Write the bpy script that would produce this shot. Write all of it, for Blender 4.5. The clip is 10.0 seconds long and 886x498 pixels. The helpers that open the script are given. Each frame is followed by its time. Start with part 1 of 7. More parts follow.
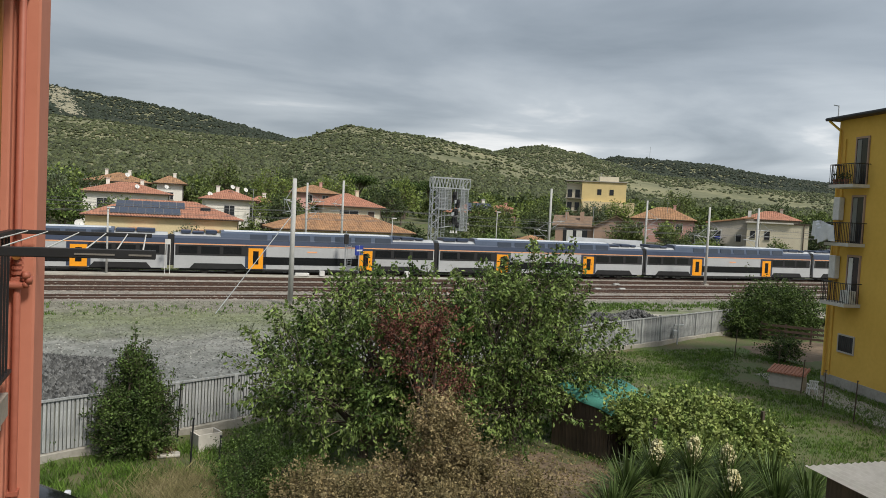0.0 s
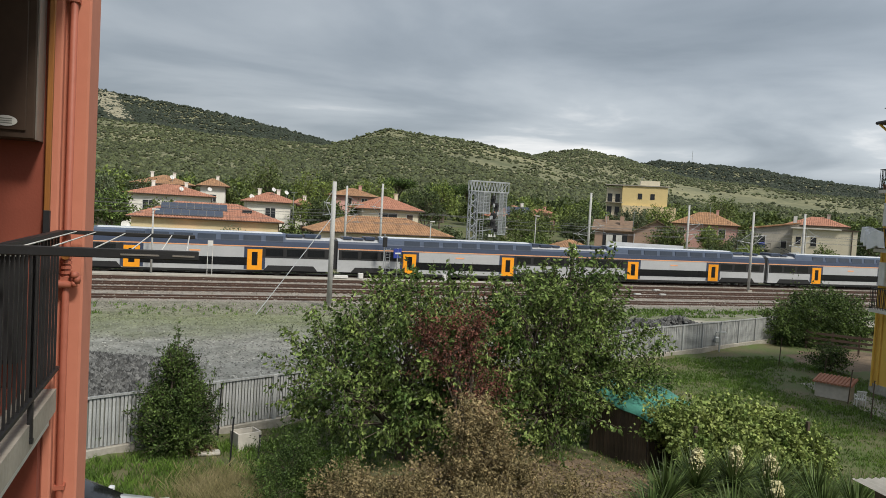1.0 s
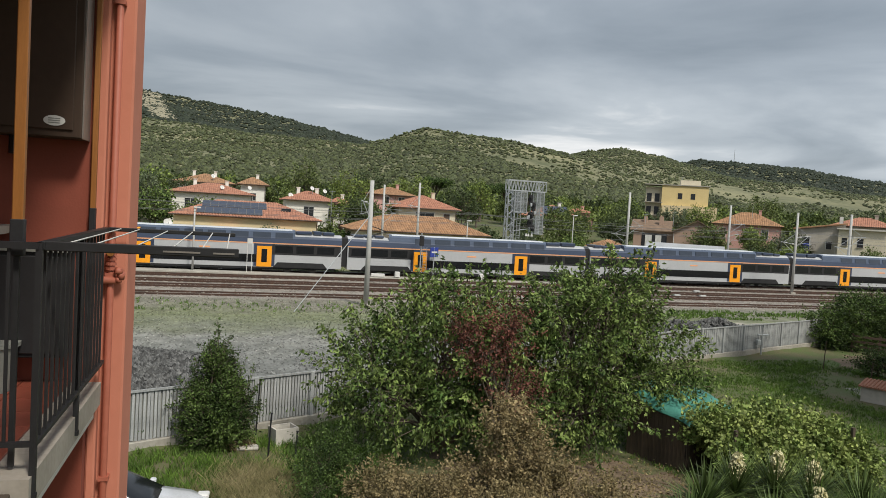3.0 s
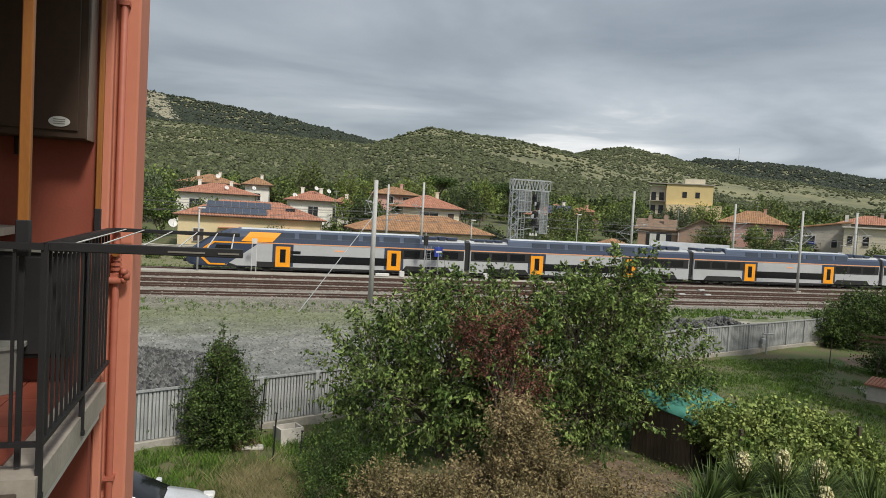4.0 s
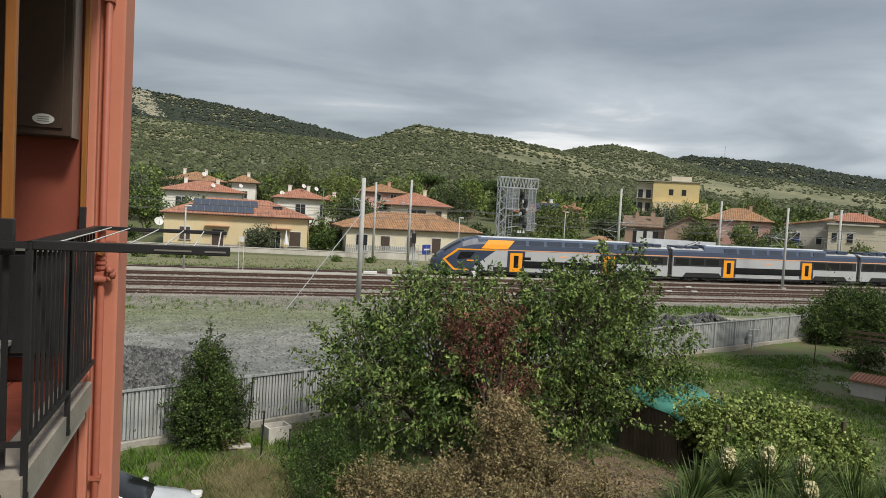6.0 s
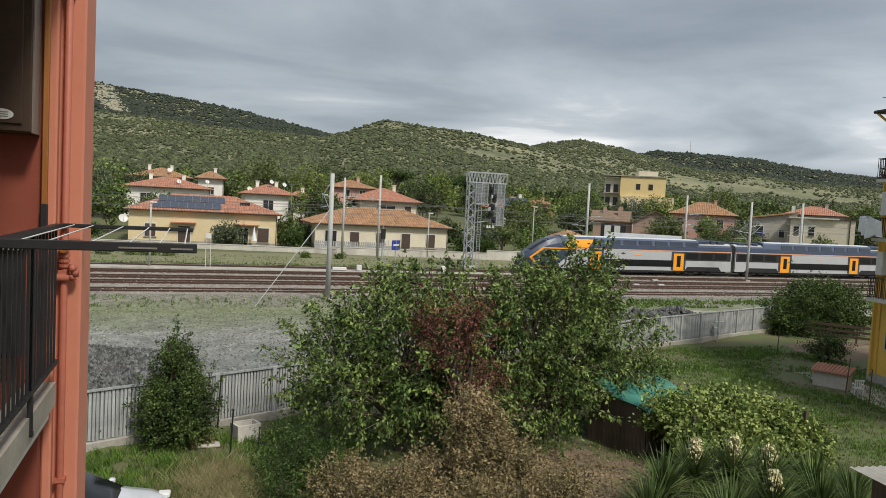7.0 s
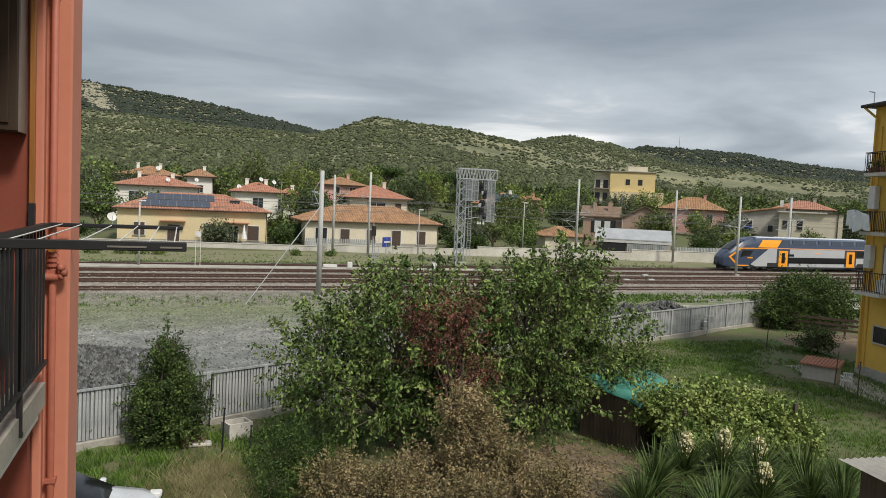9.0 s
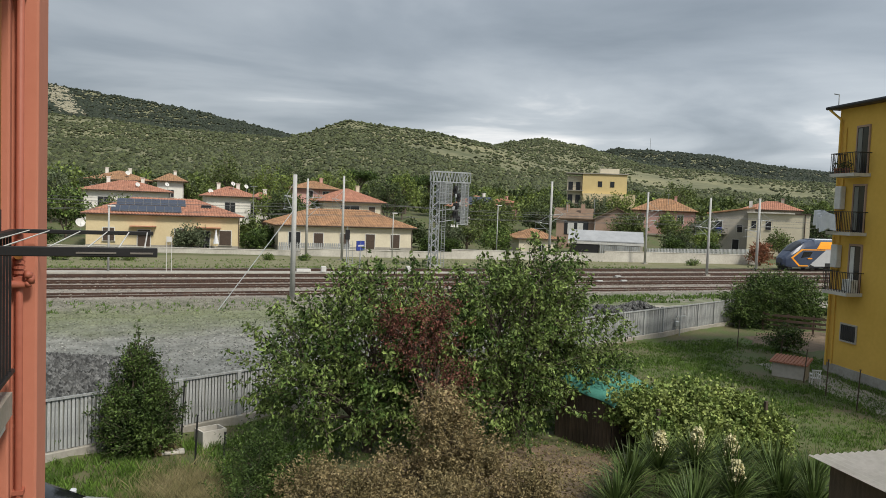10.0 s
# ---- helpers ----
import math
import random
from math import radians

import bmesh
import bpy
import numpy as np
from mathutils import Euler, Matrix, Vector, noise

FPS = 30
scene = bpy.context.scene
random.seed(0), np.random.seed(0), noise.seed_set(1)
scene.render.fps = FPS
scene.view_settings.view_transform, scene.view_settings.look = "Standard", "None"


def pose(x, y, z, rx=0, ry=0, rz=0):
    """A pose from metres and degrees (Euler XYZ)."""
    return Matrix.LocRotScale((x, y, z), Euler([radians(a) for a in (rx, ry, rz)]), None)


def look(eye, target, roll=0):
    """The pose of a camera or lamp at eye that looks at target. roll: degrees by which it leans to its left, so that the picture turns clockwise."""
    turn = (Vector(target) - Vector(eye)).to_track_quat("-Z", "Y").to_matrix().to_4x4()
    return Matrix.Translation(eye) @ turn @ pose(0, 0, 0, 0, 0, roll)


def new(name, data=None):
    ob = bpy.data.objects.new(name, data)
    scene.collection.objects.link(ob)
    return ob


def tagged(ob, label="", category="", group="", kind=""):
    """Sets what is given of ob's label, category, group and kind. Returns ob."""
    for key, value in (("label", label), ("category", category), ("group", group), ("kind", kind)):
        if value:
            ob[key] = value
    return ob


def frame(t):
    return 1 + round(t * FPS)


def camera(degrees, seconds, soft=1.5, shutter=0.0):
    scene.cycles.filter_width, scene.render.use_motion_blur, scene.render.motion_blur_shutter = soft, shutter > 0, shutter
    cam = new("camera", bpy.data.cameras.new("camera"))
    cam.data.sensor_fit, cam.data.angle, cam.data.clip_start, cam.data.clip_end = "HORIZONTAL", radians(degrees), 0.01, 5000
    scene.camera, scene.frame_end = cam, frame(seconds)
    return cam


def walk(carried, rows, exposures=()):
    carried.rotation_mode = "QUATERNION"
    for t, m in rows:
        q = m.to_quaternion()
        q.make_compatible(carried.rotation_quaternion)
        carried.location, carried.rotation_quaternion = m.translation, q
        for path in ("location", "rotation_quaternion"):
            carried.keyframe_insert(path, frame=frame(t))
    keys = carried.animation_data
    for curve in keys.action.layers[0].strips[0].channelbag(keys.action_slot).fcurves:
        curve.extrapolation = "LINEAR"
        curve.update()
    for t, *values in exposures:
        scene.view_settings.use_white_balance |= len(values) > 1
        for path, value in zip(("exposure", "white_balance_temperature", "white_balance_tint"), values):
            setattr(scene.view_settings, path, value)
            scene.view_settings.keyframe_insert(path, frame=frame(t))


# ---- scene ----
cam = camera(61.39, 10.0, 0.6)
PATH = [
    (0.0, pose(0, 0, 7.3, 87.14, -2.90, -21.20)),
    (0.5, pose(0, 0, 7.3, 87.23, -3.09, -19.57)),
    (1.0, pose(0, 0, 7.3, 87.25, -3.24, -18.25)),
    (1.5, pose(0, 0, 7.3, 87.21, -3.36, -17.22)),
    (2.0, pose(0, 0, 7.3, 87.19, -3.45, -16.41)),
    (2.5, pose(0, 0, 7.3, 87.09, -3.52, -15.80)),
    (4.0, pose(0, 0, 7.3, 86.96, -3.28, -15.10)),
    (4.5, pose(0, 0, 7.3, 86.96, -3.26, -15.04)),
    (5.0, pose(0, 0, 7.3, 86.95, -3.27, -14.88)),
    (5.5, pose(0, 0, 7.3, 86.90, -3.29, -14.90)),
    (5.7, pose(0, 0, 7.3, 86.88, -3.27, -15.22)),
    (6.8, pose(0, 0, 7.3, 86.64, -2.99, -18.10)),
    (7.0, pose(0, 0, 7.3, 86.60, -2.95, -18.39)),
    (7.5, pose(0, 0, 7.3, 86.51, -2.91, -19.25)),
    (8.0, pose(0, 0, 7.3, 86.37, -2.92, -19.48)),
    (8.5, pose(0, 0, 7.3, 86.29, -2.78, -19.38)),
    (9.0, pose(0, 0, 7.3, 86.37, -2.58, -19.13)),
    (9.5, pose(0, 0, 7.3, 86.56, -2.37, -19.47)),
    (10.0, pose(0, 0, 7.3, 86.69, -2.17, -21.14)),
]
walk(cam, PATH)

# ---- light ----
SUN_EL, SUN_AZ = 50, 160
world = bpy.data.worlds.new("sky")
scene.world = world
world.use_nodes = True
wt = world.node_tree
wt.nodes.clear()


def wnode(kind, **sets):
    n = wt.nodes.new(kind)
    for k, val in sets.items():
        n.inputs[k].default_value = val
    return n


def wmath(op, a, b=None):
    n = wt.nodes.new("ShaderNodeMath")
    n.operation = op
    for i, q in enumerate((a, b)):
        if q is None:
            continue
        if isinstance(q, (int, float)):
            n.inputs[i].default_value = q
        else:
            wt.links.new(q, n.inputs[i])
    return n.outputs[0]


sky = wt.nodes.new("ShaderNodeTexSky")
sky.sky_type, sky.sun_disc = "NISHITA", False
sky.sun_elevation, sky.sun_rotation = radians(SUN_EL), radians(SUN_AZ)
sky.air_density, sky.dust_density = 1.2, 2.0
coord = wt.nodes.new("ShaderNodeTexCoord")
sep = wt.nodes.new("ShaderNodeSeparateXYZ")
wt.links.new(coord.outputs["Generated"], sep.inputs[0])
# clouds lie on a flat deck overhead
lift = wmath("ADD", wmath("MAXIMUM", sep.outputs[2], 0.0), 0.09)
comb = wt.nodes.new("ShaderNodeCombineXYZ")
wt.links.new(wmath("DIVIDE", sep.outputs[0], lift), comb.inputs[0])
wt.links.new(wmath("DIVIDE", sep.outputs[1], lift), comb.inputs[1])
cl1 = wnode("ShaderNodeTexNoise", Scale=0.62, Detail=7.0, Roughness=0.5, Distortion=0.4)
cl2 = wnode("ShaderNodeTexNoise", Scale=0.23, Detail=3.0, Roughness=0.5)
wt.links.new(comb.outputs[0], cl1.inputs["Vector"])
wt.links.new(comb.outputs[0], cl2.inputs["Vector"])
thick = wmath("ADD", wmath("MULTIPLY", cl1.outputs[0], 0.6), wmath("MULTIPLY", cl2.outputs[0], 0.4))
ramp = wt.nodes.new("ShaderNodeValToRGB")
wt.links.new(thick, ramp.inputs[0])
r = ramp.color_ramp
r.elements[0].position, r.elements[0].color = 0.37, (0.24, 0.28, 0.325, 1)
r.elements[1].position, r.elements[1].color = 0.63, (0.92, 0.92, 0.92, 1)
e = r.elements.new(0.47)
e.color = (0.35, 0.395, 0.445, 1)
e = r.elements.new(0.56)
e.color = (0.505, 0.55, 0.595, 1)
bg1 = wnode("ShaderNodeBackground", Strength=0.10)
bg2 = wnode("ShaderNodeBackground", Strength=0.95)
# an overcast sky grows brighter towards the zenith
high = wt.nodes.new("ShaderNodeMapRange")
high.interpolation_type = "SMOOTHSTEP"
high.inputs["From Min"].default_value, high.inputs["From Max"].default_value = 0.2, 1.0
high.inputs["To Min"].default_value, high.inputs["To Max"].default_value = 0.95, 1.6
wt.links.new(sep.outputs[2], high.inputs[0])
# and thinner cloud towards the east
thin = wmath("ADD", wmath("MULTIPLY", sep.outputs[0], 0.30), 0.91)
wt.links.new(wmath("MULTIPLY", high.outputs[0], thin), bg2.inputs[1])
wt.links.new(sky.outputs[0], bg1.inputs[0])
wt.links.new(ramp.outputs[0], bg2.inputs[0])
mixw = wt.nodes.new("ShaderNodeMixShader")
mixw.inputs[0].default_value = 0.90
wt.links.new(bg1.outputs[0], mixw.inputs[1])
wt.links.new(bg2.outputs[0], mixw.inputs[2])
wout = wt.nodes.new("ShaderNodeOutputWorld")
wt.links.new(mixw.outputs[0], wout.inputs[0])

sun_data = bpy.data.lights.new("sun", "SUN")
sun_data.energy, sun_data.angle, sun_data.color = 2.85, radians(9), (1.0, 0.945, 0.84)
sun = new("sun", sun_data)
az = radians(SUN_AZ)
far = Vector((math.sin(az) * math.cos(radians(SUN_EL)), math.cos(az) * math.cos(radians(SUN_EL)), math.sin(radians(SUN_EL)))) * 50
sun.matrix_world = look(far, (0, 0, 0))
scene.view_settings.exposure = 0.13


# ---- materials ----
def mat(name, col, col2=None, scale=4.0, rough=0.8, metal=0.0, bump=0.0, bump_scale=None, vary=0.0, island=0.0, fine=True, stretch=None, spec=None, coat=0.0):
    """Two colours mixed by coarse and fine noise in world-size units, with bump; vary: brightness from object to object; island: from loose piece to piece."""
    m = bpy.data.materials.new(name)
    m.use_nodes = True
    nt = m.node_tree
    p = nt.nodes["Principled BSDF"]
    p.inputs["Roughness"].default_value, p.inputs["Metallic"].default_value = rough, metal
    if spec is not None:
        p.inputs["Specular IOR Level"].default_value = spec
    p.inputs["Coat Weight"].default_value = coat
    if col2 is None:
        col2 = tuple(c * 0.8 for c in col)
    tc = nt.nodes.new("ShaderNodeTexCoord")
    src = tc.outputs["Object"]
    if stretch:
        mp = nt.nodes.new("ShaderNodeMapping")
        mp.inputs["Scale"].default_value = stretch
        nt.links.new(src, mp.inputs[0])
        src = mp.outputs[0]
    n1 = nt.nodes.new("ShaderNodeTexNoise")
    n1.inputs["Scale"].default_value, n1.inputs["Detail"].default_value = scale, 6.0
    nt.links.new(src, n1.inputs["Vector"])
    fac = n1.outputs[0]
    if fine:
        n2 = nt.nodes.new("ShaderNodeTexNoise")
        n2.inputs["Scale"].default_value, n2.inputs["Detail"].default_value = scale * 9, 4.0
        nt.links.new(src, n2.inputs["Vector"])
        mx = nt.nodes.new("ShaderNodeMix")
        mx.inputs[0].default_value = 0.4
        nt.links.new(n1.outputs[0], mx.inputs[2])
        nt.links.new(n2.outputs[0], mx.inputs[3])
        fac = mx.outputs[0]
    rp = nt.nodes.new("ShaderNodeValToRGB")
    rp.color_ramp.elements[0].position, rp.color_ramp.elements[1].position = 0.36, 0.64
    rp.color_ramp.elements[0].color, rp.color_ramp.elements[1].color = (*col2, 1), (*col, 1)
    nt.links.new(fac, rp.inputs[0])
    out = rp.outputs[0]
    if vary or island:
        if vary:
            info = nt.nodes.new("ShaderNodeObjectInfo")
            rnd, amt = info.outputs["Random"], vary
        else:
            info = nt.nodes.new("ShaderNodeNewGeometry")
            rnd, amt = info.outputs["Random Per Island"], island
        mr = nt.nodes.new("ShaderNodeMapRange")
        mr.inputs["To Min"].default_value, mr.inputs["To Max"].default_value = 1 - amt, 1 + amt
        nt.links.new(rnd, mr.inputs[0])
        hs = nt.nodes.new("ShaderNodeHueSaturation")
        nt.links.new(mr.outputs[0], hs.inputs["Value"])
        nt.links.new(out, hs.inputs["Color"])
        out = hs.outputs[0]
    nt.links.new(out, p.inputs["Base Color"])
    if bump:
        n3 = nt.nodes.new("ShaderNodeTexNoise")
        n3.inputs["Scale"].default_value, n3.inputs["Detail"].default_value = bump_scale or scale * 8, 5.0
        nt.links.new(src, n3.inputs["Vector"])
        b = nt.nodes.new("ShaderNodeBump")
        b.inputs["Strength"].default_value, b.inputs["Distance"].default_value = min(1, bump), 0.05
        nt.links.new(n3.outputs[0], b.inputs["Height"])
        nt.links.new(b.outputs[0], p.inputs["Normal"])
    return m


def leaf_mat(name, col, col2, island=0.35):
    m = mat(name, col, col2, scale=1.2, rough=0.5, island=island, fine=False, spec=0.2)
    nt = m.node_tree
    p = nt.nodes["Principled BSDF"]
    tr = nt.nodes.new("ShaderNodeBsdfTranslucent")
    mx = nt.nodes.new("ShaderNodeMixShader")
    mx.inputs[0].default_value = 0.14
    link = p.inputs["Base Color"].links[0].from_socket
    nt.links.new(link, tr.inputs[0])
    nt.links.new(p.outputs[0], mx.inputs[1])
    nt.links.new(tr.outputs[0], mx.inputs[2])
    nt.links.new(mx.outputs[0], nt.nodes["Material Output"].inputs[0])
    return m


M = dict(
    grass=mat("grass_soil", (0.075, 0.115, 0.028), (0.125, 0.105, 0.058), 0.5, 0.95, bump=0.6, bump_scale=12),
    gravel=mat("gravel", (0.30, 0.305, 0.29), (0.13, 0.135, 0.12), 0.8, 0.95, bump=1.0, bump_scale=7),
    ballast=mat("ballast", (0.33, 0.30, 0.26), (0.19, 0.165, 0.14), 0.9, 0.95, bump=0.9, bump_scale=8),
    path=mat("pale_path", (0.36, 0.335, 0.28), (0.24, 0.225, 0.185), 0.4, 0.95, bump=0.3),
    darkstone=mat("dark_stone", (0.155, 0.155, 0.15), (0.045, 0.046, 0.046), 2.2, 0.95, bump=1.0, bump_scale=7, island=0.65),
    loosestone=mat("loose_stone", (0.33, 0.335, 0.325), (0.12, 0.125, 0.12), 3, 0.95, island=0.55),
    verge=mat("verge_grass", (0.14, 0.15, 0.06), (0.21, 0.19, 0.115), 0.4, 0.95, bump=0.7, bump_scale=10),
    rail=mat("rusty_rail", (0.095, 0.05, 0.034), (0.055, 0.034, 0.027), 2.0, 0.7, metal=0.3),
    sleeper=mat("sleeper", (0.36, 0.325, 0.28), (0.23, 0.20, 0.17), 2.0, 0.95, island=0.2),
    concrete=mat("concrete", (0.42, 0.395, 0.345), (0.28, 0.26, 0.225), 0.8, 0.9, bump=0.25),
    pale_wall=mat("pale_wall", (0.62, 0.59, 0.53), (0.46, 0.43, 0.38), 0.5, 0.9, bump=0.15),
    pole=mat("pole_concrete", (0.50, 0.50, 0.48), (0.38, 0.38, 0.37), 1.5, 0.85),
    galv=mat("galvanised_steel", (0.50, 0.52, 0.53), (0.36, 0.38, 0.39), 2.5, 0.5, metal=0.55),
    wire=mat("wire", (0.16, 0.16, 0.16), None, 1, 0.6, metal=0.5),
    slat=mat("weathered_slat", (0.45, 0.46, 0.455), (0.26, 0.27, 0.27), 1.6, 0.9, vary=0.14, bump=0.2, stretch=(6, 6, 1)),
    soil=mat("soil", (0.21, 0.15, 0.10), (0.105, 0.078, 0.05), 1.2, 0.95, bump=0.8, bump_scale=12),
    navy=mat("navy_paint", (0.042, 0.058, 0.10), (0.034, 0.048, 0.085), 0.6, 0.32, coat=0.3),
    roofblue=mat("roof_blue", (0.085, 0.11, 0.165), (0.065, 0.088, 0.135), 0.5, 0.3, coat=0.4),
    # near-white colour that stands for sky light gleaming on the coach roof
    roofgleam=mat("roof_gleam", (0.66, 0.70, 0.74), (0.55, 0.58, 0.62), 0.5, 0.35),
    silver=mat("train_grey", (0.48, 0.49, 0.50), (0.43, 0.44, 0.45), 0.6, 0.4, metal=0.1, coat=0.2),
    orange=mat("train_orange", (0.93, 0.37, 0.015), (0.85, 0.32, 0.012), 0.8, 0.4),
    stripe=mat("train_stripe", (0.9, 0.42, 0.2), None, 0.8, 0.4),
    blackglass=mat("tinted_window", (0.013, 0.014, 0.016), (0.009, 0.010, 0.012), 1.0, 0.12),
    under=mat("underframe", (0.018, 0.018, 0.019), (0.01, 0.01, 0.011), 2.0, 0.75),
    steel=mat("wheel_steel", (0.12, 0.11, 0.10), None, 2.0, 0.5, metal=0.6),
    # stucco twice: red has the balcony recess's shade in its colour, redpale the open light
    red=mat("shaded_red_stucco", (0.25, 0.062, 0.037), (0.215, 0.053, 0.031), 1.2, 0.9, bump=0.06, bump_scale=60),
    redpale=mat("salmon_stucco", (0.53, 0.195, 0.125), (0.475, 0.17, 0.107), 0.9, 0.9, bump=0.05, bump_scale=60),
    redpipe=mat("red_painted_pipe", (0.40, 0.12, 0.075), (0.34, 0.10, 0.06), 3, 0.6),
    black=mat("black_iron", (0.018, 0.018, 0.02), (0.012, 0.012, 0.013), 5, 0.5),
    tile=mat("red_floor_tile", (0.24, 0.06, 0.038), (0.19, 0.05, 0.03), 3, 0.45, vary=0.1),
    marble=mat("marble_edge", (0.35, 0.315, 0.27), (0.25, 0.225, 0.19), 3, 0.6),
    brownmetal=mat("brown_cabinet_metal", (0.06, 0.038, 0.026), (0.048, 0.03, 0.021), 2, 0.55, spec=0.25),
    alu=mat("aluminium_edge", (0.33, 0.30, 0.27), None, 3, 0.4, metal=0.6),
    varnish=mat("orange_varnished_wood", (0.30, 0.115, 0.022), (0.23, 0.085, 0.016), 3, 0.5, stretch=(8, 8, 1)),
    ochre=mat("ochre_stucco", (0.74, 0.47, 0.095), (0.66, 0.41, 0.075), 0.5, 0.9, bump=0.15),
    cream=mat("cream_stucco", (0.70, 0.58, 0.36), (0.62, 0.50, 0.30), 0.5, 0.9),
    cream2=mat("pale_cream_stucco", (0.72, 0.65, 0.50), (0.62, 0.55, 0.42), 0.5, 0.9),
    white=mat("white_stucco", (0.82, 0.79, 0.73), (0.72, 0.69, 0.63), 0.5, 0.9),
    pink=mat("pink_stucco", (0.62, 0.36, 0.31), (0.54, 0.31, 0.27), 0.5, 0.9),
    brownplaster=mat("brown_plaster", (0.42, 0.29, 0.22), (0.35, 0.24, 0.18), 0.5, 0.9),
    greyplaster=mat("grey_plaster", (0.50, 0.46, 0.40), (0.38, 0.35, 0.30), 0.5, 0.9),
    yellowplaster=mat("yellow_plaster", (0.72, 0.57, 0.28), (0.64, 0.5, 0.24), 0.5, 0.9),
    roofgrey=mat("lichened_tile", (0.27, 0.18, 0.12), (0.16, 0.11, 0.075), 1.2, 0.9, island=0.2),
    upperglass=mat("roof_window", (0.05, 0.062, 0.085), (0.04, 0.05, 0.07), 1.0, 0.12),
    rooftile=mat("terracotta_tile", (0.44, 0.205, 0.13), (0.31, 0.145, 0.095), 1.4, 0.9, island=0.16),
    roofold=mat("weathered_tile", (0.40, 0.22, 0.11), (0.24, 0.14, 0.08), 1.2, 0.9, island=0.2),
    roofsheet=mat("grey_sheet_roof", (0.40, 0.41, 0.42), (0.30, 0.31, 0.32), 0.8, 0.7),
    solar=mat("solar_glass", (0.035, 0.045, 0.075), (0.028, 0.036, 0.06), 3, 0.2),
    shutter=mat("brown_shutter", (0.085, 0.055, 0.04), (0.06, 0.04, 0.03), 3, 0.7),
    darkpane=mat("dark_pane", (0.03, 0.032, 0.036), None, 1, 0.15),
    frame=mat("white_frame", (0.68, 0.67, 0.64), None, 3, 0.6),
    trunk=mat("bark", (0.16, 0.125, 0.095), (0.09, 0.07, 0.055), 4, 0.95, bump=0.6),
    leaf=leaf_mat("fresh_leaf", (0.205, 0.27, 0.078), (0.055, 0.10, 0.024), 0.8),
    leafdark=leaf_mat("dark_leaf", (0.10, 0.15, 0.038), (0.034, 0.06, 0.017), 0.7),
    leafred=leaf_mat("red_leaf", (0.21, 0.085, 0.06), (0.10, 0.042, 0.032), 0.5),
    leafcopper=leaf_mat("copper_leaf", (0.34, 0.15, 0.085), (0.19, 0.085, 0.05), 0.45),
    leafbrown=leaf_mat("dry_leaf", (0.31, 0.24, 0.125), (0.175, 0.145, 0.07), 0.45),
    leafvine=leaf_mat("vine_leaf", (0.29, 0.34, 0.105), (0.12, 0.18, 0.045), 0.6),
    leafolive=leaf_mat("olive_leaf", (0.14, 0.17, 0.095), (0.09, 0.11, 0.06)),
    yucca=leaf_mat("spiky_leaf", (0.15, 0.20, 0.065), (0.07, 0.11, 0.032), 0.55),
    straw=leaf_mat("dry_grass", (0.36, 0.31, 0.17), (0.22, 0.20, 0.095)),
    blade=leaf_mat("grass_blade", (0.135, 0.225, 0.04), (0.07, 0.125, 0.024), 0.55),
    flower=mat("cream_flower", (0.64, 0.60, 0.36), (0.50, 0.46, 0.25), 8, 0.8, island=0.15),
    scrub=leaf_mat("scrub", (0.105, 0.118, 0.05), (0.052, 0.065, 0.03), island=0.5),
    # scrub again, with the cloud shadow over the far ridges in its colour
    scrubshade=leaf_mat("oak_scrub", (0.043, 0.054, 0.033), (0.032, 0.042, 0.027), island=0.3),
    hill=mat("hill_ground", (0.25, 0.235, 0.13), (0.10, 0.11, 0.055), 0.012, 0.95),
    hillpale=mat("hill_scree", (0.34, 0.31, 0.23), (0.25, 0.235, 0.16), 0.03, 0.95),
    woods=leaf_mat("woods", (0.16, 0.20, 0.06), (0.08, 0.11, 0.035), island=0.5),
    woodsfresh=leaf_mat("bright_woods", (0.23, 0.29, 0.075), (0.13, 0.175, 0.045), island=0.4),
    woodsdark=leaf_mat("dark_woods", (0.095, 0.125, 0.05), (0.052, 0.074, 0.032), island=0.45),
    tarp=mat("green_tarp", (0.075, 0.27, 0.21), (0.05, 0.20, 0.155), 1.5, 0.6, bump=0.4, bump_scale=4),
    oldwood=mat("old_wood", (0.11, 0.08, 0.055), (0.06, 0.045, 0.033), 2, 0.9, vary=0.2, stretch=(8, 8, 1)),
    whitesheet=mat("white_sheet_roof", (0.66, 0.63, 0.58), (0.52, 0.49, 0.44), 1.0, 0.7),
    carpaint=mat("white_car_paint", (0.62, 0.63, 0.65), None, 2, 0.25, coat=0.6),
    plastic=mat("white_plastic", (0.72, 0.71, 0.68), None, 3, 0.5),
    bluesign=mat("blue_sign", (0.025, 0.05, 0.30), None, 3, 0.5),
    cloth=mat("white_cloth", (0.80, 0.80, 0.80), (0.66, 0.67, 0.70), 3, 0.9),
    rubber=mat("rubber", (0.02, 0.02, 0.02), None, 3, 0.8),
    dim=mat("planter_grey", (0.22, 0.225, 0.20), None, 3, 0.7),
)



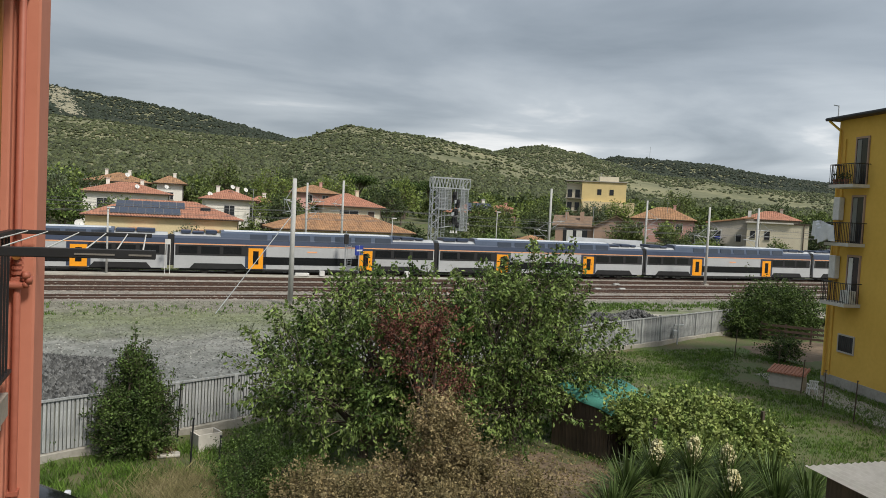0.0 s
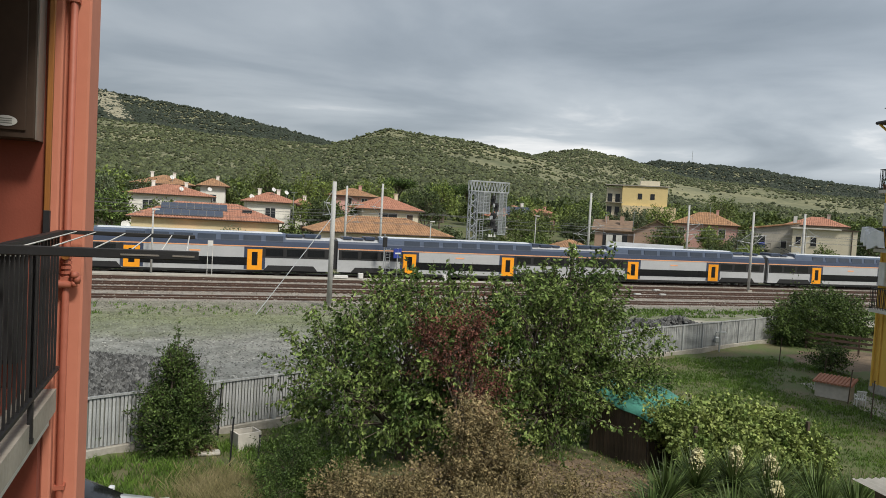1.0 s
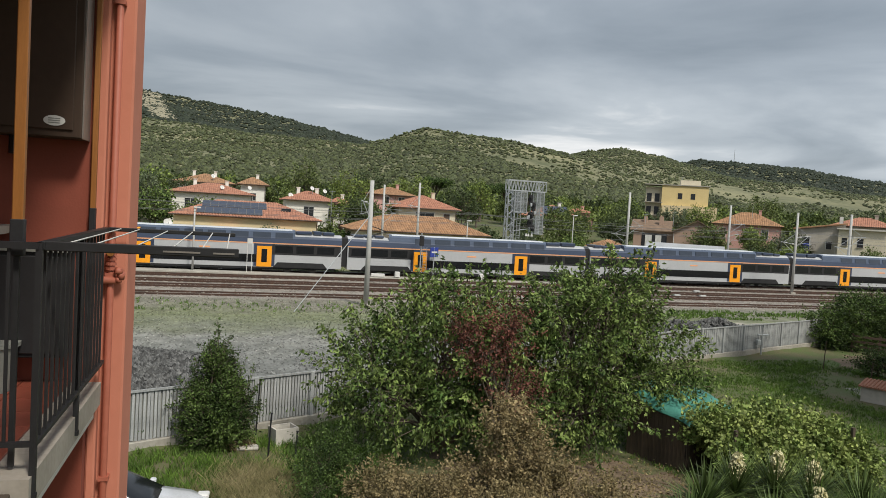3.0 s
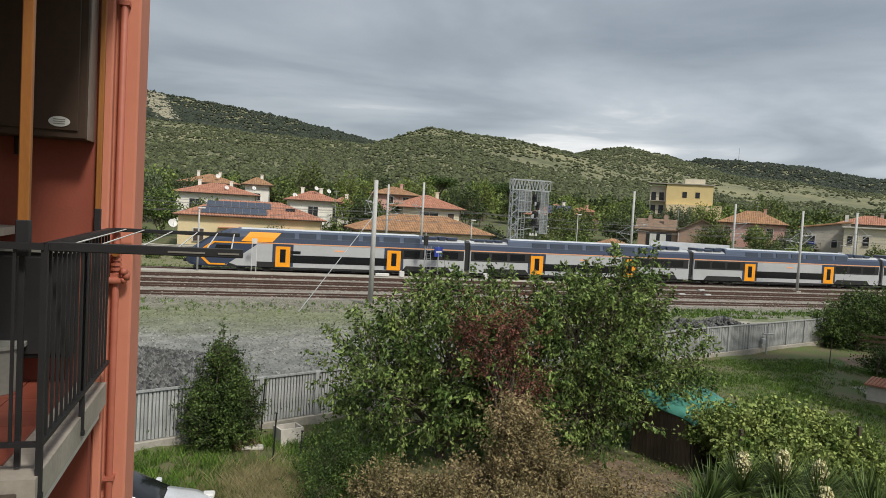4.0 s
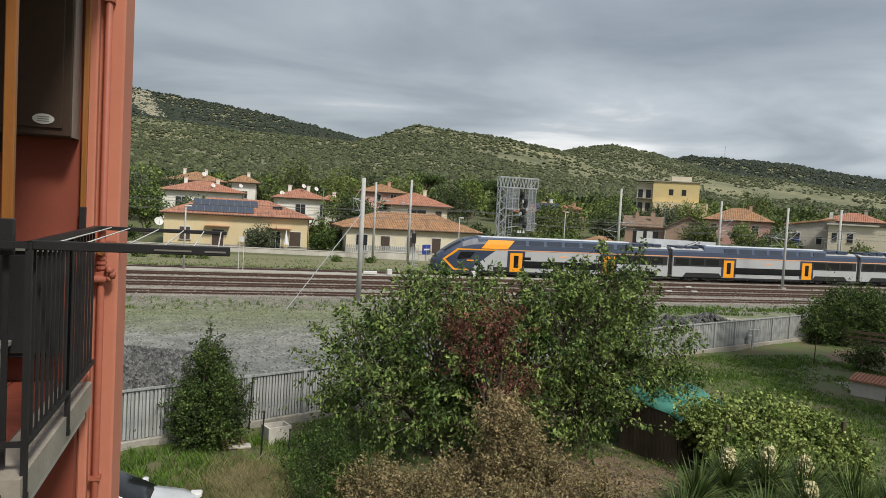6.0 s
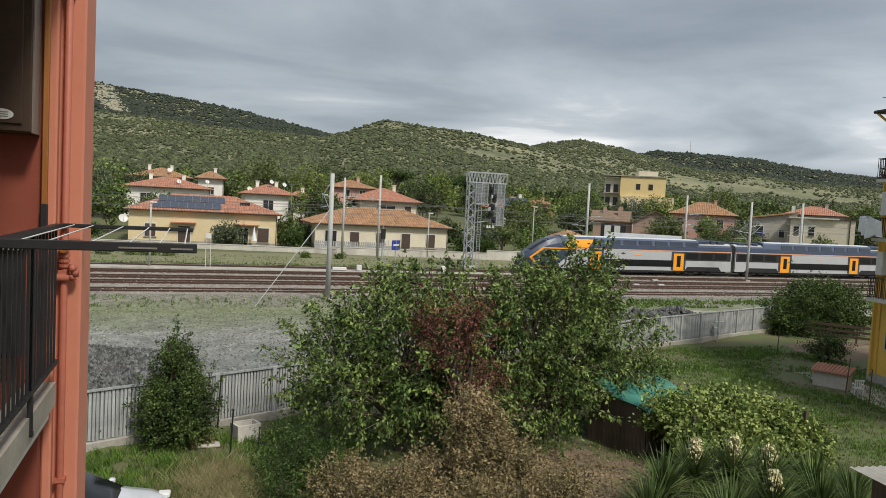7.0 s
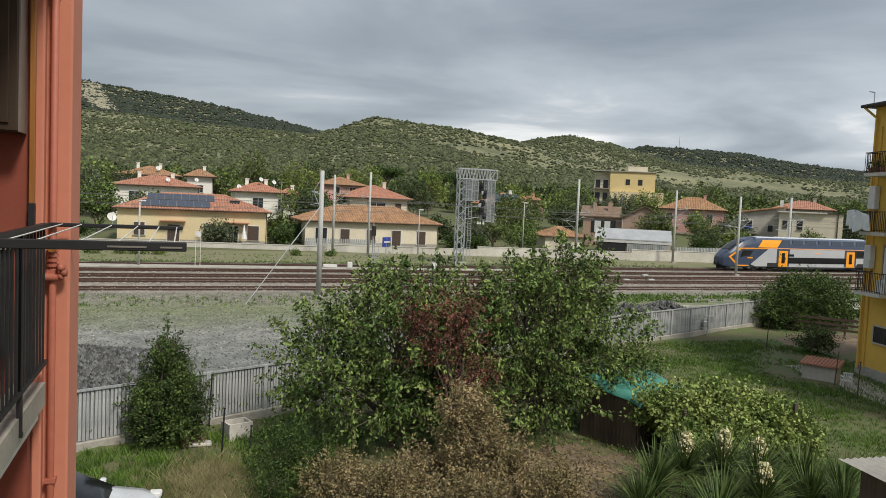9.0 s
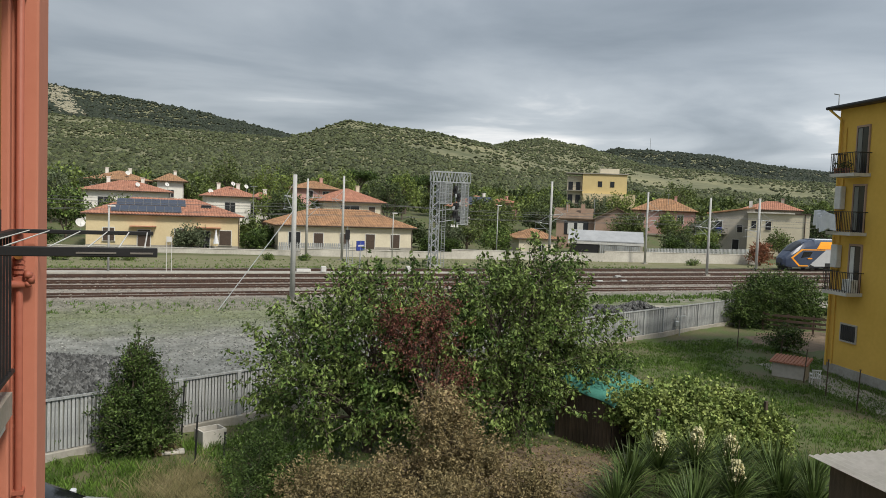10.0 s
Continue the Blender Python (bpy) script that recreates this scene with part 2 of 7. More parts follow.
def zone_gravel(m):
    """Yard stone: grey by the garden, a pale worn track, then mossy towards the rails; y in metres with ragged borders."""
    nt = m.node_tree
    p = nt.nodes["Principled BSDF"]
    grain = p.inputs["Base Color"].links[0].from_socket
    tc = nt.nodes.new("ShaderNodeTexCoord")
    sp = nt.nodes.new("ShaderNodeSeparateXYZ")
    nt.links.new(tc.outputs["Object"], sp.inputs[0])
    n = nt.nodes.new("ShaderNodeTexNoise")
    n.inputs["Scale"].default_value, n.inputs["Detail"].default_value = 0.22, 7.0
    n.inputs["Roughness"].default_value = 0.65
    nt.links.new(tc.outputs["Object"], n.inputs["Vector"])
    ad = nt.nodes.new("ShaderNodeMath")
    ad.operation = "MULTIPLY_ADD"
    nt.links.new(n.outputs[0], ad.inputs[0])
    ad.inputs[1].default_value = 14.0
    nt.links.new(sp.outputs[1], ad.inputs[2])
    mr = nt.nodes.new("ShaderNodeMapRange")
    mr.inputs["From Min"].default_value, mr.inputs["From Max"].default_value = 31.0, 65.0
    nt.links.new(ad.outputs[0], mr.inputs[0])
    rp = nt.nodes.new("ShaderNodeValToRGB")
    stops = ((0.0, (0.66, 0.66, 0.66)), (0.34, (0.76, 0.76, 0.75)), (0.48, (1.0, 0.98, 0.93)), (0.58, (0.78, 0.80, 0.62)), (0.72, (0.74, 0.80, 0.46)), (0.85, (0.86, 0.80, 0.66)))
    rp.color_ramp.elements[0].position, rp.color_ramp.elements[0].color = stops[0][0], (*stops[0][1], 1)
    rp.color_ramp.elements[1].position, rp.color_ramp.elements[1].color = stops[-1][0], (*stops[-1][1], 1)
    for q, c in stops[1:-1]:
        el = rp.color_ramp.elements.new(q)
        el.color = (*c, 1)
    nt.links.new(mr.outputs[0], rp.inputs[0])
    mx = nt.nodes.new("ShaderNodeMix")
    mx.data_type, mx.blend_type = "RGBA", "MULTIPLY"
    mx.inputs[0].default_value = 1.0
    nt.links.new(grain, mx.inputs[6])
    nt.links.new(rp.outputs[0], mx.inputs[7])
    nt.links.new(mx.outputs[2], p.inputs["Base Color"])


zone_gravel(M["gravel"])
zone_gravel(M["loosestone"])

# ---- mesh helpers ----
def part(name, bm, material, parent=None, label="", smooth=False):
    me = bpy.data.meshes.new(name)
    bm.to_mesh(me)
    bm.free()
    me.materials.append(M[material])
    if smooth:
        for p in me.polygons:
            p.use_smooth = True
    ob = new(name, me)
    ob.parent = parent
    if label:
        tagged(ob, label)
    return ob


def share(name, me, parent, m):
    ob = new(name, me)
    ob.parent = parent
    ob.matrix_basis = m
    return ob


def empty(name, m=None):
    ob = new(name)
    ob.empty_display_size = 0.2
    if m is not None:
        ob.matrix_basis = m
    return ob


def raw(name, verts, faces, material, parent=None, label="", smooth=False):
    me = bpy.data.meshes.new(name)
    me.from_pydata([tuple(p) for p in verts] if not isinstance(verts, np.ndarray) else verts.tolist(), [], faces if not isinstance(faces, np.ndarray) else faces.tolist())
    me.materials.append(M[material])
    if smooth:
        for p in me.polygons:
            p.use_smooth = True
    me.update()
    ob = new(name, me)
    ob.parent = parent
    if label:
        tagged(ob, label)
    return ob


def box(bm, x0, x1, y0, y1, z0, z1, m=None, bev=0.0):
    g = bmesh.ops.create_cube(bm, size=1.0, matrix=Matrix.Translation(((x0 + x1) / 2, (y0 + y1) / 2, (z0 + z1) / 2)) @ Matrix.Diagonal((x1 - x0, y1 - y0, z1 - z0, 1)))
    if bev:
        es = list({e for v in g["verts"] for e in v.link_edges})
        bmesh.ops.bevel(bm, geom=es, offset=bev, segments=1, affect="EDGES")
    if m is not None:
        bmesh.ops.transform(bm, matrix=m, verts=[v for v in g["verts"] if v.is_valid])
    return bm


def B(*a, **k):
    return box(bmesh.new(), *a, **k)


def tube(bm, a, b, r0, r1=None, n=8, caps=True):
    a, b = Vector(a), Vector(b)
    d = b - a
    bmesh.ops.create_cone(bm, cap_ends=caps, segments=n, radius1=r0, radius2=r0 if r1 is None else r1, depth=d.length,
                          matrix=Matrix.Translation((a + b) / 2) @ d.to_track_quat("Z", "Y").to_matrix().to_4x4())
    return bm


def tubes(pts, r, n=6):
    bm = bmesh.new()
    for a, b in zip(pts, pts[1:]):
        tube(bm, a, b, r, n=n)
    return bm


def prism(bm, pts, y0, y1):
    """An outline in x, z pulled from y0 to y1."""
    a = [bm.verts.new((x, y0, z)) for x, z in pts]
    b = [bm.verts.new((x, y1, z)) for x, z in pts]
    n = len(pts)
    bm.faces.new(a)
    bm.faces.new(b[::-1])
    for i in range(n):
        bm.faces.new((a[i], b[i], b[(i + 1) % n], a[(i + 1) % n]))
    bmesh.ops.recalc_face_normals(bm, faces=bm.faces)
    return bm


GRADE = 0.004


def gz(x):
    return GRADE * max(-60.0, min(130.0, x))


# ---- ground ----
def fence_y(x):
    """The garden fence in the plan."""
    return 25.2 + 0.479 * x if x < 24.5 else 36.94 + 0.39 * (x - 24.5)


def ground_z(x, y):
    d = y - fence_y(x)
    low = -0.62 + 0.012 * min(0.0, d)
    s = min(1.0, max(0.0, (d + 0.1) / 0.5))
    up = gz(x) - 0.16
    if y > 93:
        up += min(1.0, (y - 93) / 15.0) * 0.5
    if y > 115:
        up += min(8.0, (y - 115) * 0.07)
    return low * (1 - s) + up * s


def sheet(name, material, x0, x1, nx, ylo, yhi, ny, zf, label=""):
    """A ground sheet between two lines y = ylo(x) and yhi(x)."""
    verts, faces = [], []
    for i in range(nx + 1):
        x = x0 + (x1 - x0) * i / nx
        for j in range(ny + 1):
            y = ylo(x) + (yhi(x) - ylo(x)) * j / ny
            verts.append((x, y, zf(x, y)))
    for i in range(nx):
        for j in range(ny):
            a = i * (ny + 1) + j
            faces.append((a, a + ny + 1, a + ny + 2, a + 1))
    return tagged(raw(name, verts, faces, material, smooth=True), label, name.split("_")[0], kind="structure")


def build_ground():
    xs = [-2600, -1200, -500, -200, -100] + list(np.arange(-60, 131, 1.5)) + [170, 260, 500, 1200, 2600]
    ys = [-2600, -800, -200, -60] + list(np.arange(-10, 60, 0.5)) + list(np.arange(60, 260, 4)) + [320, 500, 1200, 2800]
    verts = [(x, y, ground_z(x, y) + (0.05 * noise.noise((x * 0.6, y * 0.6, 0)) if y < 60 else 0)) for x in xs for y in ys]
    n = len(ys)
    faces = [(i * n + j, (i + 1) * n + j, (i + 1) * n + j + 1, i * n + j + 1) for i in range(len(xs) - 1) for j in range(n - 1)]
    tagged(raw("ground", verts, faces, "grass", smooth=True), "grass and bare soil ground of the garden and verges", "ground", kind="structure")
    rough = lambda x, y: 0.03 * noise.noise((x * 1.3, y * 1.3, 3))
    sheet("gravel_yard", "gravel", -60, 130, 190, lambda x: fence_y(x) + 0.6, lambda x: 56.5, 60, lambda x, y: gz(x) - 0.06 + rough(x, y), "grey crushed-stone yard beside the railway")
    sheet("service_road", "path", 14, 130, 90, lambda x: 45.2 + 0.6 * noise.noise((x * 0.2, 9, 0)), lambda x: 49.0 + 0.5 * noise.noise((x * 0.2, 12, 0)), 8, lambda x, y: gz(x) - 0.045 - 0.06 * abs((y - 47.1) / 1.9) ** 3 + rough(x, y), "pale gravel service road beside the sidings")
    sheet("ballast_bed", "ballast", -90, 150, 160, lambda x: 54.3 + 0.8 * noise.noise((x * 0.4, 2, 0)), lambda x: 80.5, 52, lambda x, y: gz(x) - 0.085 - 0.12 * max(0.0, (56.5 - y) / 2.0) + 1.3 * rough(x, y), "brown-grey ballast bed under the tracks")
    sheet("far_verge", "verge", -90, 150, 120, lambda x: 80.3, lambda x: 101.0 - 0.16 * x, 14, lambda x, y: gz(x) - 0.02 + rough(x, y), "patchy green verge beyond the tracks")
    def soil_z(x, y):
        r = math.hypot((x - 9.6) / 4.9, (y - 18.7) / 3.6) + 0.25 * noise.noise((x * 0.7, y * 0.7, 5)) + 0.12 * noise.noise((x * 2.3, y * 2.3, 6))
        return ground_z(x, y) + 0.15 - 0.15 * r * r + 0.05 * noise.noise((x * 1.2, y * 1.2, 7))
    sheet("bare_soil", "soil", 2.6, 14.6, 60, lambda x: 14.4, lambda x: 22.4, 44, soil_z, "bare brown garden soil under the trees")
    def yard_z(x, y):
        r = math.hypot((x - 41.5) / 7.5, (y - 36.8) / 3.6) + 0.2 * noise.noise((x * 0.6, y * 0.6, 15))
        return ground_z(x, y) + 0.10 - 0.16 * r * r
    sheet("trodden_soil", "soil", 32.5, 50.5, 50, lambda x: 32.0, lambda x: fence_y(x) - 0.2, 30, yard_z, "trodden dark soil under the shade tree")
    def walk_z(x, y):
        return ground_z(x, y) + 0.03 - 0.05 * abs((x - 31.6 + 0.2 * (29 - y)) / 1.4) ** 3
    sheet("paved_strip", "path", 27.0, 34.5, 40, lambda x: 18.0, lambda x: 31.5, 40, walk_z, "pale worn concrete strip along the ochre building")


TRACKS = (77.2, 71.9, 67.2, 63.4, 58.6)


def build_tracks():
    for y in TRACKS:
        for s in (-0.75, 0.75):
            bm = B(-90, 150, y + s - 0.035, y + s + 0.035, -0.02, 0.10)
            box(bm, -90, 150, y + s - 0.07, y + s + 0.07, -0.05, -0.015)
            ob = part("rail", bm, "rail")
            ob.matrix_basis = pose(0, 0, 0.0 if y > 60 else -0.04, 0, -math.degrees(math.atan(GRADE)), 0)
            tagged(ob, "brown rusty steel rail on sleepers", "rail", "rails", "structure")
    verts, faces = [], []
    rnd = random.Random(4)
    for y in TRACKS[:4]:
        x = -60.0
        while x < 110:
            z, k = gz(x), len(verts)
            w = rnd.uniform(1.2, 1.32)
            for dx in (-0.13, 0.13):
                for dy in (-w, w):
                    for zz in (-0.12, -0.045):
                        verts.append((x + dx, y + dy, z + zz))
            faces += [(k + 1, k + 5, k + 7, k + 3), (k, k + 4, k + 5, k + 1), (k + 2, k + 3, k + 7, k + 6), (k, k + 1, k + 3, k + 2), (k + 4, k + 6, k + 7, k + 5)]
            x += 0.62
    tagged(raw("sleepers", verts, faces, "sleeper"), "weathered sleepers under the rails", "sleepers", kind="stuff")
    # low platform
    bm = B(-60, 34, 73.5, 75.5, -0.2, 0.16, bev=0.03)
    tagged(part("platform", bm, "concrete"), "low pale concrete platform between the tracks", "platform", kind="structure")
    # boundary wall beyond the tracks: stretches with their own height
    for x0, x1, h in ((-40, 18, 0.75), (18, 38, 0.8), (38, 60, 1.1), (60, 84, 1.35)):
        ya, yb = 100.6 - 0.165 * x0, 100.6 - 0.165 * x1
        L = math.hypot(x1 - x0, yb - ya)
        ang = math.degrees(math.atan2(yb - ya, x1 - x0))
        bm = B(0, L - 0.01, -0.15, 0.15, -0.4, h)
        box(bm, 0, L - 0.01, -0.2, 0.2, h, h + 0.08)
        ob = part("boundary_wall", bm, "pale_wall")
        ob.matrix_basis = pose(x0, ya, gz(x0) + 0.1, 0, 0, ang)
        tagged(ob, "low pale plastered boundary wall along the railway", "wall", "boundary walls", "structure")


build_ground()
build_tracks()


# ---- train ----
CAR = 27.2
HALF = 1.40


def shell(x0, x1, top, m="silver"):
    """Body outline in y, z: upright sides that lean in towards a rounded roof."""
    return [(-HALF, 0.55), (-HALF, 2.85), (-HALF + 0.10, 3.45), (-HALF + 0.30, top - 0.22), (-HALF + 0.7, top)]


def band(x0, x1, pts, side, off=0.0):
    """A strip of the side wall from x0 to x1, following pts in y, z."""
    bm = bmesh.new()
    for k in range(len(pts) - 1):
        (ya, za), (yb, zb) = pts[k], pts[k + 1]
        v = [bm.verts.new((x, (y - off) * side, z)) for x, y, z in ((x0, ya, za), (x1, ya, za), (x1, yb, zb), (x0, yb, zb))]
        w = [bm.verts.new((x, (y + 0.05) * side, z)) for x, y, z in ((x0, ya, za), (x1, ya, za), (x1, yb, zb), (x0, yb, zb))]
        bm.faces.new(v)
        bm.faces.new(w[::-1])
        for i in range(4):
            bm.faces.new((v[i], w[i], w[(i + 1) % 4], v[(i + 1) % 4]))
    bmesh.ops.recalc_face_normals(bm, faces=bm.faces)
    return bm


def slab(x0, x1, z0, z1, side, off=0.012):
    y = -HALF * side
    return B(x0, x1, min(y, y - off * side), max(y, y - off * side), z0, z1)


def prism_yz(x0, x1, half):
    """A closed body from x0 to x1 from half an outline in y, z."""
    pts = half + [(-y, z) for y, z in half[::-1]]
    bm = bmesh.new()
    a = [bm.verts.new((x0, y, z)) for y, z in pts]
    b = [bm.verts.new((x1, y, z)) for y, z in pts]
    bm.faces.new(a)
    bm.faces.new(b[::-1])
    n = len(pts)
    for i in range(n):
        bm.faces.new((a[i], b[i], b[(i + 1) % n], a[(i + 1) % n]))
    bmesh.ops.recalc_face_normals(bm, faces=bm.faces)
    return bm


def bogie(x, coach):
    bm = bmesh.new()
    for s in (-1, 1):
        box(bm, x - 1.75, x + 1.75, s * 1.02 - 0.09, s * 1.02 + 0.09, 0.42, 0.62, bev=0.03)
        for dx in (-1.25, 1.25):
            box(bm, x + dx - 0.2, x + dx + 0.2, s * 1.1 - 0.1, s * 1.1 + 0.1, 0.30, 0.56, bev=0.03)
        tube(bm, (x - 0.35, s * 1.1, 0.6), (x - 0.35, s * 1.1, 0.95), 0.14)
        tube(bm, (x + 0.35, s * 1.1, 0.6), (x + 0.35, s * 1.1, 0.95), 0.14)
    box(bm, x - 0.4, x + 0.4, -1.0, 1.0, 0.45, 0.8)
    part("bogie", bm, "under", coach)
    for dx in (-1.25, 1.25):
        for s in (-1, 1):
            bm = tube(bmesh.new(), (x + dx, s * 0.70, 0.45), (x + dx, s * 0.83, 0.45), 0.45, n=18)
            tube(bm, (x + dx, s * 0.83, 0.45), (x + dx, s * 0.9, 0.45), 0.16, n=10)
            part("wheel", bm, "steel", coach, "steel wheel")


def coach_common(train, x0, x1, nose):
    """One double-deck coach from x0 to x1; with nose, its low-x end is the driving end."""
    c = (x0 + x1) / 2
    lo = x0 + (5.4 if nose else 0.30)
    hi = x1 - 0.30
    low, tall = 3.92, 4.28
    body = part("coach", prism_yz(lo, hi, shell(0, 0, low)), "silver", train, "double-deck coach, light grey below and navy above")
    h0 = (lo - 1.8) if nose else c - 9.0
    h1 = c + 8.6
    hl = [(-HALF + 0.16, 3.5), (-HALF + 0.25, tall - 0.25), (-HALF + 0.45, tall - 0.07), (-HALF + 0.8, tall)]
    part("high_roof", prism_yz(h0, h1, hl), "roofblue", body, "glossy blue high roof")
    # the sky's gleam along the roof top, painted as a pale cap
    part("roof_top", prism_yz(h0 + 0.3, h1 - 0.3, [(-0.98, tall - 0.16), (-0.93, tall + 0.015), (-0.5, tall + 0.03)]), "roofgleam", body, "roof top, painted pale for the sky's gleam")
    doors = (c - 5.64, c + 5.64)
    for side in (1, -1):
        part("upper_side", band(lo, hi, [(-HALF, 2.96), (-HALF + 0.02, 2.98), (-HALF + 0.10, 3.45), (-HALF + 0.28, low - 0.24)], side, 0.012), "navy", body, "navy upper side")
        part("stripe", slab(lo, hi, 2.86, 2.95, side, 0.022), "stripe", body, "thin orange stripe")
        part("window_band", slab(doors[0] + 0.75, doors[1] - 0.75, 1.00, 1.78, side, 0.014), "blackglass", body, "dark lower-deck window band")
        end = (doors[1] + 0.75, hi - 0.1)
        for a, b in ((end,) if nose else (end, (lo + 0.1, doors[0] - 0.75))):
            part("end_window_band", slab(a, b, 1.80, 2.82, side, 0.014), "under", body, "black end panel")
            n = 3
            for i in range(n):
                w = (b - a - 0.6) / n
                part("window", slab(a + 0.3 + i * w, a + 0.3 + i * w + w - 0.35, 1.98, 2.68, side, 0.02), "blackglass", body, "dark window")
        # upper windows
        wx = doors[0] - 0.6
        while wx < doors[1] + 1.2:
            part("upper_window", band(wx, wx + 1.7, [(-HALF + 0.125, 3.36), (-HALF + 0.17, 3.52), (-HALF + 0.25, 3.98)], side, 0.06), "upperglass", body, "dark upper-deck window")
            wx += 2.15
        for dx in doors:
            part("door_surround", slab(dx - 1.02, dx + 1.02, 0.62, 2.84, side, 0.010), "navy", body, "navy door surround")
            part("door", slab(dx - 0.72, dx + 0.72, 0.58, 2.62, side, 0.045), "orange", body, "bright orange passenger door")
            part("door_window", slab(dx - 0.27, dx + 0.27, 1.02, 2.34, side, 0.055), "blackglass", body, "dark door window")
            part("door_step", slab(dx - 0.75, dx + 0.75, 0.44, 0.54, side, 0.09), "under", body)
        part("skirt", slab(doors[0] - 0.8, doors[1] + 0.8, 0.34, 0.56, side, 0.004), "under", body)
        part("lettering", slab(c - 0.5, c + 0.5, 2.28, 2.42, side, 0.016), "stripe", body, "small orange emblem")
    bm = B(lo + 0.5, hi - 0.5, -1.1, 1.1, 0.35, 0.6)
    for s in (-1, 1):
        for q in range(5):
            xq = c - 4.6 + q * 2.1
            box(bm, xq, xq + 1.7, s * 1.2 - 0.12, s * 1.2 + 0.12, 0.22, 0.5)
    part("underframe", bm, "under", body)
    bogie(x1 - 4.4, body)
    bogie(x0 + (5.2 if nose else 4.4), body)
    # dark plates on the closed side stand for the shaded openings over the bogies
    for bx in (x1 - 4.4, x0 + (5.2 if nose else 4.4)):
        for side in (1, -1):
            y = -HALF * side
            bm = prism(bmesh.new(), [(bx - 2.7, 0.53), (bx - 2.25, 1.05), (bx + 2.25, 1.05), (bx + 2.7, 0.53)], min(y, y - 0.02 * side), max(y, y - 0.02 * side))
            part("bogie_opening", bm, "under", body, "dark plate for the shaded opening over the bogie")
    if hi < x1:
        part("gangway", B(hi - 0.05, hi + 0.65, -1.15, 1.15, 0.8, 3.7), "under", body, "black gangway bellows")
    # roof gear on the lower ends
    rnd = random.Random(int(x0 * 7) % 97)
    spans = [(h1 + 0.1, hi - 0.6)] if nose else [(h1 + 0.1, hi - 0.6), (lo + 0.6, h0 - 0.1)]
    for a, b in spans:
        x = a
        while x < b - 0.8:
            w = min(rnd.uniform(0.9, 1.9), b - x)
            part("roof_unit", B(x, x + w - 0.15, -1.0, 1.0, low - 0.02, low + rnd.choice((0.2, 0.28, 0.34)), bev=0.06), "navy", body, "dark roof equipment box")
            x += w
    return body


def loft(rings):
    bm = bmesh.new()
    prev = None
    for ring in rings:
        cur = [bm.verts.new(p) for p in ring]
        if prev:
            n = len(cur)
            for i in range(n):
                bm.faces.new((prev[i], prev[(i + 1) % n], cur[(i + 1) % n], cur[i]))
        else:
            bm.faces.new(cur[::-1])
        prev = cur
    bm.faces.new(prev)
    bmesh.ops.recalc_face_normals(bm, faces=bm.faces)
    return bm


def reach(x):
    """Draws the driving end's plan out to its full length, 1.2 m ahead."""
    return x - 1.2 * max(0.0, 1 - x / 5.45)


NOSE = ((0.0, 0.55, 0.85, 1.70), (0.25, 0.90, 0.60, 2.02), (0.8, 1.15, 0.48, 2.55), (1.6, 1.30, 0.45, 3.20), (2.5, 1.37, 0.45, 3.82), (3.4, 1.395, 0.45, 4.16), (4.6, 1.40, 0.45, 4.28), (5.45, 1.40, 0.45, 4.28))


def nose_at(x):
    """Half width, bottom and top of the driving end, x metres behind its tip."""
    xs = [reach(q[0]) for q in NOSE]
    return [float(np.interp(x, xs, [q[k] for q in NOSE])) for k in (1, 2, 3)]


def nose_ring(x, hw, bot, top):
    mid = bot + (top - bot) * 0.62
    h = [(-hw * 0.93, bot), (-hw, bot + 0.25), (-hw, mid), (-hw * 0.93, mid + (top - mid) * 0.45), (-hw * 0.76, top - 0.16), (-hw * 0.45, top)]
    return [(x, y, z) for y, z in h] + [(x, -y, z) for y, z in h[::-1]]


def side_sheet(pts, off=0.03):
    """A painted field on the nose's side, from an outline in x, z; it follows the side's width."""
    obs = []
    pts = [(reach(x), z) for x, z in pts]
    for s in (-1, 1):
        bm = bmesh.new()
        a = [bm.verts.new((x, s * (nose_at(x)[0] + off), z)) for x, z in pts]
        b = [bm.verts.new((x, s * (nose_at(x)[0] - 0.03), z)) for x, z in pts]
        n = len(pts)
        bm.faces.new(a)
        bm.faces.new(b[::-1])
        for i in range(n):
            bm.faces.new((a[i], b[i], b[(i + 1) % n], a[(i + 1) % n]))
        bmesh.ops.recalc_face_normals(bm, faces=bm.faces)
        obs.append(bm)
    return obs


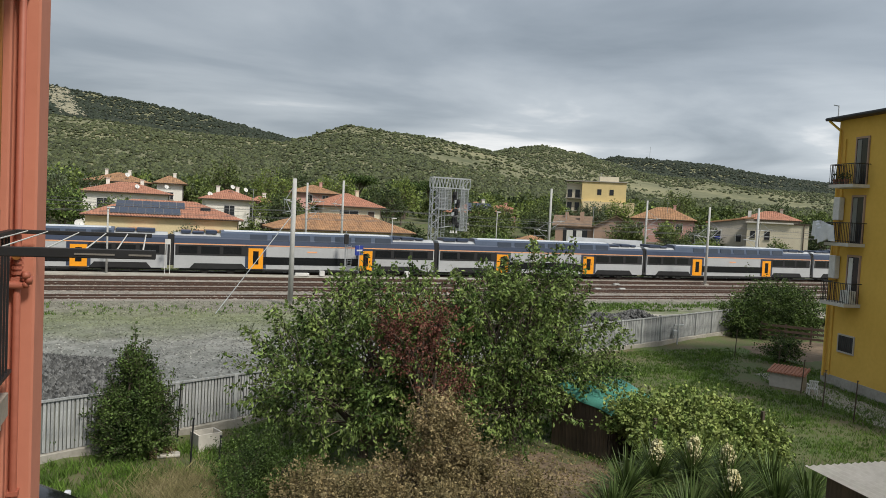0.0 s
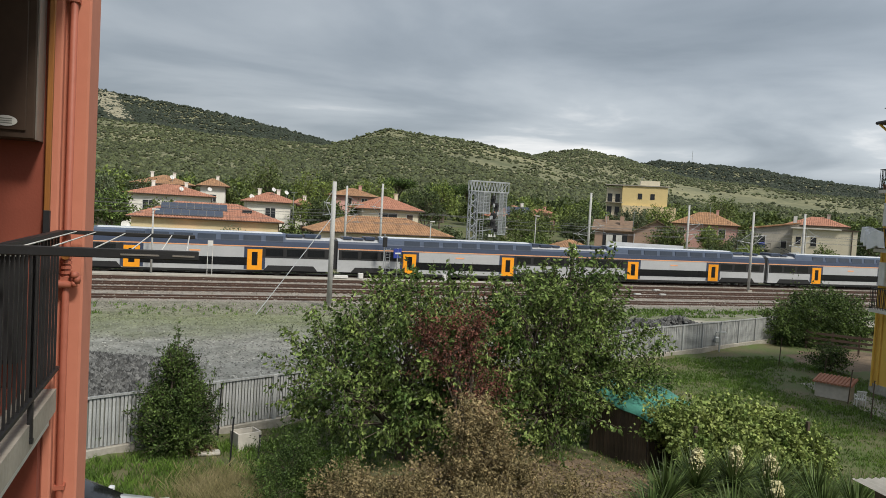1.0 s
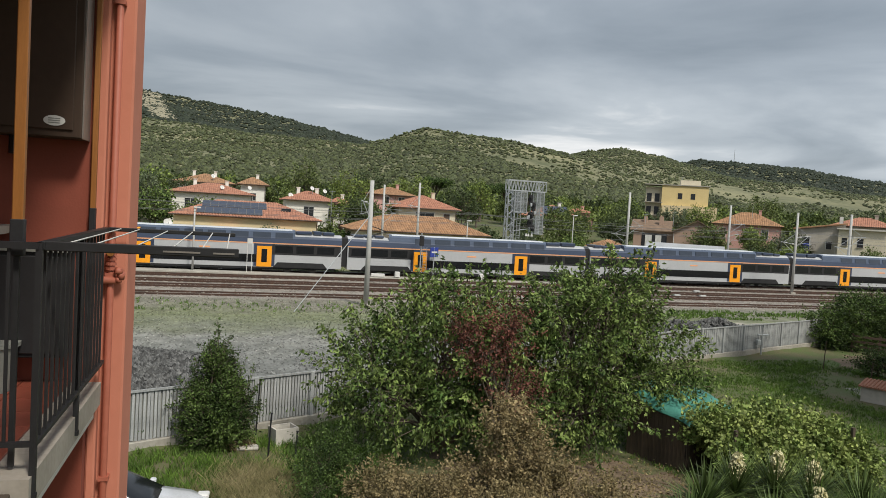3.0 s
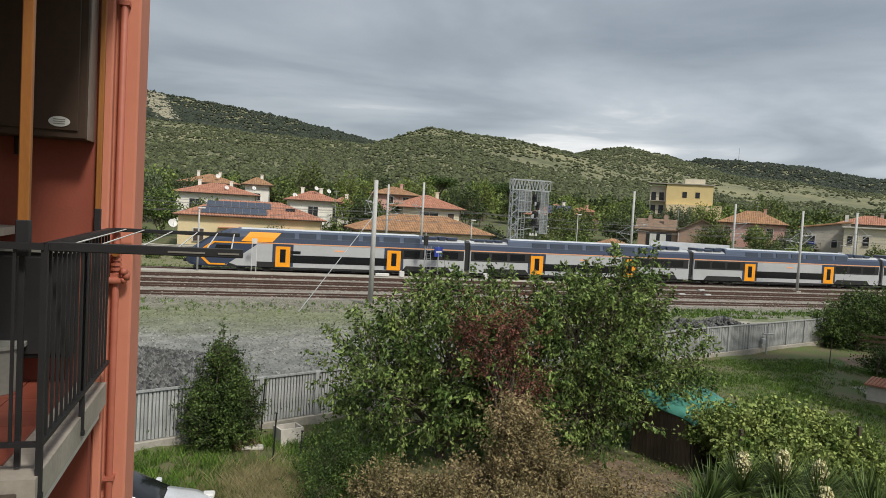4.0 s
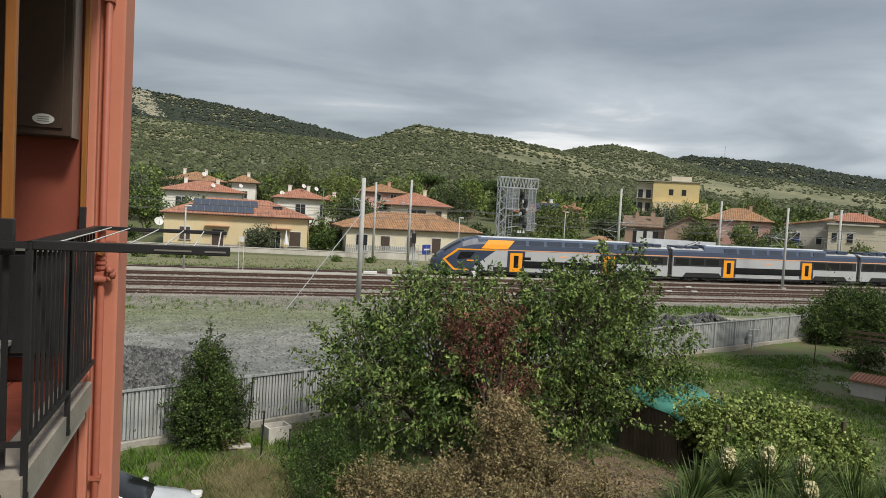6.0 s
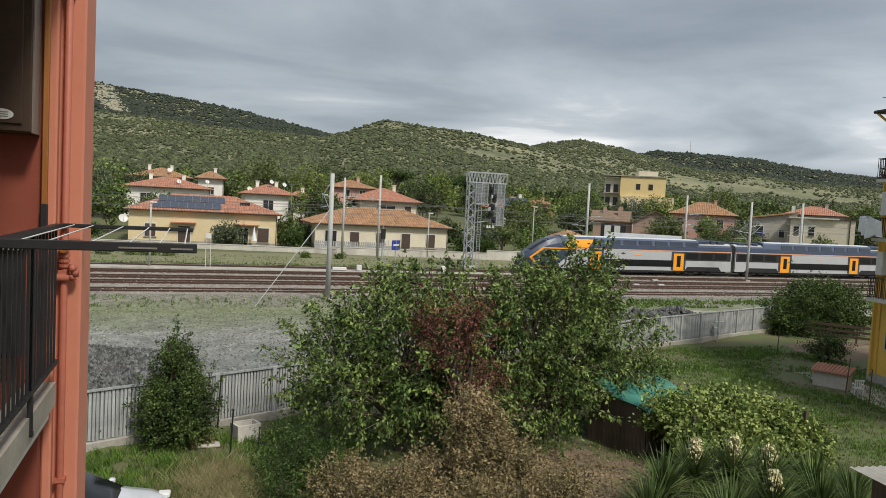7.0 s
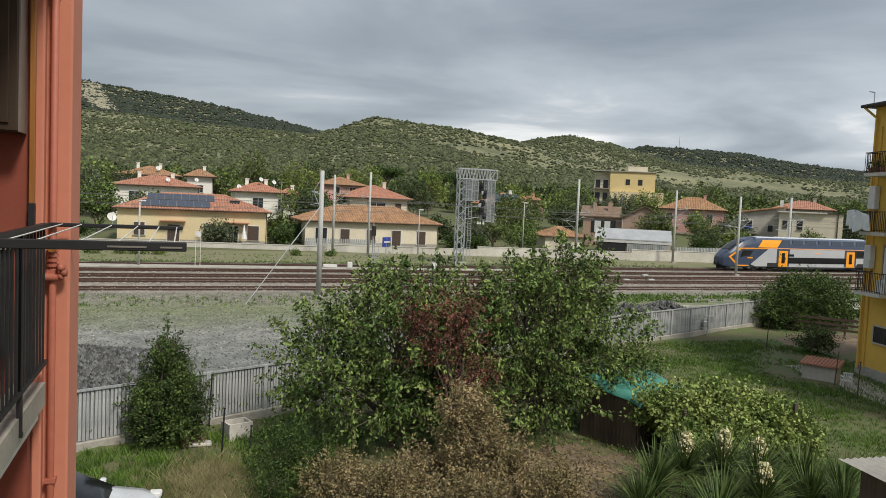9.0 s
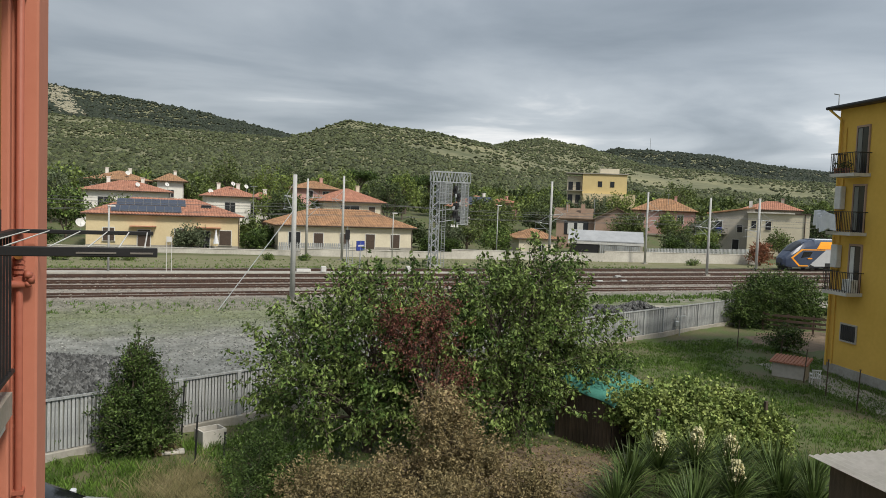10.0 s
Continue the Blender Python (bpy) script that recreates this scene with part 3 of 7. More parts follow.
def build_train():
    train = empty("train")
    tagged(train, "double-deck grey and navy passenger train with orange doors", "train")
    for i in range(6):
        body = coach_common(train, i * CAR, (i + 1) * CAR, i == 0)
        if i == 1 or i == 4:
            bm = bmesh.new()
            x = i * CAR + 3.0
            for s in (-0.5, 0.5):
                tube(bm, (x, s, 4.1), (x + 1.5, s, 4.55), 0.03)
                tube(bm, (x + 1.5, s, 4.55), (x + 0.1, s, 5.0), 0.03)
            tube(bm, (x + 0.1, -0.85, 5.0), (x + 0.1, 0.85, 5.0), 0.035)
            part("pantograph", bm, "under", body, "dark folded pantograph")
        if i == 0:
            part("driving_end", loft([nose_ring(reach(q[0]), *q[1:]) for q in NOSE]), "navy", body, "sloping navy driving end", smooth=False)
            # windscreen
            bm = bmesh.new()
            rows = []
            for x in (-0.05, 0.75, 1.45, 2.1):
                hw, bot, top = nose_at(x)
                rows.append([bm.verts.new((x - 0.03, y * hw, top + 0.025 - (abs(y) > 0.5) * 0.15)) for y in (-0.72, -0.42, 0.42, 0.72)])
            for a, b in zip(rows, rows[1:]):
                for k in range(3):
                    bm.faces.new((a[k], a[k + 1], b[k + 1], b[k]))
            part("windscreen", bm, "blackglass", body, "dark windscreen")
            for bm in side_sheet([(3.0, 0.62), (1.7, 0.62), (0.72, 1.75), (2.0, 2.92), (5.45, 2.92), (5.45, 2.80), (2.15, 2.78), (0.97, 1.75), (1.85, 0.76), (3.0, 0.76)], 0.035):
                part("chevron", bm, "orange", body, "orange chevron band")
            for bm in side_sheet([(3.0, 0.60), (3.6, 1.1), (5.45, 2.74), (5.45, 0.60)], 0.03):
                part("grey_flank", bm, "silver", body, "light grey flank")
            for bm in side_sheet([(2.0, 1.75), (2.3, 2.6), (3.6, 2.6), (3.2, 1.95)], 0.03):
                part("cab_window", bm, "blackglass", body, "dark cab side window")
            for side in (1, -1):
                bm = band(3.9, 6.9, [(-HALF + 0.02, 3.0), (-HALF + 0.10, 3.45), (-HALF + 0.24, 3.95)], side, 0.06)
                for v in bm.verts:
                    v.co.x += (v.co.z - 3.0) * 0.9
                part("orange_patch", bm, "orange", body, "slanting orange panel under the roof")
                part("vent", slab(8.6, 9.7, 1.9, 2.2, side, 0.02), "blackglass", body)
                part("emblem", B(2.3, 3.1, -1.44 * side - 0.01, -1.44 * side + 0.01, 1.6, 1.76), "orange", body, "orange emblem")
                bm = tube(bmesh.new(), (-0.97, -0.62 * side, 1.35), (-0.5, -0.62 * side, 1.35), 0.16, n=12)
                part("tail_lamp", bm, "frame", body, "round lamp housing")
            bm = B(-1.5, -0.6, -0.25, 0.25, 0.75, 1.05, bev=0.05)
            part("coupler", bm, "under", body, "black coupler")
            part("plough", B(-0.5, 0.2, -1.0, 1.0, 0.15, 0.5, bev=0.08), "under", body)
    return train


train = build_train()


def motions():
    rows = []
    for t, u in TRAIN:
        rows.append((t, pose(u, TRACKS[0], gz(0) + 0.06 + GRADE * u, 0, -math.degrees(math.atan(GRADE)), 0)))
    walk(train, rows)


TRAIN = ((0.0, -52.68), (1.0, -40.78), (2.0, -28.7), (3.0, -16.4), (4.0, -3.75), (5.0, 9.2), (6.0, 22.45), (7.0, 36.1), (8.0, 50.2), (9.0, 64.8), (10.0, 79.95))


# ---- poles, gantry, wires ----
def pole(name, x, y, h, r, label, arm=None, lamp=False, cat="pole"):
    p = empty(name, pose(x, y, gz(x) - 0.05))
    tagged(p, label, cat)
    part("shaft", tube(bmesh.new(), (0, 0, 0), (0, 0, h), r, r * 0.72, n=14), "pole", p, smooth=True)
    part("footing", B(-r * 1.9, r * 1.9, -r * 1.9, r * 1.9, -0.1, 0.14), "concrete", p)
    if arm:
        for z, L in arm:
            part("strut", tubes([(0, 0, z - 1.1), (L * 0.85, 0, z + 0.2)], 0.028), "galv", p)
            part("registration_arm", tubes([(L * 0.25, 0, z - 0.6), (L * 1.12, 0, z - 0.72)], 0.02), "galv", p)
            part("dropper", tubes([(L * 0.98, 0, z + 0.25), (L * 0.98, 0, z - 0.7)], 0.012), "galv", p)
            part("bracket", tubes([(0, 0, z), (L, 0, z + 0.25), (L * 1.02, 0, z + 0.2)], 0.035), "galv", p, "steel bracket arm")
            part("stay", tubes([(0, 0, z + 1.3), (L * 0.8, 0, z + 0.28)], 0.02), "galv", p)
            for q in (0.25, 0.7):
                bm = bmesh.new()
                for k in range(4):
                    tube(bm, (L * q + k * 0.06, 0, z + 0.25 * q), (L * q + k * 0.06 + 0.03, 0, z + 0.25 * q), 0.07, n=8)
                part("insulator", bm, "frame", p, "white insulator")
    if lamp:
        part("lamp_head", B(-0.12, 0.55, -0.14, 0.14, h - 0.06, h + 0.08, bev=0.03), "frame", p, "flat lamp head")
    return p


def build_poles():
    pole("catenary_pole", 9.4, 53.8, 9.15, 0.20, "tall pale concrete overhead-line pole beside the sidings", [(7.4, -0.7)])
    pole("catenary_pole", 18.3, 95.4, 10.1, 0.17, "grey overhead-line pole beyond the tracks", [(7.6, 2.2), (6.2, 1.6)])
    pole("catenary_pole", 22.0, 91.3, 10.5, 0.17, "grey overhead-line pole beyond the tracks", [(7.4, -1.4)])
    pole("catenary_pole", 16.4, 95.2, 8.2, 0.10, "thin grey steel pole beyond the tracks")
    pole("catenary_pole", 52.9, 94.0, 11.2, 0.20, "pale concrete overhead-line pole with brackets", [(6.4, 2.4), (5.1, -2.4)])
    pole("catenary_pole", 64.7, 87.6, 10.1, 0.17, "grey overhead-line pole at the boundary wall", [(7.4, 2.4), (6.0, 1.8)])
    pole("catenary_pole", 61.6, 71.3, 9.25, 0.16, "grey overhead-line pole between the tracks", [(6.4, 2.0), (5.6, -2.0)])
    pole("catenary_pole", 74.6, 77.0, 9.6, 0.19, "pale concrete overhead-line pole with brackets", [(6.6, 2.4), (5.2, -2.2)])
    pole("street_lamp", -3.8, 74.5, 6.2, 0.10, "slim pale platform lamp post", lamp=True, cat="lamp")
    pole("street_lamp", 29.5, 94.3, 6.0, 0.08, "slim pale lamp post beyond the tracks", lamp=True, cat="lamp")
    pole("street_lamp", 45.5, 96.0, 7.5, 0.08, "slim grey post beyond the tracks", lamp=True, cat="lamp")
    # platform sign
    s = empty("platform_sign", pose(19.9, 74.6, gz(20) + 0.15, 0, 0, 35))
    tagged(s, "blue station sign on two grey posts", "sign")
    part("post", tube(bmesh.new(), (0, 0, 0), (0, 0, 3.2), 0.06), "galv", s)
    part("board", B(-0.62, 0.62, -0.05, 0.05, 2.15, 3.15, bev=0.02), "bluesign", s, "dark blue board")
    part("lettering", B(-0.45, 0.45, -0.058, -0.05, 2.58, 2.74), "frame", s, "white bar of lettering")
    # small frame stand on the platform
    f = empty("sign_frame", pose(1.4, 74.4, gz(1) + 0.15))
    tagged(f, "narrow white metal frame stand on the platform", "frame")
    for dx in (-0.22, 0.22):
        part("post", tube(bmesh.new(), (dx, 0, 0), (dx, 0, 3.3), 0.03), "frame", f)
    part("crossbar", B(-0.25, 0.25, -0.03, 0.03, 2.8, 3.3), "frame", f)
    # signal with ladder and cabinet
    g = empty("signal_post", pose(18.4, 74.3, gz(18) + 0.15))
    tagged(g, "grey signal post with caged ladder", "signal")
    part("mast", tube(bmesh.new(), (0, 0, 0), (0, 0, 4.6), 0.07), "galv", g)
    bm = bmesh.new()
    for dx in (0.2, 0.62):
        tube(bm, (dx, 0, 0), (dx, 0, 3.2), 0.025)
    for k in range(11):
        tube(bm, (0.2, 0, 0.25 + k * 0.28), (0.62, 0, 0.25 + k * 0.28), 0.015, n=5)
    part("ladder", bm, "galv", g, "steel ladder")
    part("lamp_box", B(-0.22, 0.22, -0.3, -0.05, 3.3, 4.3, bev=0.03), "under", g, "black signal head")
    # white boxes and bench along the platform
    for x, w, h in ((16.0, 0.5, 0.55), (14.0, 1.4, 0.3), (25.0, 0.5, 0.6)):
        b = part("trackside_box", B(-w / 2, w / 2, -0.2, 0.2, 0, h, bev=0.03), "plastic")
        b.matrix_basis = pose(x, 74.0, gz(x) + 0.16)
        tagged(b, "small white trackside box on the platform", "box", "trackside boxes")
    # point machines
    for x, y in ((39.2, 64.9), (42.6, 65.0), (45.6, 65.1), (47.9, 69.5)):
        b = empty("point_machine", pose(x, y, gz(x) - 0.08))
        tagged(b, "pale grey point machine between the rails", "point machine", "point machines")
        part("case", B(-0.35, 0.35, -0.16, 0.16, 0, 0.24, bev=0.05), "pole", b)
        part("rod", B(-0.08, 0.08, -0.9, 0.9, 0.05, 0.1), "steel", b)


def lattice(bm, a, b, w, n, r=0.045):
    """A square lattice beam from a to b, w wide."""
    a, b = Vector(a), Vector(b)
    d = (b - a).normalized()
    u = d.orthogonal().normalized() if abs(d.z) < 0.9 else Vector((1, 0, 0))
    if abs(d.z) < 0.9:
        u = Vector((0, 0, 1))
    v = d.cross(u)
    corner = [(u * i + v * j) * (w / 2) for i, j in ((-1, -1), (1, -1), (1, 1), (-1, 1))]
    for c in corner:
        tube(bm, a + c, b + c, r, n=5)
    for k in range(n):
        p, q = a.lerp(b, k / n), a.lerp(b, (k + 1) / n)
        for i in range(4):
            c0, c1 = corner[i], corner[(i + 1) % 4]
            if k % 2:
                c0, c1 = c1, c0
            tube(bm, p + c0, q + c1, r * 0.7, n=4)
    return bm


def build_gantry():
    x, y = 30.3, 81.0
    g = empty("signal_gantry", pose(x, y, gz(x)))
    tagged(g, "grey galvanised lattice signal gantry with caged platform", "signal gantry")
    part("tower", lattice(bmesh.new(), (0, 0, 0), (0, 0, 9.9), 0.85, 14, 0.075), "galv", g)
    part("footing", B(-0.7, 0.7, -0.7, 0.7, -0.2, 0.25, bev=0.04), "concrete", g)
    bm = bmesh.new()
    for yy in (-0.5, 0.5):
        for z in (9.95, 11.1):
            box(bm, -0.5, 4.15, yy - 0.06, yy + 0.06, z - 0.06, z + 0.06)
        for k in range(9):
            xa = -0.45 + k * 0.41
            tube(bm, (xa, yy, 9.95), (xa + 0.205, yy, 11.1), 0.045, n=5)
            tube(bm, (xa + 0.205, yy, 11.1), (xa + 0.41, yy, 9.95), 0.045, n=5)
        for q in (-0.5, 3.3, 4.15):
            tube(bm, (q, yy, 9.95), (q, yy, 11.1), 0.06, n=5)
        tube(bm, (3.3, yy, 9.95), (4.15, yy, 11.1), 0.045, n=5)
    for k in range(6):
        for z in (9.95, 11.1):
            tube(bm, (-0.5 + k * 0.93, -0.5, z), (-0.5 + k * 0.93, 0.5, z), 0.04, n=5)
    part("top_beam", bm, "galv", g, "box truss beam with zigzag braces")
    part("platform_deck", B(0.3, 2.0, -0.55, 0.55, 7.4, 7.5), "galv", g)
    for x0, x1, z0, z1 in ((0.35, 1.05, 7.5, 9.9), (1.1, 1.85, 7.5, 9.8), (3.05, 3.95, 5.05, 9.9)):
        for yy in (-0.55, 0.55):
            bm = bmesh.new()
            for i in range(int((x1 - x0) / 0.085) + 1):
                q = x0 + i * 0.085
                tube(bm, (q, yy, z0), (q, yy, z1), 0.016, n=4)
            for j in range(int((z1 - z0) / 0.17) + 1):
                q = z0 + j * 0.17
                tube(bm, (x0, yy, q), (x1, yy, q), 0.012, n=4)
            for q in (x0, x1):
                tube(bm, (q, yy, z0), (q, yy, z1), 0.05, n=5)
            for q in (z0, (z0 + z1) / 2, z1):
                tube(bm, (x0, yy, q), (x1, yy, q), 0.04, n=5)
            part("cage_panel", bm, "galv", g, "wire-mesh safety cage panel")
    bm = bmesh.new()
    for dx in (0.85, 1.25):
        tube(bm, (dx, -0.3, 0), (dx, -0.3, 7.4), 0.035)
    for k in range(26):
        tube(bm, (0.85, -0.3, 0.3 + k * 0.28), (1.25, -0.3, 0.3 + k * 0.28), 0.02, n=5)
    part("ladder", bm, "galv", g, "steel ladder")
    part("signal_stem", tubes([(2.55, 0, 5.2), (2.55, 0, 9.95)], 0.07), "galv", g)
    for q, z, w, h in ((2.35, 9.0, 0.22, 0.55), (2.75, 8.2, 0.2, 0.5), (2.5, 7.2, 0.3, 0.3), (2.45, 6.3, 0.28, 0.5), (2.8, 5.7, 0.18, 0.35)):
        b = part("signal_head", B(q - w, q + w, -0.55, -0.3, z - h, z + h, bev=0.05), "under", g, "black signal head")
        part("hood", tube(bmesh.new(), (q, -0.8, z + h * 0.35), (q, -0.55, z + h * 0.35), 0.13, n=12), "under", b)
        part("back_plate", tube(bmesh.new(), (q, -0.3, z), (q, -0.27, z), w * 1.35, n=16), "black", b)
    for q, z in ((2.15, 7.0), (2.0, 6.9), (2.35, 8.4), (2.85, 7.5)):
        part("junction_box", B(q - 0.11, q + 0.11, -0.72, -0.5, z - 0.2, z + 0.2, bev=0.03), "galv", g, "small grey junction box")
    for q in (2.05, 2.35, 2.75):
        part("lamp", tube(bmesh.new(), (q, -0.35, 4.75), (q, -0.35, 5.05), 0.14, 0.08, n=10), "frame", g, "white lamp under the cage")
    for z in (5.3, 6.6):
        part("bracket", tubes([(0.4, -0.2, z), (2.5, -0.2, z + 0.3), (3.1, -0.2, z + 0.1)], 0.05), "galv", g)


def wire(a, b, sag, r=0.012):
    a, b = Vector(a), Vector(b)
    pts = []
    for i in range(13):
        q = i / 12
        p = a.lerp(b, q)
        p.z -= sag * 4 * q * (1 - q)
        pts.append(p)
    return tubes(pts, r, 4)


def build_wires():
    for y, z in ((77.2, 5.9), (77.2, 7.0), (71.9, 5.9), (71.9, 7.0), (86.0, 6.2), (86.0, 7.2)):
        bm = bmesh.new()
        for i in range(5):
            a, b = -60 + i * 42, -18 + i * 42
            tmp = wire((a, y, z + gz(a)), (b, y, z + gz(b)), 0.5 if z > 6.5 else 0.08, 0.014)
            me = bpy.data.meshes.new("tmp")
            tmp.to_mesh(me)
            tmp.free()
            bm.from_mesh(me)
            bpy.data.meshes.remove(me)
        tagged(part("overhead_wire", bm, "wire"), "thin dark overhead wire along the tracks", "wire", "overhead wires")
    tagged(part("guy_wire", tubes([(3.95, 49.8, 0.0), (9.35, 53.7, 6.6)], 0.03), "galv"), "taut pale guy wire from the pole to the ground", "wire")


build_poles()
build_gantry()
build_wires()


# ---- plants ----
def leaf_mesh(pos, grow, size, rng, droop=0.35, wide=0.5):
    """Pointed, slightly folded leaves at pos that point roughly along grow: five corners each."""
    n = len(pos)
    d = grow + rng.normal(0, 0.55, (n, 3))
    d[:, 2] -= droop
    d /= np.linalg.norm(d, axis=1)[:, None] + 1e-9
    s = np.cross(d, rng.normal(0, 1, (n, 3)))
    s /= np.linalg.norm(s, axis=1)[:, None] + 1e-9
    up = np.cross(s, d)
    L = (size * rng.uniform(0.65, 1.3, n))[:, None]
    W = L * wide
    v = np.stack([pos, pos + d * L * 0.5 + s * W * 0.5 + up * L * 0.06, pos + d * L - up * L * 0.05, pos + d * L * 0.5 - s * W * 0.5 + up * L * 0.06], 1)
    f = np.arange(n)[:, None] * 4
    faces = np.concatenate([f + np.array([[0, 1, 2]]), f + np.array([[0, 2, 3]])], 0)
    return v.reshape(-1, 3), faces


def limb_path(a, b, rng, bend=0.15, n=5):
    a, b = np.array(a, float), np.array(b, float)
    L = np.linalg.norm(b - a)
    mid = rng.normal(0, bend * L * 0.5, 3)
    pts = []
    for i in range(n + 1):
        q = i / n
        p = a + (b - a) * q + mid * 4 * q * (1 - q) * 0.5
        p[2] += 0.12 * L * math.sin(math.pi * q) * 0.6
        pts.append(p)
    return pts


def limbs(bm, pts, r0, r1, n=6):
    k = len(pts) - 1
    for i in range(k):
        tube(bm, pts[i], pts[i + 1], r0 + (r1 - r0) * i / k, r0 + (r1 - r0) * (i + 1) / k, n, caps=False)


def plant(name, x, y, z, label, cat, blobs, leaf, n_shoots, per, size, seed, trunk_r=0.14, shoot=0.9, fork=0.35, up=0.5, wide=0.5, droop=0.35, trunk=True, group=""):
    """A tree or shrub: blobs are (dx, dy, dz, rx, ry, rz) that its shoots fill; leaves sit along the shoots."""
    rng = np.random.default_rng(seed)
    t = empty(name, pose(x, y, z))
    tagged(t, label, cat, group)
    bm = bmesh.new()
    vol = np.array([b[3] * b[4] * b[5] for b in blobs]) ** 0.75
    pick = rng.choice(len(blobs), n_shoots, p=vol / vol.sum())
    u = rng.normal(0, 1, (n_shoots, 3))
    u /= np.linalg.norm(u, axis=1)[:, None]
    rad = rng.uniform(0.25, 1.0, n_shoots) ** 0.55
    bl = np.array(blobs)
    lump = np.array([0.78 + 0.34 * noise.noise((q[0] * 1.7 + seed, q[1] * 1.7, q[2] * 1.7)) + 0.12 * rng.normal() for q in u])
    tips = bl[pick, :3] + u * rad[:, None] * lump[:, None] * bl[pick, 3:]
    tips[:, 2] = np.maximum(tips[:, 2], 0.12)
    if trunk:
        main = []
        for i, b in enumerate(blobs):
            c = np.array(b[:3]) + np.array((0, 0, -b[5] * 0.15))
            f0 = (0, 0, max(0.15, c[2] * fork * rng.uniform(0.7, 1.1)))
            p = limb_path(f0, c, rng)
            limbs(bm, p, trunk_r * 0.75, trunk_r * 0.35)
            main.append(p)
        top = max(b[2] for b in blobs)
        limbs(bm, [(0, 0, -0.1), (rng.normal(0, 0.04), rng.normal(0, 0.04), top * fork * 0.6), (0, 0, top * fork * 1.1)], trunk_r * 1.15, trunk_r * 0.75, 9)
        for k in range(0, n_shoots, max(1, n_shoots // 70)):
            p = main[pick[k]]
            limbs(bm, limb_path(p[rng.integers(2, len(p))], tips[k], rng, 0.2, 3), trunk_r * 0.22, trunk_r * 0.07, 4)
        part("trunk", bm, "trunk", t, smooth=True)
    else:
        bm.free()
    out = u * 0.8
    out[:, 2] += up
    out /= np.linalg.norm(out, axis=1)[:, None]
    ln = shoot * rng.uniform(0.5, 1.3, n_shoots)
    q = rng.uniform(-0.6, 1.0, (n_shoots, per))
    pos = tips[:, None, :] + out[:, None, :] * (q * ln[:, None])[:, :, None] + rng.normal(0, size * 0.55, (n_shoots, per, 3))
    grow = np.repeat(out[:, None, :], per, 1) * 0.5 + rng.normal(0, 0.6, (n_shoots, per, 3))
    v, f = leaf_mesh(pos.reshape(-1, 3), grow.reshape(-1, 3), size, rng, droop, wide)
    raw("crown", v, f, leaf, t)
    return t


def leafy_tree(name, x, y, z, label, blobs, spikes, n_shoots, seed, trunk_r, leaf="leaf", per=54, size=0.158, shoot=0.85, spread=0.13, rise=0.55, cat="tree", droop=0.75, hollow=-0.02):
    """A tree or tall shrub of long leafy shoots: they fill the blobs (dx, dy, dz, rx, ry, rz) unevenly, and the spikes (start, direction) stand out of the crown."""
    rng = np.random.default_rng(seed)
    t = empty(name, pose(x, y, z))
    tagged(t, label, cat)
    bl = np.array(blobs, float)
    vol = (bl[:, 3] * bl[:, 4] * bl[:, 5]) ** 0.72
    tips, dirs, owner = [], [], []
    while len(tips) < n_shoots:
        k = rng.choice(len(bl), p=vol / vol.sum())
        u = rng.normal(0, 1, 3)
        u /= np.linalg.norm(u)
        p = bl[k, :3] + u * bl[k, 3:] * rng.uniform(0.35, 1.0) ** 0.5
        # hollows between the boughs
        if noise.noise((p[0] * 1.1 + seed, p[1] * 1.1, p[2] * 1.1)) < hollow + 0.08 * rng.normal() or p[2] < 0.2:
            continue
        d = u * 0.9 + rng.normal(0, 0.25, 3)
        d[2] += rise * (0.35 + 0.65 * min(1.0, p[2] / 4.0))
        tips.append(p)
        dirs.append(d / np.linalg.norm(d) * shoot * rng.uniform(0.55, 1.35))
        owner.append(k)
    for q in spikes:
        for j in range(2):
            tips.append(np.array(q[:3]) + rng.normal(0, 0.08, 3))
            dirs.append(np.array(q[3:]) * rng.uniform(0.8, 1.15) + rng.normal(0, 0.06, 3))
            owner.append(int(np.argmin(np.linalg.norm(bl[:, :3] - np.array(q[:3]), axis=1))))
    tips, dirs = np.array(tips), np.array(dirs)
    bm = bmesh.new()
    main = []
    for b in blobs:
        c = np.array(b[:3]) + np.array((0, 0, -b[5] * 0.2))
        p = limb_path((0, 0, max(0.2, c[2] * 0.25)), c, rng)
        limbs(bm, p, trunk_r * 0.7, trunk_r * 0.3)
        main.append(p)
    limbs(bm, [(0, 0, -0.1), (0.03, 0.02, 0.6), (0, 0, 1.3)], trunk_r * 1.15, trunk_r * 0.8, 9)
    for k in range(0, len(tips), 3):
        p = main[owner[k]]
        limbs(bm, limb_path(p[rng.integers(2, len(p))], tips[k], rng, 0.2, 3), trunk_r * 0.18, trunk_r * 0.06, 4)
    for k in range(len(tips)):
        tube(bm, tips[k] - dirs[k] * 0.4, tips[k] + dirs[k], 0.012, 0.004, n=3, caps=False)
    part("trunk", bm, "trunk", t, "brown trunk, boughs and twigs", smooth=True)
    n = len(tips)
    q = rng.uniform(-0.7, 1.02, (n, per))
    taper = 1.0 - 0.6 * np.clip(q, 0, 1)
    pos = tips[:, None, :] + dirs[:, None, :] * q[:, :, None] + rng.normal(0, spread, (n, per, 3)) * taper[:, :, None]
    pos[:, :, 2] -= 0.12 * droop * q * q
    grow = dirs[:, None, :] * 0.6 + rng.normal(0, 0.5, (n, per, 3))
    v, f = leaf_mesh(pos.reshape(-1, 3), grow.reshape(-1, 3), size, rng, droop, 0.5)
    raw("crown", v, f, leaf, t)
    return t


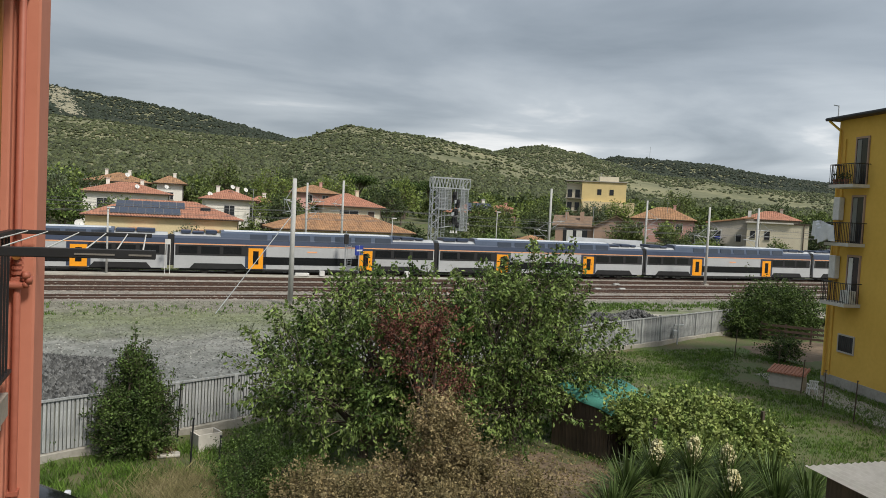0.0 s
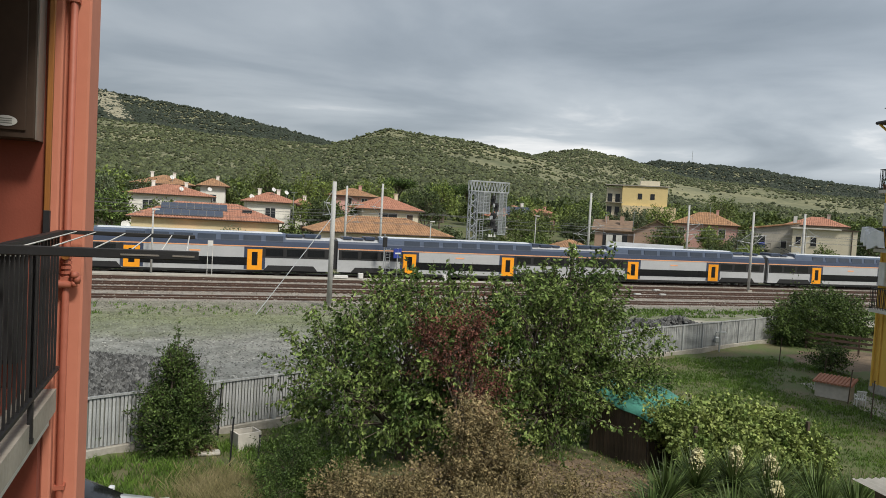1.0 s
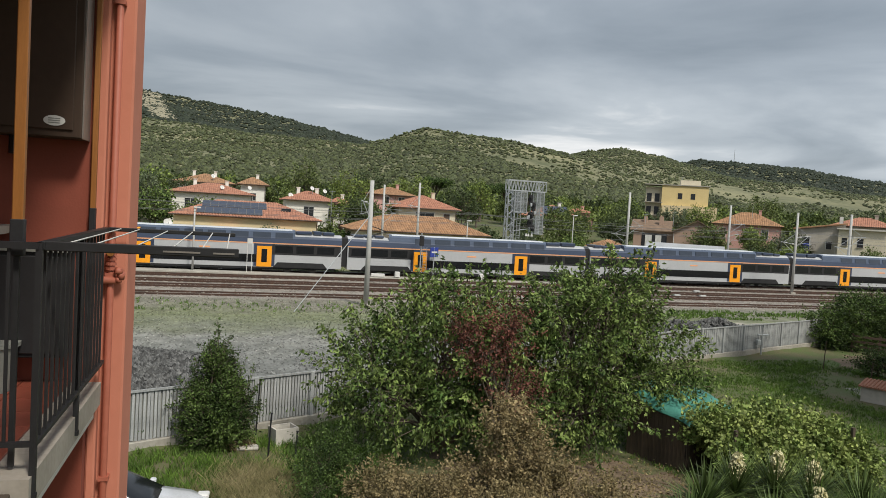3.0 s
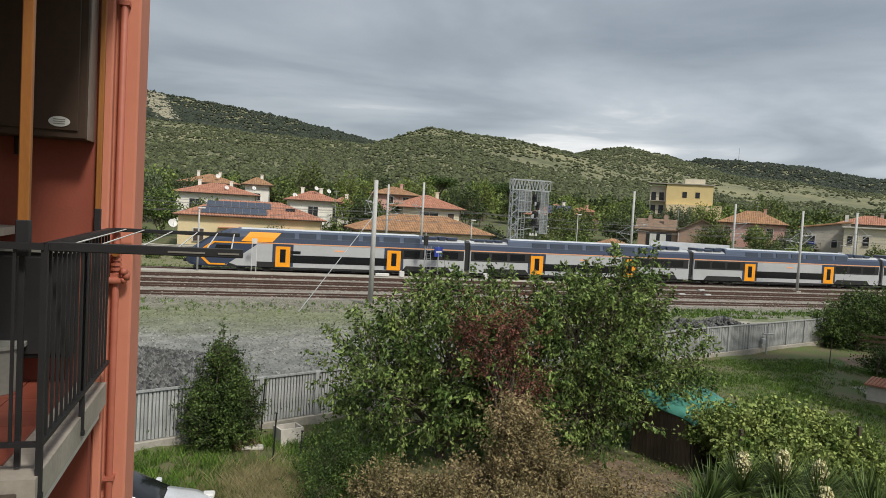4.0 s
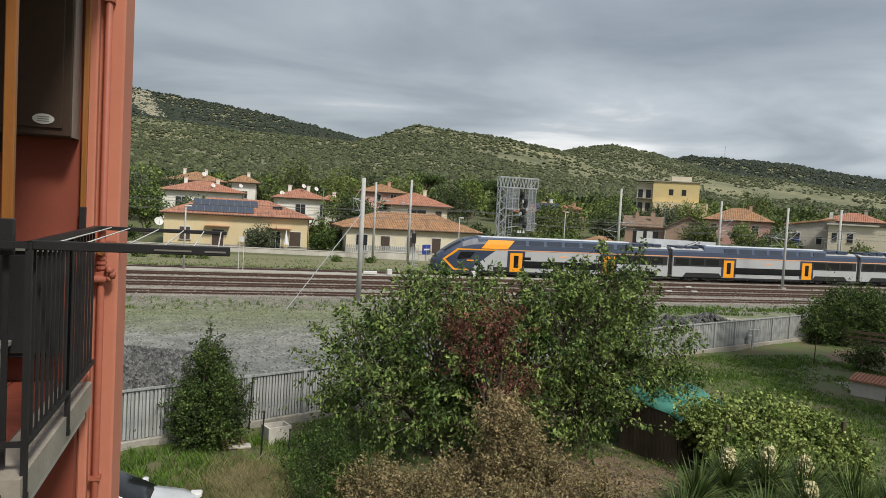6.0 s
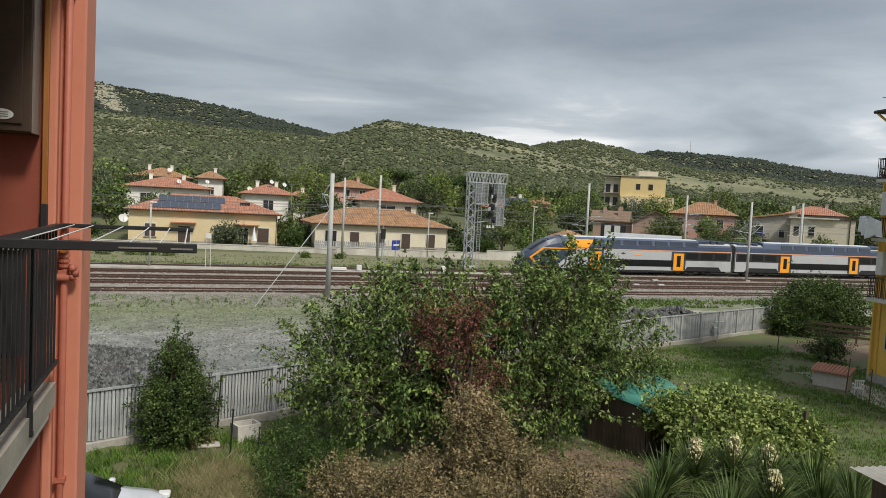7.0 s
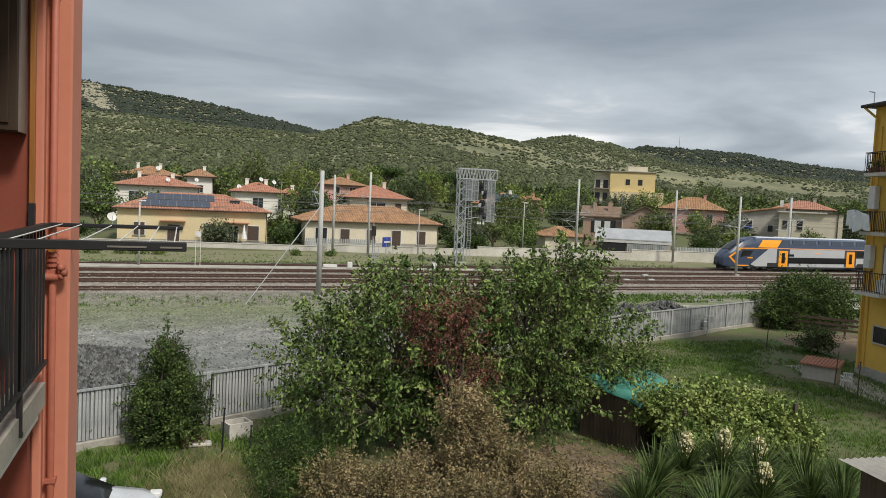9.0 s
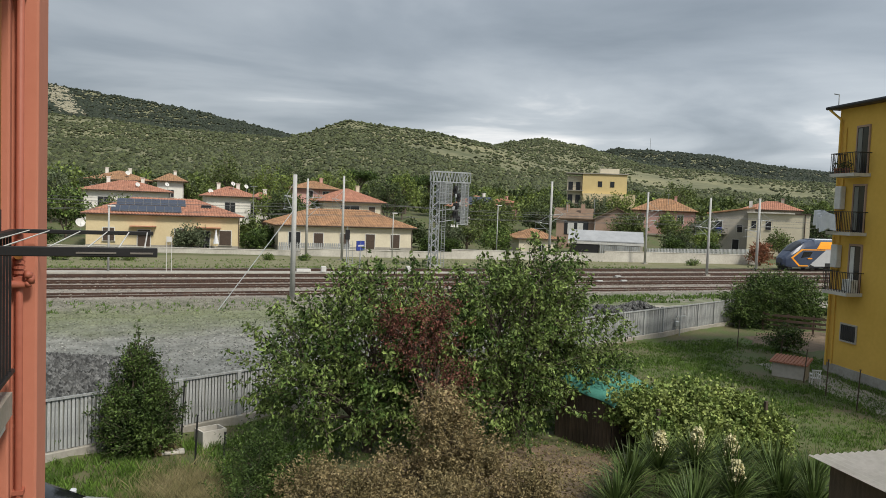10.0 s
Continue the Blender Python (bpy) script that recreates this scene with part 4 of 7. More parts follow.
def tuft_field(name, label, spots, h, w, material, seed, per=7):
    """Many thin blades in tufts at spots (x, y, z)."""
    rng = np.random.default_rng(seed)
    s = np.repeat(np.array(spots), per, 0)
    n = len(s)
    p = s + np.concatenate([rng.normal(0, h * 0.25, (n, 2)), np.zeros((n, 1))], 1)
    a = rng.uniform(0, 6.28, n)
    side = np.stack([np.cos(a), np.sin(a), np.zeros(n)], 1) * w
    hh = (h * rng.uniform(0.5, 1.3, n))[:, None]
    lean = np.concatenate([rng.normal(0, 0.35, (n, 2)), np.ones((n, 1))], 1)
    v = np.stack([p - side, p + side, p + lean * hh * 0.6 + side * 0.6, p + lean * hh + np.array([0, 0, -0.1]) * hh], 1).reshape(-1, 3)
    f = np.arange(n)[:, None] * 4
    faces = np.concatenate([f + np.array([[0, 1, 2]]), f + np.array([[0, 2, 3]])], 0)
    return tagged(raw(name, v, faces, material), label, "grass", kind="stuff")


# ---- hills ----
# crest as bearing, rise in degrees; then distance of crest and of foot
RIDGES = (
    (((-40, 6.5), (-12, 7.9), (-3.5, 6.85), (3, 6.2), (9, 5.0), (14, 3.6), (22, 1.0)), 1500, 420),
    (((-40, 3.0), (-12, 4.6), (-4, 4.9), (3, 4.95), (9, 4.7), (13.7, 6.22), (19.5, 5.75), (25, 4.85), (30, 3.7), (37, 2.2), (48, 0.6)), 950, 300),
    (((14, 1.5), (22, 3.9), (26, 5.15), (28.5, 5.5), (31.5, 4.9), (36, 3.7), (41, 2.8), (46, 2.0), (52, 1.0)), 1350, 420),
    (((24, 2.5), (34, 4.75), (40.3, 4.45), (44.1, 3.75), (47.0, 3.4), (56, 2.6), (75, 2.0)), 1800, 520),
)


def hill_z(az_deg, dist):
    best = -3.0
    for prof, rc, rf in RIDGES:
        if az_deg < prof[0][0] or az_deg > prof[-1][0]:
            continue
        el = float(np.interp(az_deg, [p[0] for p in prof], [p[1] for p in prof]))
        q = (dist - rf) / (rc - rf)
        if q <= 0:
            continue
        s = q ** 1.25 if q < 1 else max(0.0, 1 - (q - 1) * 2.0)
        x, y = dist * math.sin(radians(az_deg)), dist * math.cos(radians(az_deg))
        gul = 1 + 0.14 * noise.noise((x * 0.006, y * 0.004, 1.5)) * min(1, 4 * abs(1 - q)) + 0.02 * noise.noise((x * 0.03, y * 0.03, 2.5))
        best = max(best, 4.0 + (rc * math.tan(radians(el)) + 1.0) * s * gul)
    return best


def build_hills():
    azs, ds = np.arange(-40, 75.1, 0.4), np.arange(280, 2100, 14.0)
    verts, faces = [], []
    n = len(ds)
    H = np.zeros((len(azs), n))
    for i, a in enumerate(azs):
        for j, d in enumerate(ds):
            H[i, j] = hill_z(a, d)
            verts.append((d * math.sin(radians(a)), d * math.cos(radians(a)), H[i, j]))
    for i in range(len(azs) - 1):
        for j in range(n - 1):
            faces.append((i * n + j, (i + 1) * n + j, (i + 1) * n + j + 1, i * n + j + 1))
    hill = tagged(raw("hills", verts, faces, "hill", smooth=True), "scrub-covered green and brown hills under cloud", "hill", kind="structure")
    # scrub
    rng = np.random.default_rng(8)
    N = 125000
    a = rng.uniform(-14, 56, N)
    d = 330 + 1550 * rng.uniform(0, 1, N) ** 1.15
    x, y = d * np.sin(np.radians(a)), d * np.cos(np.radians(a))
    keep = []
    for k in range(N):
        dens = 0.66 + 0.85 * noise.noise((x[k] * 0.0045, y[k] * 0.0045, 4)) + 0.5 * noise.noise((x[k] * 0.02, y[k] * 0.02, 9))
        if d[k] > 1050 and a[k] < 13:
            dens += 1.0
        elif d[k] > 1100:
            dens += 0.25
        if d[k] < 560:
            dens += 0.25
        elif d[k] < 960 and a[k] < 4:
            dens -= 0.12
        elif 600 < d[k] < 1400 and 29 < a[k] < 51:
            dens -= 0.34 * math.sin(math.pi * (a[k] - 29) / 22) * math.sin(math.pi * (d[k] - 600) / 800)
        elif 560 < d[k] < 960 and 9 < a[k] < 27:
            dens -= 0.12
        if dens > rng.uniform(0.05, 0.75):
            z = hill_z(a[k], d[k])
            if z > -2:
                keep.append((x[k], y[k], z, d[k]))
    K = np.array(keep)
    bearing = np.degrees(np.arctan2(K[:, 0], K[:, 1]))
    # far slopes whose scrub is coloured darker to stand for cloud shadow
    dark = ((K[:, 3] > 1040) & (bearing < 13)) | ((K[:, 3] > 1350) & (bearing > 31))
    m = len(K)
    swell = np.where(dark, 1.35, 1.0)
    s = (0.7 + 1.7 * rng.uniform(0, 1, m) ** 2.2) * (0.8 + K[:, 3] / 2000) * swell
    base = np.array([(1, 0, 0.25), (0.3, 0.95, 0.2), (-0.8, 0.6, 0.3), (-0.8, -0.6, 0.2), (0.3, -0.95, 0.3), (0.35, 0.3, 1.0), (-0.45, 0.0, 0.9), (0.2, -0.45, 0.85), (0, 0, -0.6)])
    tri = np.array([(0, 1, 5), (1, 2, 6), (1, 6, 5), (2, 3, 6), (3, 4, 7), (3, 7, 6), (4, 0, 7), (0, 5, 7), (5, 6, 7), (1, 0, 8), (2, 1, 8), (3, 2, 8), (4, 3, 8), (0, 4, 8)])
    ang = rng.uniform(0, 6.28, m)
    P = base[None] * (1 + rng.normal(0, 0.22, (m, 9, 3)))
    c, si = np.cos(ang)[:, None], np.sin(ang)[:, None]
    P = np.stack([P[..., 0] * c - P[..., 1] * si, P[..., 0] * si + P[..., 1] * c, P[..., 2] * 0.85], -1) * s[:, None, None] + K[:, None, :3]
    for nm, sel, mt, lb in (("hill_scrub", ~dark, "scrub", "olive-green scrub and small trees dotting the hills"), ("oak_scrub", dark, "scrubshade", "dense scrub on the farther ridge, coloured dark for cloud shadow")):
        Q = P[sel].reshape(-1, 3)
        F = (np.arange(int(sel.sum()))[:, None, None] * 9 + tri[None]).reshape(-1, 3)
        tagged(raw(nm, Q, F, mt), lb, "scrub", kind="stuff")
    # bare pale rock on the farther ridge
    n = 1300
    d = rng.uniform(1080, 1490, n)
    a = -6.1 + 0.9 * ((1490 - d) / 400) ** 2 + rng.normal(0, 0.33, n)
    x, y = d * np.sin(np.radians(a)), d * np.cos(np.radians(a))
    z = np.array([hill_z(q, w) for q, w in zip(a, d)])
    S = base[None] * (1 + rng.normal(0, 0.3, (n, 9, 3))) * rng.uniform(1.2, 3.6, (n, 1, 1)) * np.array([1, 1, 0.7]) + np.stack([x, y, z + 0.8], 1)[:, None]
    F = (np.arange(n)[:, None, None] * 9 + tri[None]).reshape(-1, 3)
    tagged(raw("rock_scree", S.reshape(-1, 3), F, "hillpale"), "pale bare rock patch on the ridge", "rock", kind="stuff")


def build_woods():
    """The belt of trees between the houses and the hills."""
    rng = np.random.default_rng(21)
    kinds = {"woodsdark": [], "woods": [], "woodsfresh": []}
    for k in range(560):
        a = rng.uniform(-14, 56)
        d = rng.uniform(185, 420)
        x, y = d * math.sin(radians(a)), d * math.cos(radians(a))
        z = max(ground_z(x, y), hill_z(a, d)) - 0.5
        h, w = rng.uniform(3.5, 7.5), rng.uniform(2.2, 4.6)
        n = 300
        u = rng.normal(0, 1, (n, 3))
        u /= np.linalg.norm(u, axis=1)[:, None]
        lump = 0.8 + 0.3 * np.sin(u[:, 0] * 4 + k) * np.cos(u[:, 1] * 5 + k) + 0.2 * np.sin(u[:, 2] * 6 + k)
        pos = u * (rng.uniform(0.55, 1.05, n) * lump)[:, None] * np.array([w, w, h * 0.55]) + np.array([x, y, z + h * 0.5])
        kinds[rng.choice(list(kinds), p=(0.4, 0.42, 0.18))].append(leaf_mesh(pos, u, 0.95, rng, 0.2, 0.75))
    for mt, lb in (("woodsdark", "dark green"), ("woods", "mid-green"), ("woodsfresh", "fresh bright green")):
        off, faces = 0, []
        for v, f in kinds[mt]:
            faces.append(f + off)
            off += len(v)
        tagged(raw("distant_trees", np.concatenate([v for v, f in kinds[mt]]), np.concatenate(faces), mt), "belt of " + lb + " trees at the foot of the hills", "trees", kind="stuff")


build_hills()
build_woods()


# ---- houses ----
def hip_roof(W, D, z, h, over, material, ridge_in=None):
    """Plates and rows of curved tiles of a hipped roof over a W x D plan; the origin is the middle of the front eave's wall."""
    w, d = W / 2 + over, D / 2 + over
    rin = d if ridge_in is None else ridge_in
    rx = max(0.3, w - rin)
    bm = bmesh.new()
    e = [bm.verts.new(p) for p in ((-w, -d, z), (w, -d, z), (w, d, z), (-w, d, z))]
    lo = [bm.verts.new(p) for p in ((-w, -d, z - 0.16), (w, -d, z - 0.16), (w, d, z - 0.16), (-w, d, z - 0.16))]
    r0, r1 = bm.verts.new((-rx, 0, z + h)), bm.verts.new((rx, 0, z + h))
    bm.faces.new((e[0], e[1], r1, r0))
    bm.faces.new((e[2], e[3], r0, r1))
    bm.faces.new((e[1], e[2], r1))
    bm.faces.new((e[3], e[0], r0))
    for i in range(4):
        bm.faces.new((lo[i], lo[(i + 1) % 4], e[(i + 1) % 4], e[i]))
    bm.faces.new(lo[::-1])
    bmesh.ops.recalc_face_normals(bm, faces=bm.faces)
    verts, faces = [], []

    def strip(p, q, s):
        p, q, s = Vector(p), Vector(q), Vector(s)
        n = (q - p).cross(s).normalized()
        if n.z < 0:
            n = -n
        rows = max(1, int((q - p).length / 0.8))
        for i in range(rows):
            a, b = p.lerp(q, i / rows), p.lerp(q, (i + 1) / rows)
            k = len(verts)
            for c, up in ((a, 0.085), (b, 0.05)):
                verts.extend([c - s * 0.5, c - s * 0.2 + n * up, c + s * 0.2 + n * up, c + s * 0.5])
            faces.extend([(k, k + 1, k + 5, k + 4), (k + 1, k + 2, k + 6, k + 5), (k + 2, k + 3, k + 7, k + 6), (k, k + 3, k + 2, k + 1)])

    step = 0.36
    for sgn in (-1, 1):
        n = int(2 * w / step)
        for i in range(n):
            u = -w + (i + 0.5) * 2 * w / n
            v = min(1.0, (w - abs(u)) / max(0.01, w - rx))
            if v > 0.06:
                strip((u, sgn * d, z), (u, sgn * d * (1 - v), z + h * v), (step * 0.8, 0, 0))
        n = int(2 * d / step)
        for i in range(n):
            u = -d + (i + 0.5) * 2 * d / n
            v = (d - abs(u)) / d
            if v > 0.06:
                strip((sgn * w, u, z), (sgn * (w - (w - rx) * v), u, z + h * v), (0, step * 0.8, 0))
    return bm, verts, faces


def window_unit(parent, side, u, z, w, h, W, D, shut=True, door=False, wallmat=None):
    """A window or door on the front ('S') or the low-x side ('W') of a house."""
    def put(bm):
        bmesh.ops.transform(bm, verts=bm.verts, matrix=pose(u, -D / 2, z) if side == "S" else pose(-W / 2, u, z, 0, 0, -90))
        return bm
    win = part("door" if door else "window", put(B(-w / 2, w / 2, -0.04, 0.02, 0, h)), "darkpane", parent, "dark glazed opening")
    bm = B(-w / 2 - 0.1, -w / 2, -0.07, 0.03, -0.06, h + 0.1)
    box(bm, w / 2, w / 2 + 0.1, -0.07, 0.03, -0.06, h + 0.1)
    box(bm, -w / 2, w / 2, -0.07, 0.03, h, h + 0.1)
    box(bm, -0.03, 0.03, -0.06, -0.035, 0, h)
    part("frame", put(bm), "frame", win)
    if not door:
        part("sill", put(B(-w / 2 - 0.15, w / 2 + 0.15, -0.16, 0.03, -0.16, -0.06)), "concrete", win)
    if shut:
        for s in (-1, 1):
            bm = bmesh.new()
            x0 = s * (w * 0.25)
            box(bm, x0 - w * 0.25, x0 + w * 0.25, -0.085, -0.06, 0.0, h - 0.02)
            for k in range(6):
                box(bm, x0 - w * 0.2, x0 + w * 0.2, -0.1, -0.085, h * (0.06 + k * 0.155), h * (0.13 + k * 0.155))
            part("shutter", put(bm), "shutter", win)


def house(x0, x1, y, z0, eave, ridge, depth, wall, roof, label, wins=(), over=0.6, rot=0, chimneys=1, ridge_in=None, name="house", turn=None):
    """A hipped house whose front runs from x0 to x1 along y; with turn, (x0, y) is its front's first corner and the front heads off at that angle."""
    W = x1 - x0
    if turn is None:
        m = pose((x0 + x1) / 2, y + depth / 2, z0, 0, 0, rot)
    else:
        m = pose(x0, y, z0, 0, 0, turn) @ pose(W / 2, depth / 2, 0)
    h = empty(name, m)
    tagged(h, label, "house")
    e = eave - z0
    bm = B(-W / 2, W / 2, -depth / 2, depth / 2, -1.5, e - 0.1)
    part("wall", bm, wall, h)
    part("plinth", B(-W / 2 - 0.04, W / 2 + 0.04, -depth / 2 - 0.04, depth / 2 + 0.04, -1.5, 0.35), "concrete", h)
    bm, v, f = hip_roof(W, depth, e, ridge - eave, over, roof, ridge_in)
    r = part("roof", bm, roof, h)
    tagged(raw("tiling", v, f, roof, r), "rows of curved roof tiles", kind="stuff")
    bm = tube(bmesh.new(), (-W / 2 - over, -depth / 2 - over - 0.06, e - 0.05), (W / 2 + over, -depth / 2 - over - 0.06, e - 0.05), 0.075, n=8)
    part("gutter", bm, "shutter", h, "brown gutter")
    part("downpipe", tubes([(W / 2 - 0.1, -depth / 2 - over, e - 0.1), (W / 2 - 0.1, -depth / 2 - 0.08, e - 0.6), (W / 2 - 0.1, -depth / 2 - 0.08, 0)], 0.05), "shutter", h, "brown downpipe")
    for k in range(chimneys):
        cx = W * (0.18 - 0.4 * k)
        bm = B(cx - 0.3, cx + 0.3, -0.9, -0.35, e + (ridge - eave) * 0.5, ridge - z0 + 0.5)
        box(bm, cx - 0.4, cx + 0.4, -1.0, -0.25, ridge - z0 + 0.5, ridge - z0 + 0.6)
        part("chimney", bm, wall, r, "plastered chimney")
    for wdw in wins:
        side, u, z, w, hh = wdw[:5]
        kind = wdw[5] if len(wdw) > 5 else "s"
        window_unit(h, side, u, z, w, hh, W, depth, shut="s" in kind, door="d" in kind)
    return h


def solar(h, W, depth, e, rise, over, x0, x1, n, rows=2):
    """Panels lying on the front slope."""
    run = depth / 2 + over
    ang = math.degrees(math.atan2(rise, run))
    L = math.hypot(rise, run)
    w = (x1 - x0) / n
    for r in range(rows):
        for k in range(n):
            bm = B(0.03, w - 0.03, 0, L * 0.36, 0.1, 0.15)
            ob = part("solar_panel", bm, "solar", h, "dark blue solar panel")
            fr = B(0.0, w, -0.02, L * 0.36 + 0.02, 0.08, 0.12)
            m = pose(x0 + k * w + r * 0.6, -depth / 2 - over, e, ang, 0, 0) @ pose(0, L * (0.1 + r * 0.39), 0.0)
            ob.matrix_basis = m
            part("panel_frame", fr, "alu", ob)


def build_houses():
    h = house(-8.0, 10.9, 104.5, 0.4, 4.75, 6.9, 11, "cream", "rooftile", "single-storey cream house with terracotta hipped roof and solar panels",
              [("S", -6.8, 0.9, 1.3, 1.6), ("S", -2.6, 0.1, 1.5, 2.2, "sd"), ("S", 1.9, 0.9, 1.4, 1.6), ("S", 5.0, 0.1, 1.2, 2.2, "d"), ("S", 7.6, 0.5, 1.5, 1.9)], chimneys=0)
    solar(h, 18.9, 11, 4.35, 2.15, 0.6, -6.6, 2.0, 8)
    part("skylight", B(4.6, 5.9, -3.4, -2.3, 5.2, 5.75, bev=0.03), "darkpane", h, "dark roof window")
    part("door_canopy", B(3.8, 7.0, -6.7, -5.5, 2.75, 2.85, m=None), "rooftile", h, "small tiled door canopy")
    part("door_canopy", B(-4.3, -1.1, -6.7, -5.5, 2.75, 2.85), "rooftile", h, "small tiled door canopy")
    house(16.2, 35.9, 105.0, 0.55, 3.85, 6.2, 11, "cream2", "roofold", "single-storey cream house with weathered tiled hipped roof",
          [("S", -7.6, 0.1, 1.6, 2.2, "d"), ("S", -4.2, 0.3, 1.3, 1.9), ("S", -0.4, 0.3, 1.3, 1.9), ("S", 3.4, 0.1, 1.3, 2.1, "sd"), ("S", 7.2, 0.3, 1.3, 1.9)], chimneys=0)
    house(-11.5, 2.6, 140, 1.2, 7.85, 9.7, 12, "white", "rooftile", "white two-storey villa with terracotta roof",
          [("S", -3.5, 3.6, 1.9, 1.9, ""), ("S", 0.9, 3.6, 1.9, 1.9, ""), ("S", -4.5, 0.6, 1.6, 1.9), ("S", 4.5, 3.6, 1.2, 1.6, "")], over=0.7, chimneys=2)
    house(-12.3, -1.2, 166, 3, 10.1, 12.1, 12, "white", "roofold", "white villa with tiled roof behind the trees",
          [("S", -2, 4.8, 1.5, 1.5, ""), ("S", 2.4, 4.8, 1.5, 1.5, "")], over=0.9, chimneys=2)
    house(0.6, 5.6, 160, 3, 10.2, 11.8, 8, "white", "roofold", "small white house with tiled roof", [("S", 0, 4.0, 1.2, 1.4, "")], over=0.8)
    house(8.4, 16.8, 135, 1.5, 7.55, 9.3, 10, "white", "rooftile", "white villa with hipped terracotta roof and balcony",
          [("S", -0.2, 3.3, 1.7, 1.7, ""), ("S", 3.8, 2.9, 1.0, 2.1, "d"), ("S", -3.0, 0.6, 1.3, 1.6)], over=0.7, chimneys=2)
    house(16.9, 20.2, 139, 1.5, 7.3, 8.5, 6, "white", "rooftile", "narrow white wing with a tiled roof beside the villa", [("S", 0.2, 3.2, 0.9, 1.9, "d"), ("S", 0.2, 0.6, 0.9, 1.5)], over=0.4)
    house(26.8, 35.4, 152, 4, 9.8, 11.5, 9, "pink", "roofold", "pink house with tiled roof", [("S", -1.5, 3.9, 1.2, 1.4, ""), ("S", 1.8, 3.9, 1.2, 1.4, "")], over=0.7)
    house(26.9, 37.2, 126, 1.5, 7.4, 9.7, 10, "cream2", "rooftile", "cream villa with hipped terracotta roof", [("S", -0.5, 3.9, 3.2, 1.3, ""), ("S", 3.4, 3.7, 1.1, 1.4)], over=0.8)
    h = house(63.2, 72.4, 150, 3, 7.3, 9.9, 10, "white", "rooftile", "white house with solar panels on a tiled roof", [("S", 1.0, 0.8, 1.4, 2.0), ("S", -2.5, 0.8, 1.4, 1.8)], over=0.9, rot=-2)
    solar(h, 9.2, 10, 4.3, 2.6, 0.9, -3.4, 2.6, 6)
    house(80.3, 86.0, 170, 3, 8.7, 9.8, 7, "pink", "rooftile", "small salmon house with tiled roof", [("S", 0.5, 3.6, 1.0, 1.2, "")], over=0.5, rot=-2)
    house(101.95, 115.65, 143.5, 2.5, 8.1, 10.9, 11, "pink", "roofold", "pink two-storey house with tiled hipped roof",
          [("S", 3.6, 2.8, 1.3, 1.8, ""), ("S", -5.0, 2.8, 1.3, 1.8), ("S", 0.3, 2.8, 1.3, 1.8), ("S", 5.6, 0.2, 1.1, 2.1, "d")], over=0.5, turn=-37.7, chimneys=1)
    house(50.5, 56.5, 97.5, 0.3, 3.0, 4.4, 6, "cream2", "roofold", "small low cream outbuilding with tiled roof", [("S", 0.5, 0.6, 0.9, 1.2, "")], over=0.4, chimneys=0, rot=-9)
    house(112.5, 123.5, 120.8, 1.2, 9.0, 10.8, 9, "greyplaster", "rooftile", "plastered house with orange tiled roof behind the annex", [("S", 2, 4.6, 1.2, 1.4)], over=0.4, turn=-45, chimneys=1)
    # grey house with a roof that rises to one side
    g = empty("house", pose(98.15, 113.4, 0.8, 0, 0, -42))
    tagged(g, "grey-plastered house with a single-pitch tiled roof", "house")
    part("wall", prism(bmesh.new(), [(0, -1.5), (7.6, -1.5), (7.6, 8.15), (0, 6.95)], 0, 11), "greyplaster", g)
    r = part("roof", prism(bmesh.new(), [(-0.7, 6.9), (7.9, 8.26), (7.9, 8.42), (-0.7, 7.06)], -0.5, 11.4), "roofold", g)
    for k in range(22):
        tb = tube(bmesh.new(), (-0.7, -0.35 + k * 0.53, 7.08), (7.9, -0.35 + k * 0.53, 8.44), 0.09, n=6)
        part("roof_tile", tb, "roofold", r)
    for u, z, w, h in ((1.4, 3.5, 1.3, 2.1), (5.2, 3.7, 0.9, 1.3), (4.6, 0.3, 1.1, 2.0)):
        win = part("window", B(u - w / 2, u + w / 2, -0.05, 0.02, z, z + h), "darkpane", g, "dark window")
        bm = B(u - w / 2 - 0.1, u - w / 2, -0.08, 0.02, z - 0.1, z + h + 0.1)
        box(bm, u + w / 2, u + w / 2 + 0.1, -0.08, 0.02, z - 0.1, z + h + 0.1)
        box(bm, u - w / 2, u + w / 2, -0.08, 0.02, z + h, z + h + 0.1)
        part("frame", bm, "frame", win)
    bal = part("balcony", B(0.2, 3.1, -1.1, 0, 3.2, 3.4), "concrete", g, "small balcony with railing")
    bm = B(0.2, 3.1, -1.1, -1.05, 4.3, 4.36)
    for k in range(15):
        tube(bm, (0.25 + k * 0.2, -1.08, 3.4), (0.25 + k * 0.2, -1.08, 4.3), 0.02, n=4)
    part("railing", bm, "under", bal)
    part("blue_cover", B(0.9, 2.1, -0.9, -0.3, 3.4, 4.5, bev=0.1), "bluesign", g, "blue covered bundle on the balcony")
    part("chimney", B(6.6, 7.2, 1.0, 1.6, 7.9, 9.6), "frame", g, "pale chimney")
    # flat-roofed annex in front
    g = empty("house", pose(100.3, 106.1, 0.8, 0, 0, -45.4))
    tagged(g, "pale plastered annex with a flat white roof edge", "house")
    part("wall", B(0, 10.1, 0, 8, -1.5, 7.3), "cream2", g)
    part("roof_slab", B(-0.3, 7.6, -0.5, 8.2, 7.3, 7.55, bev=0.03), "pale_wall", g, "white flat roof slab")
    part("parapet", B(7.61, 10.3, -0.2, 8.2, 7.3, 7.5), "shutter", g, "brown parapet")
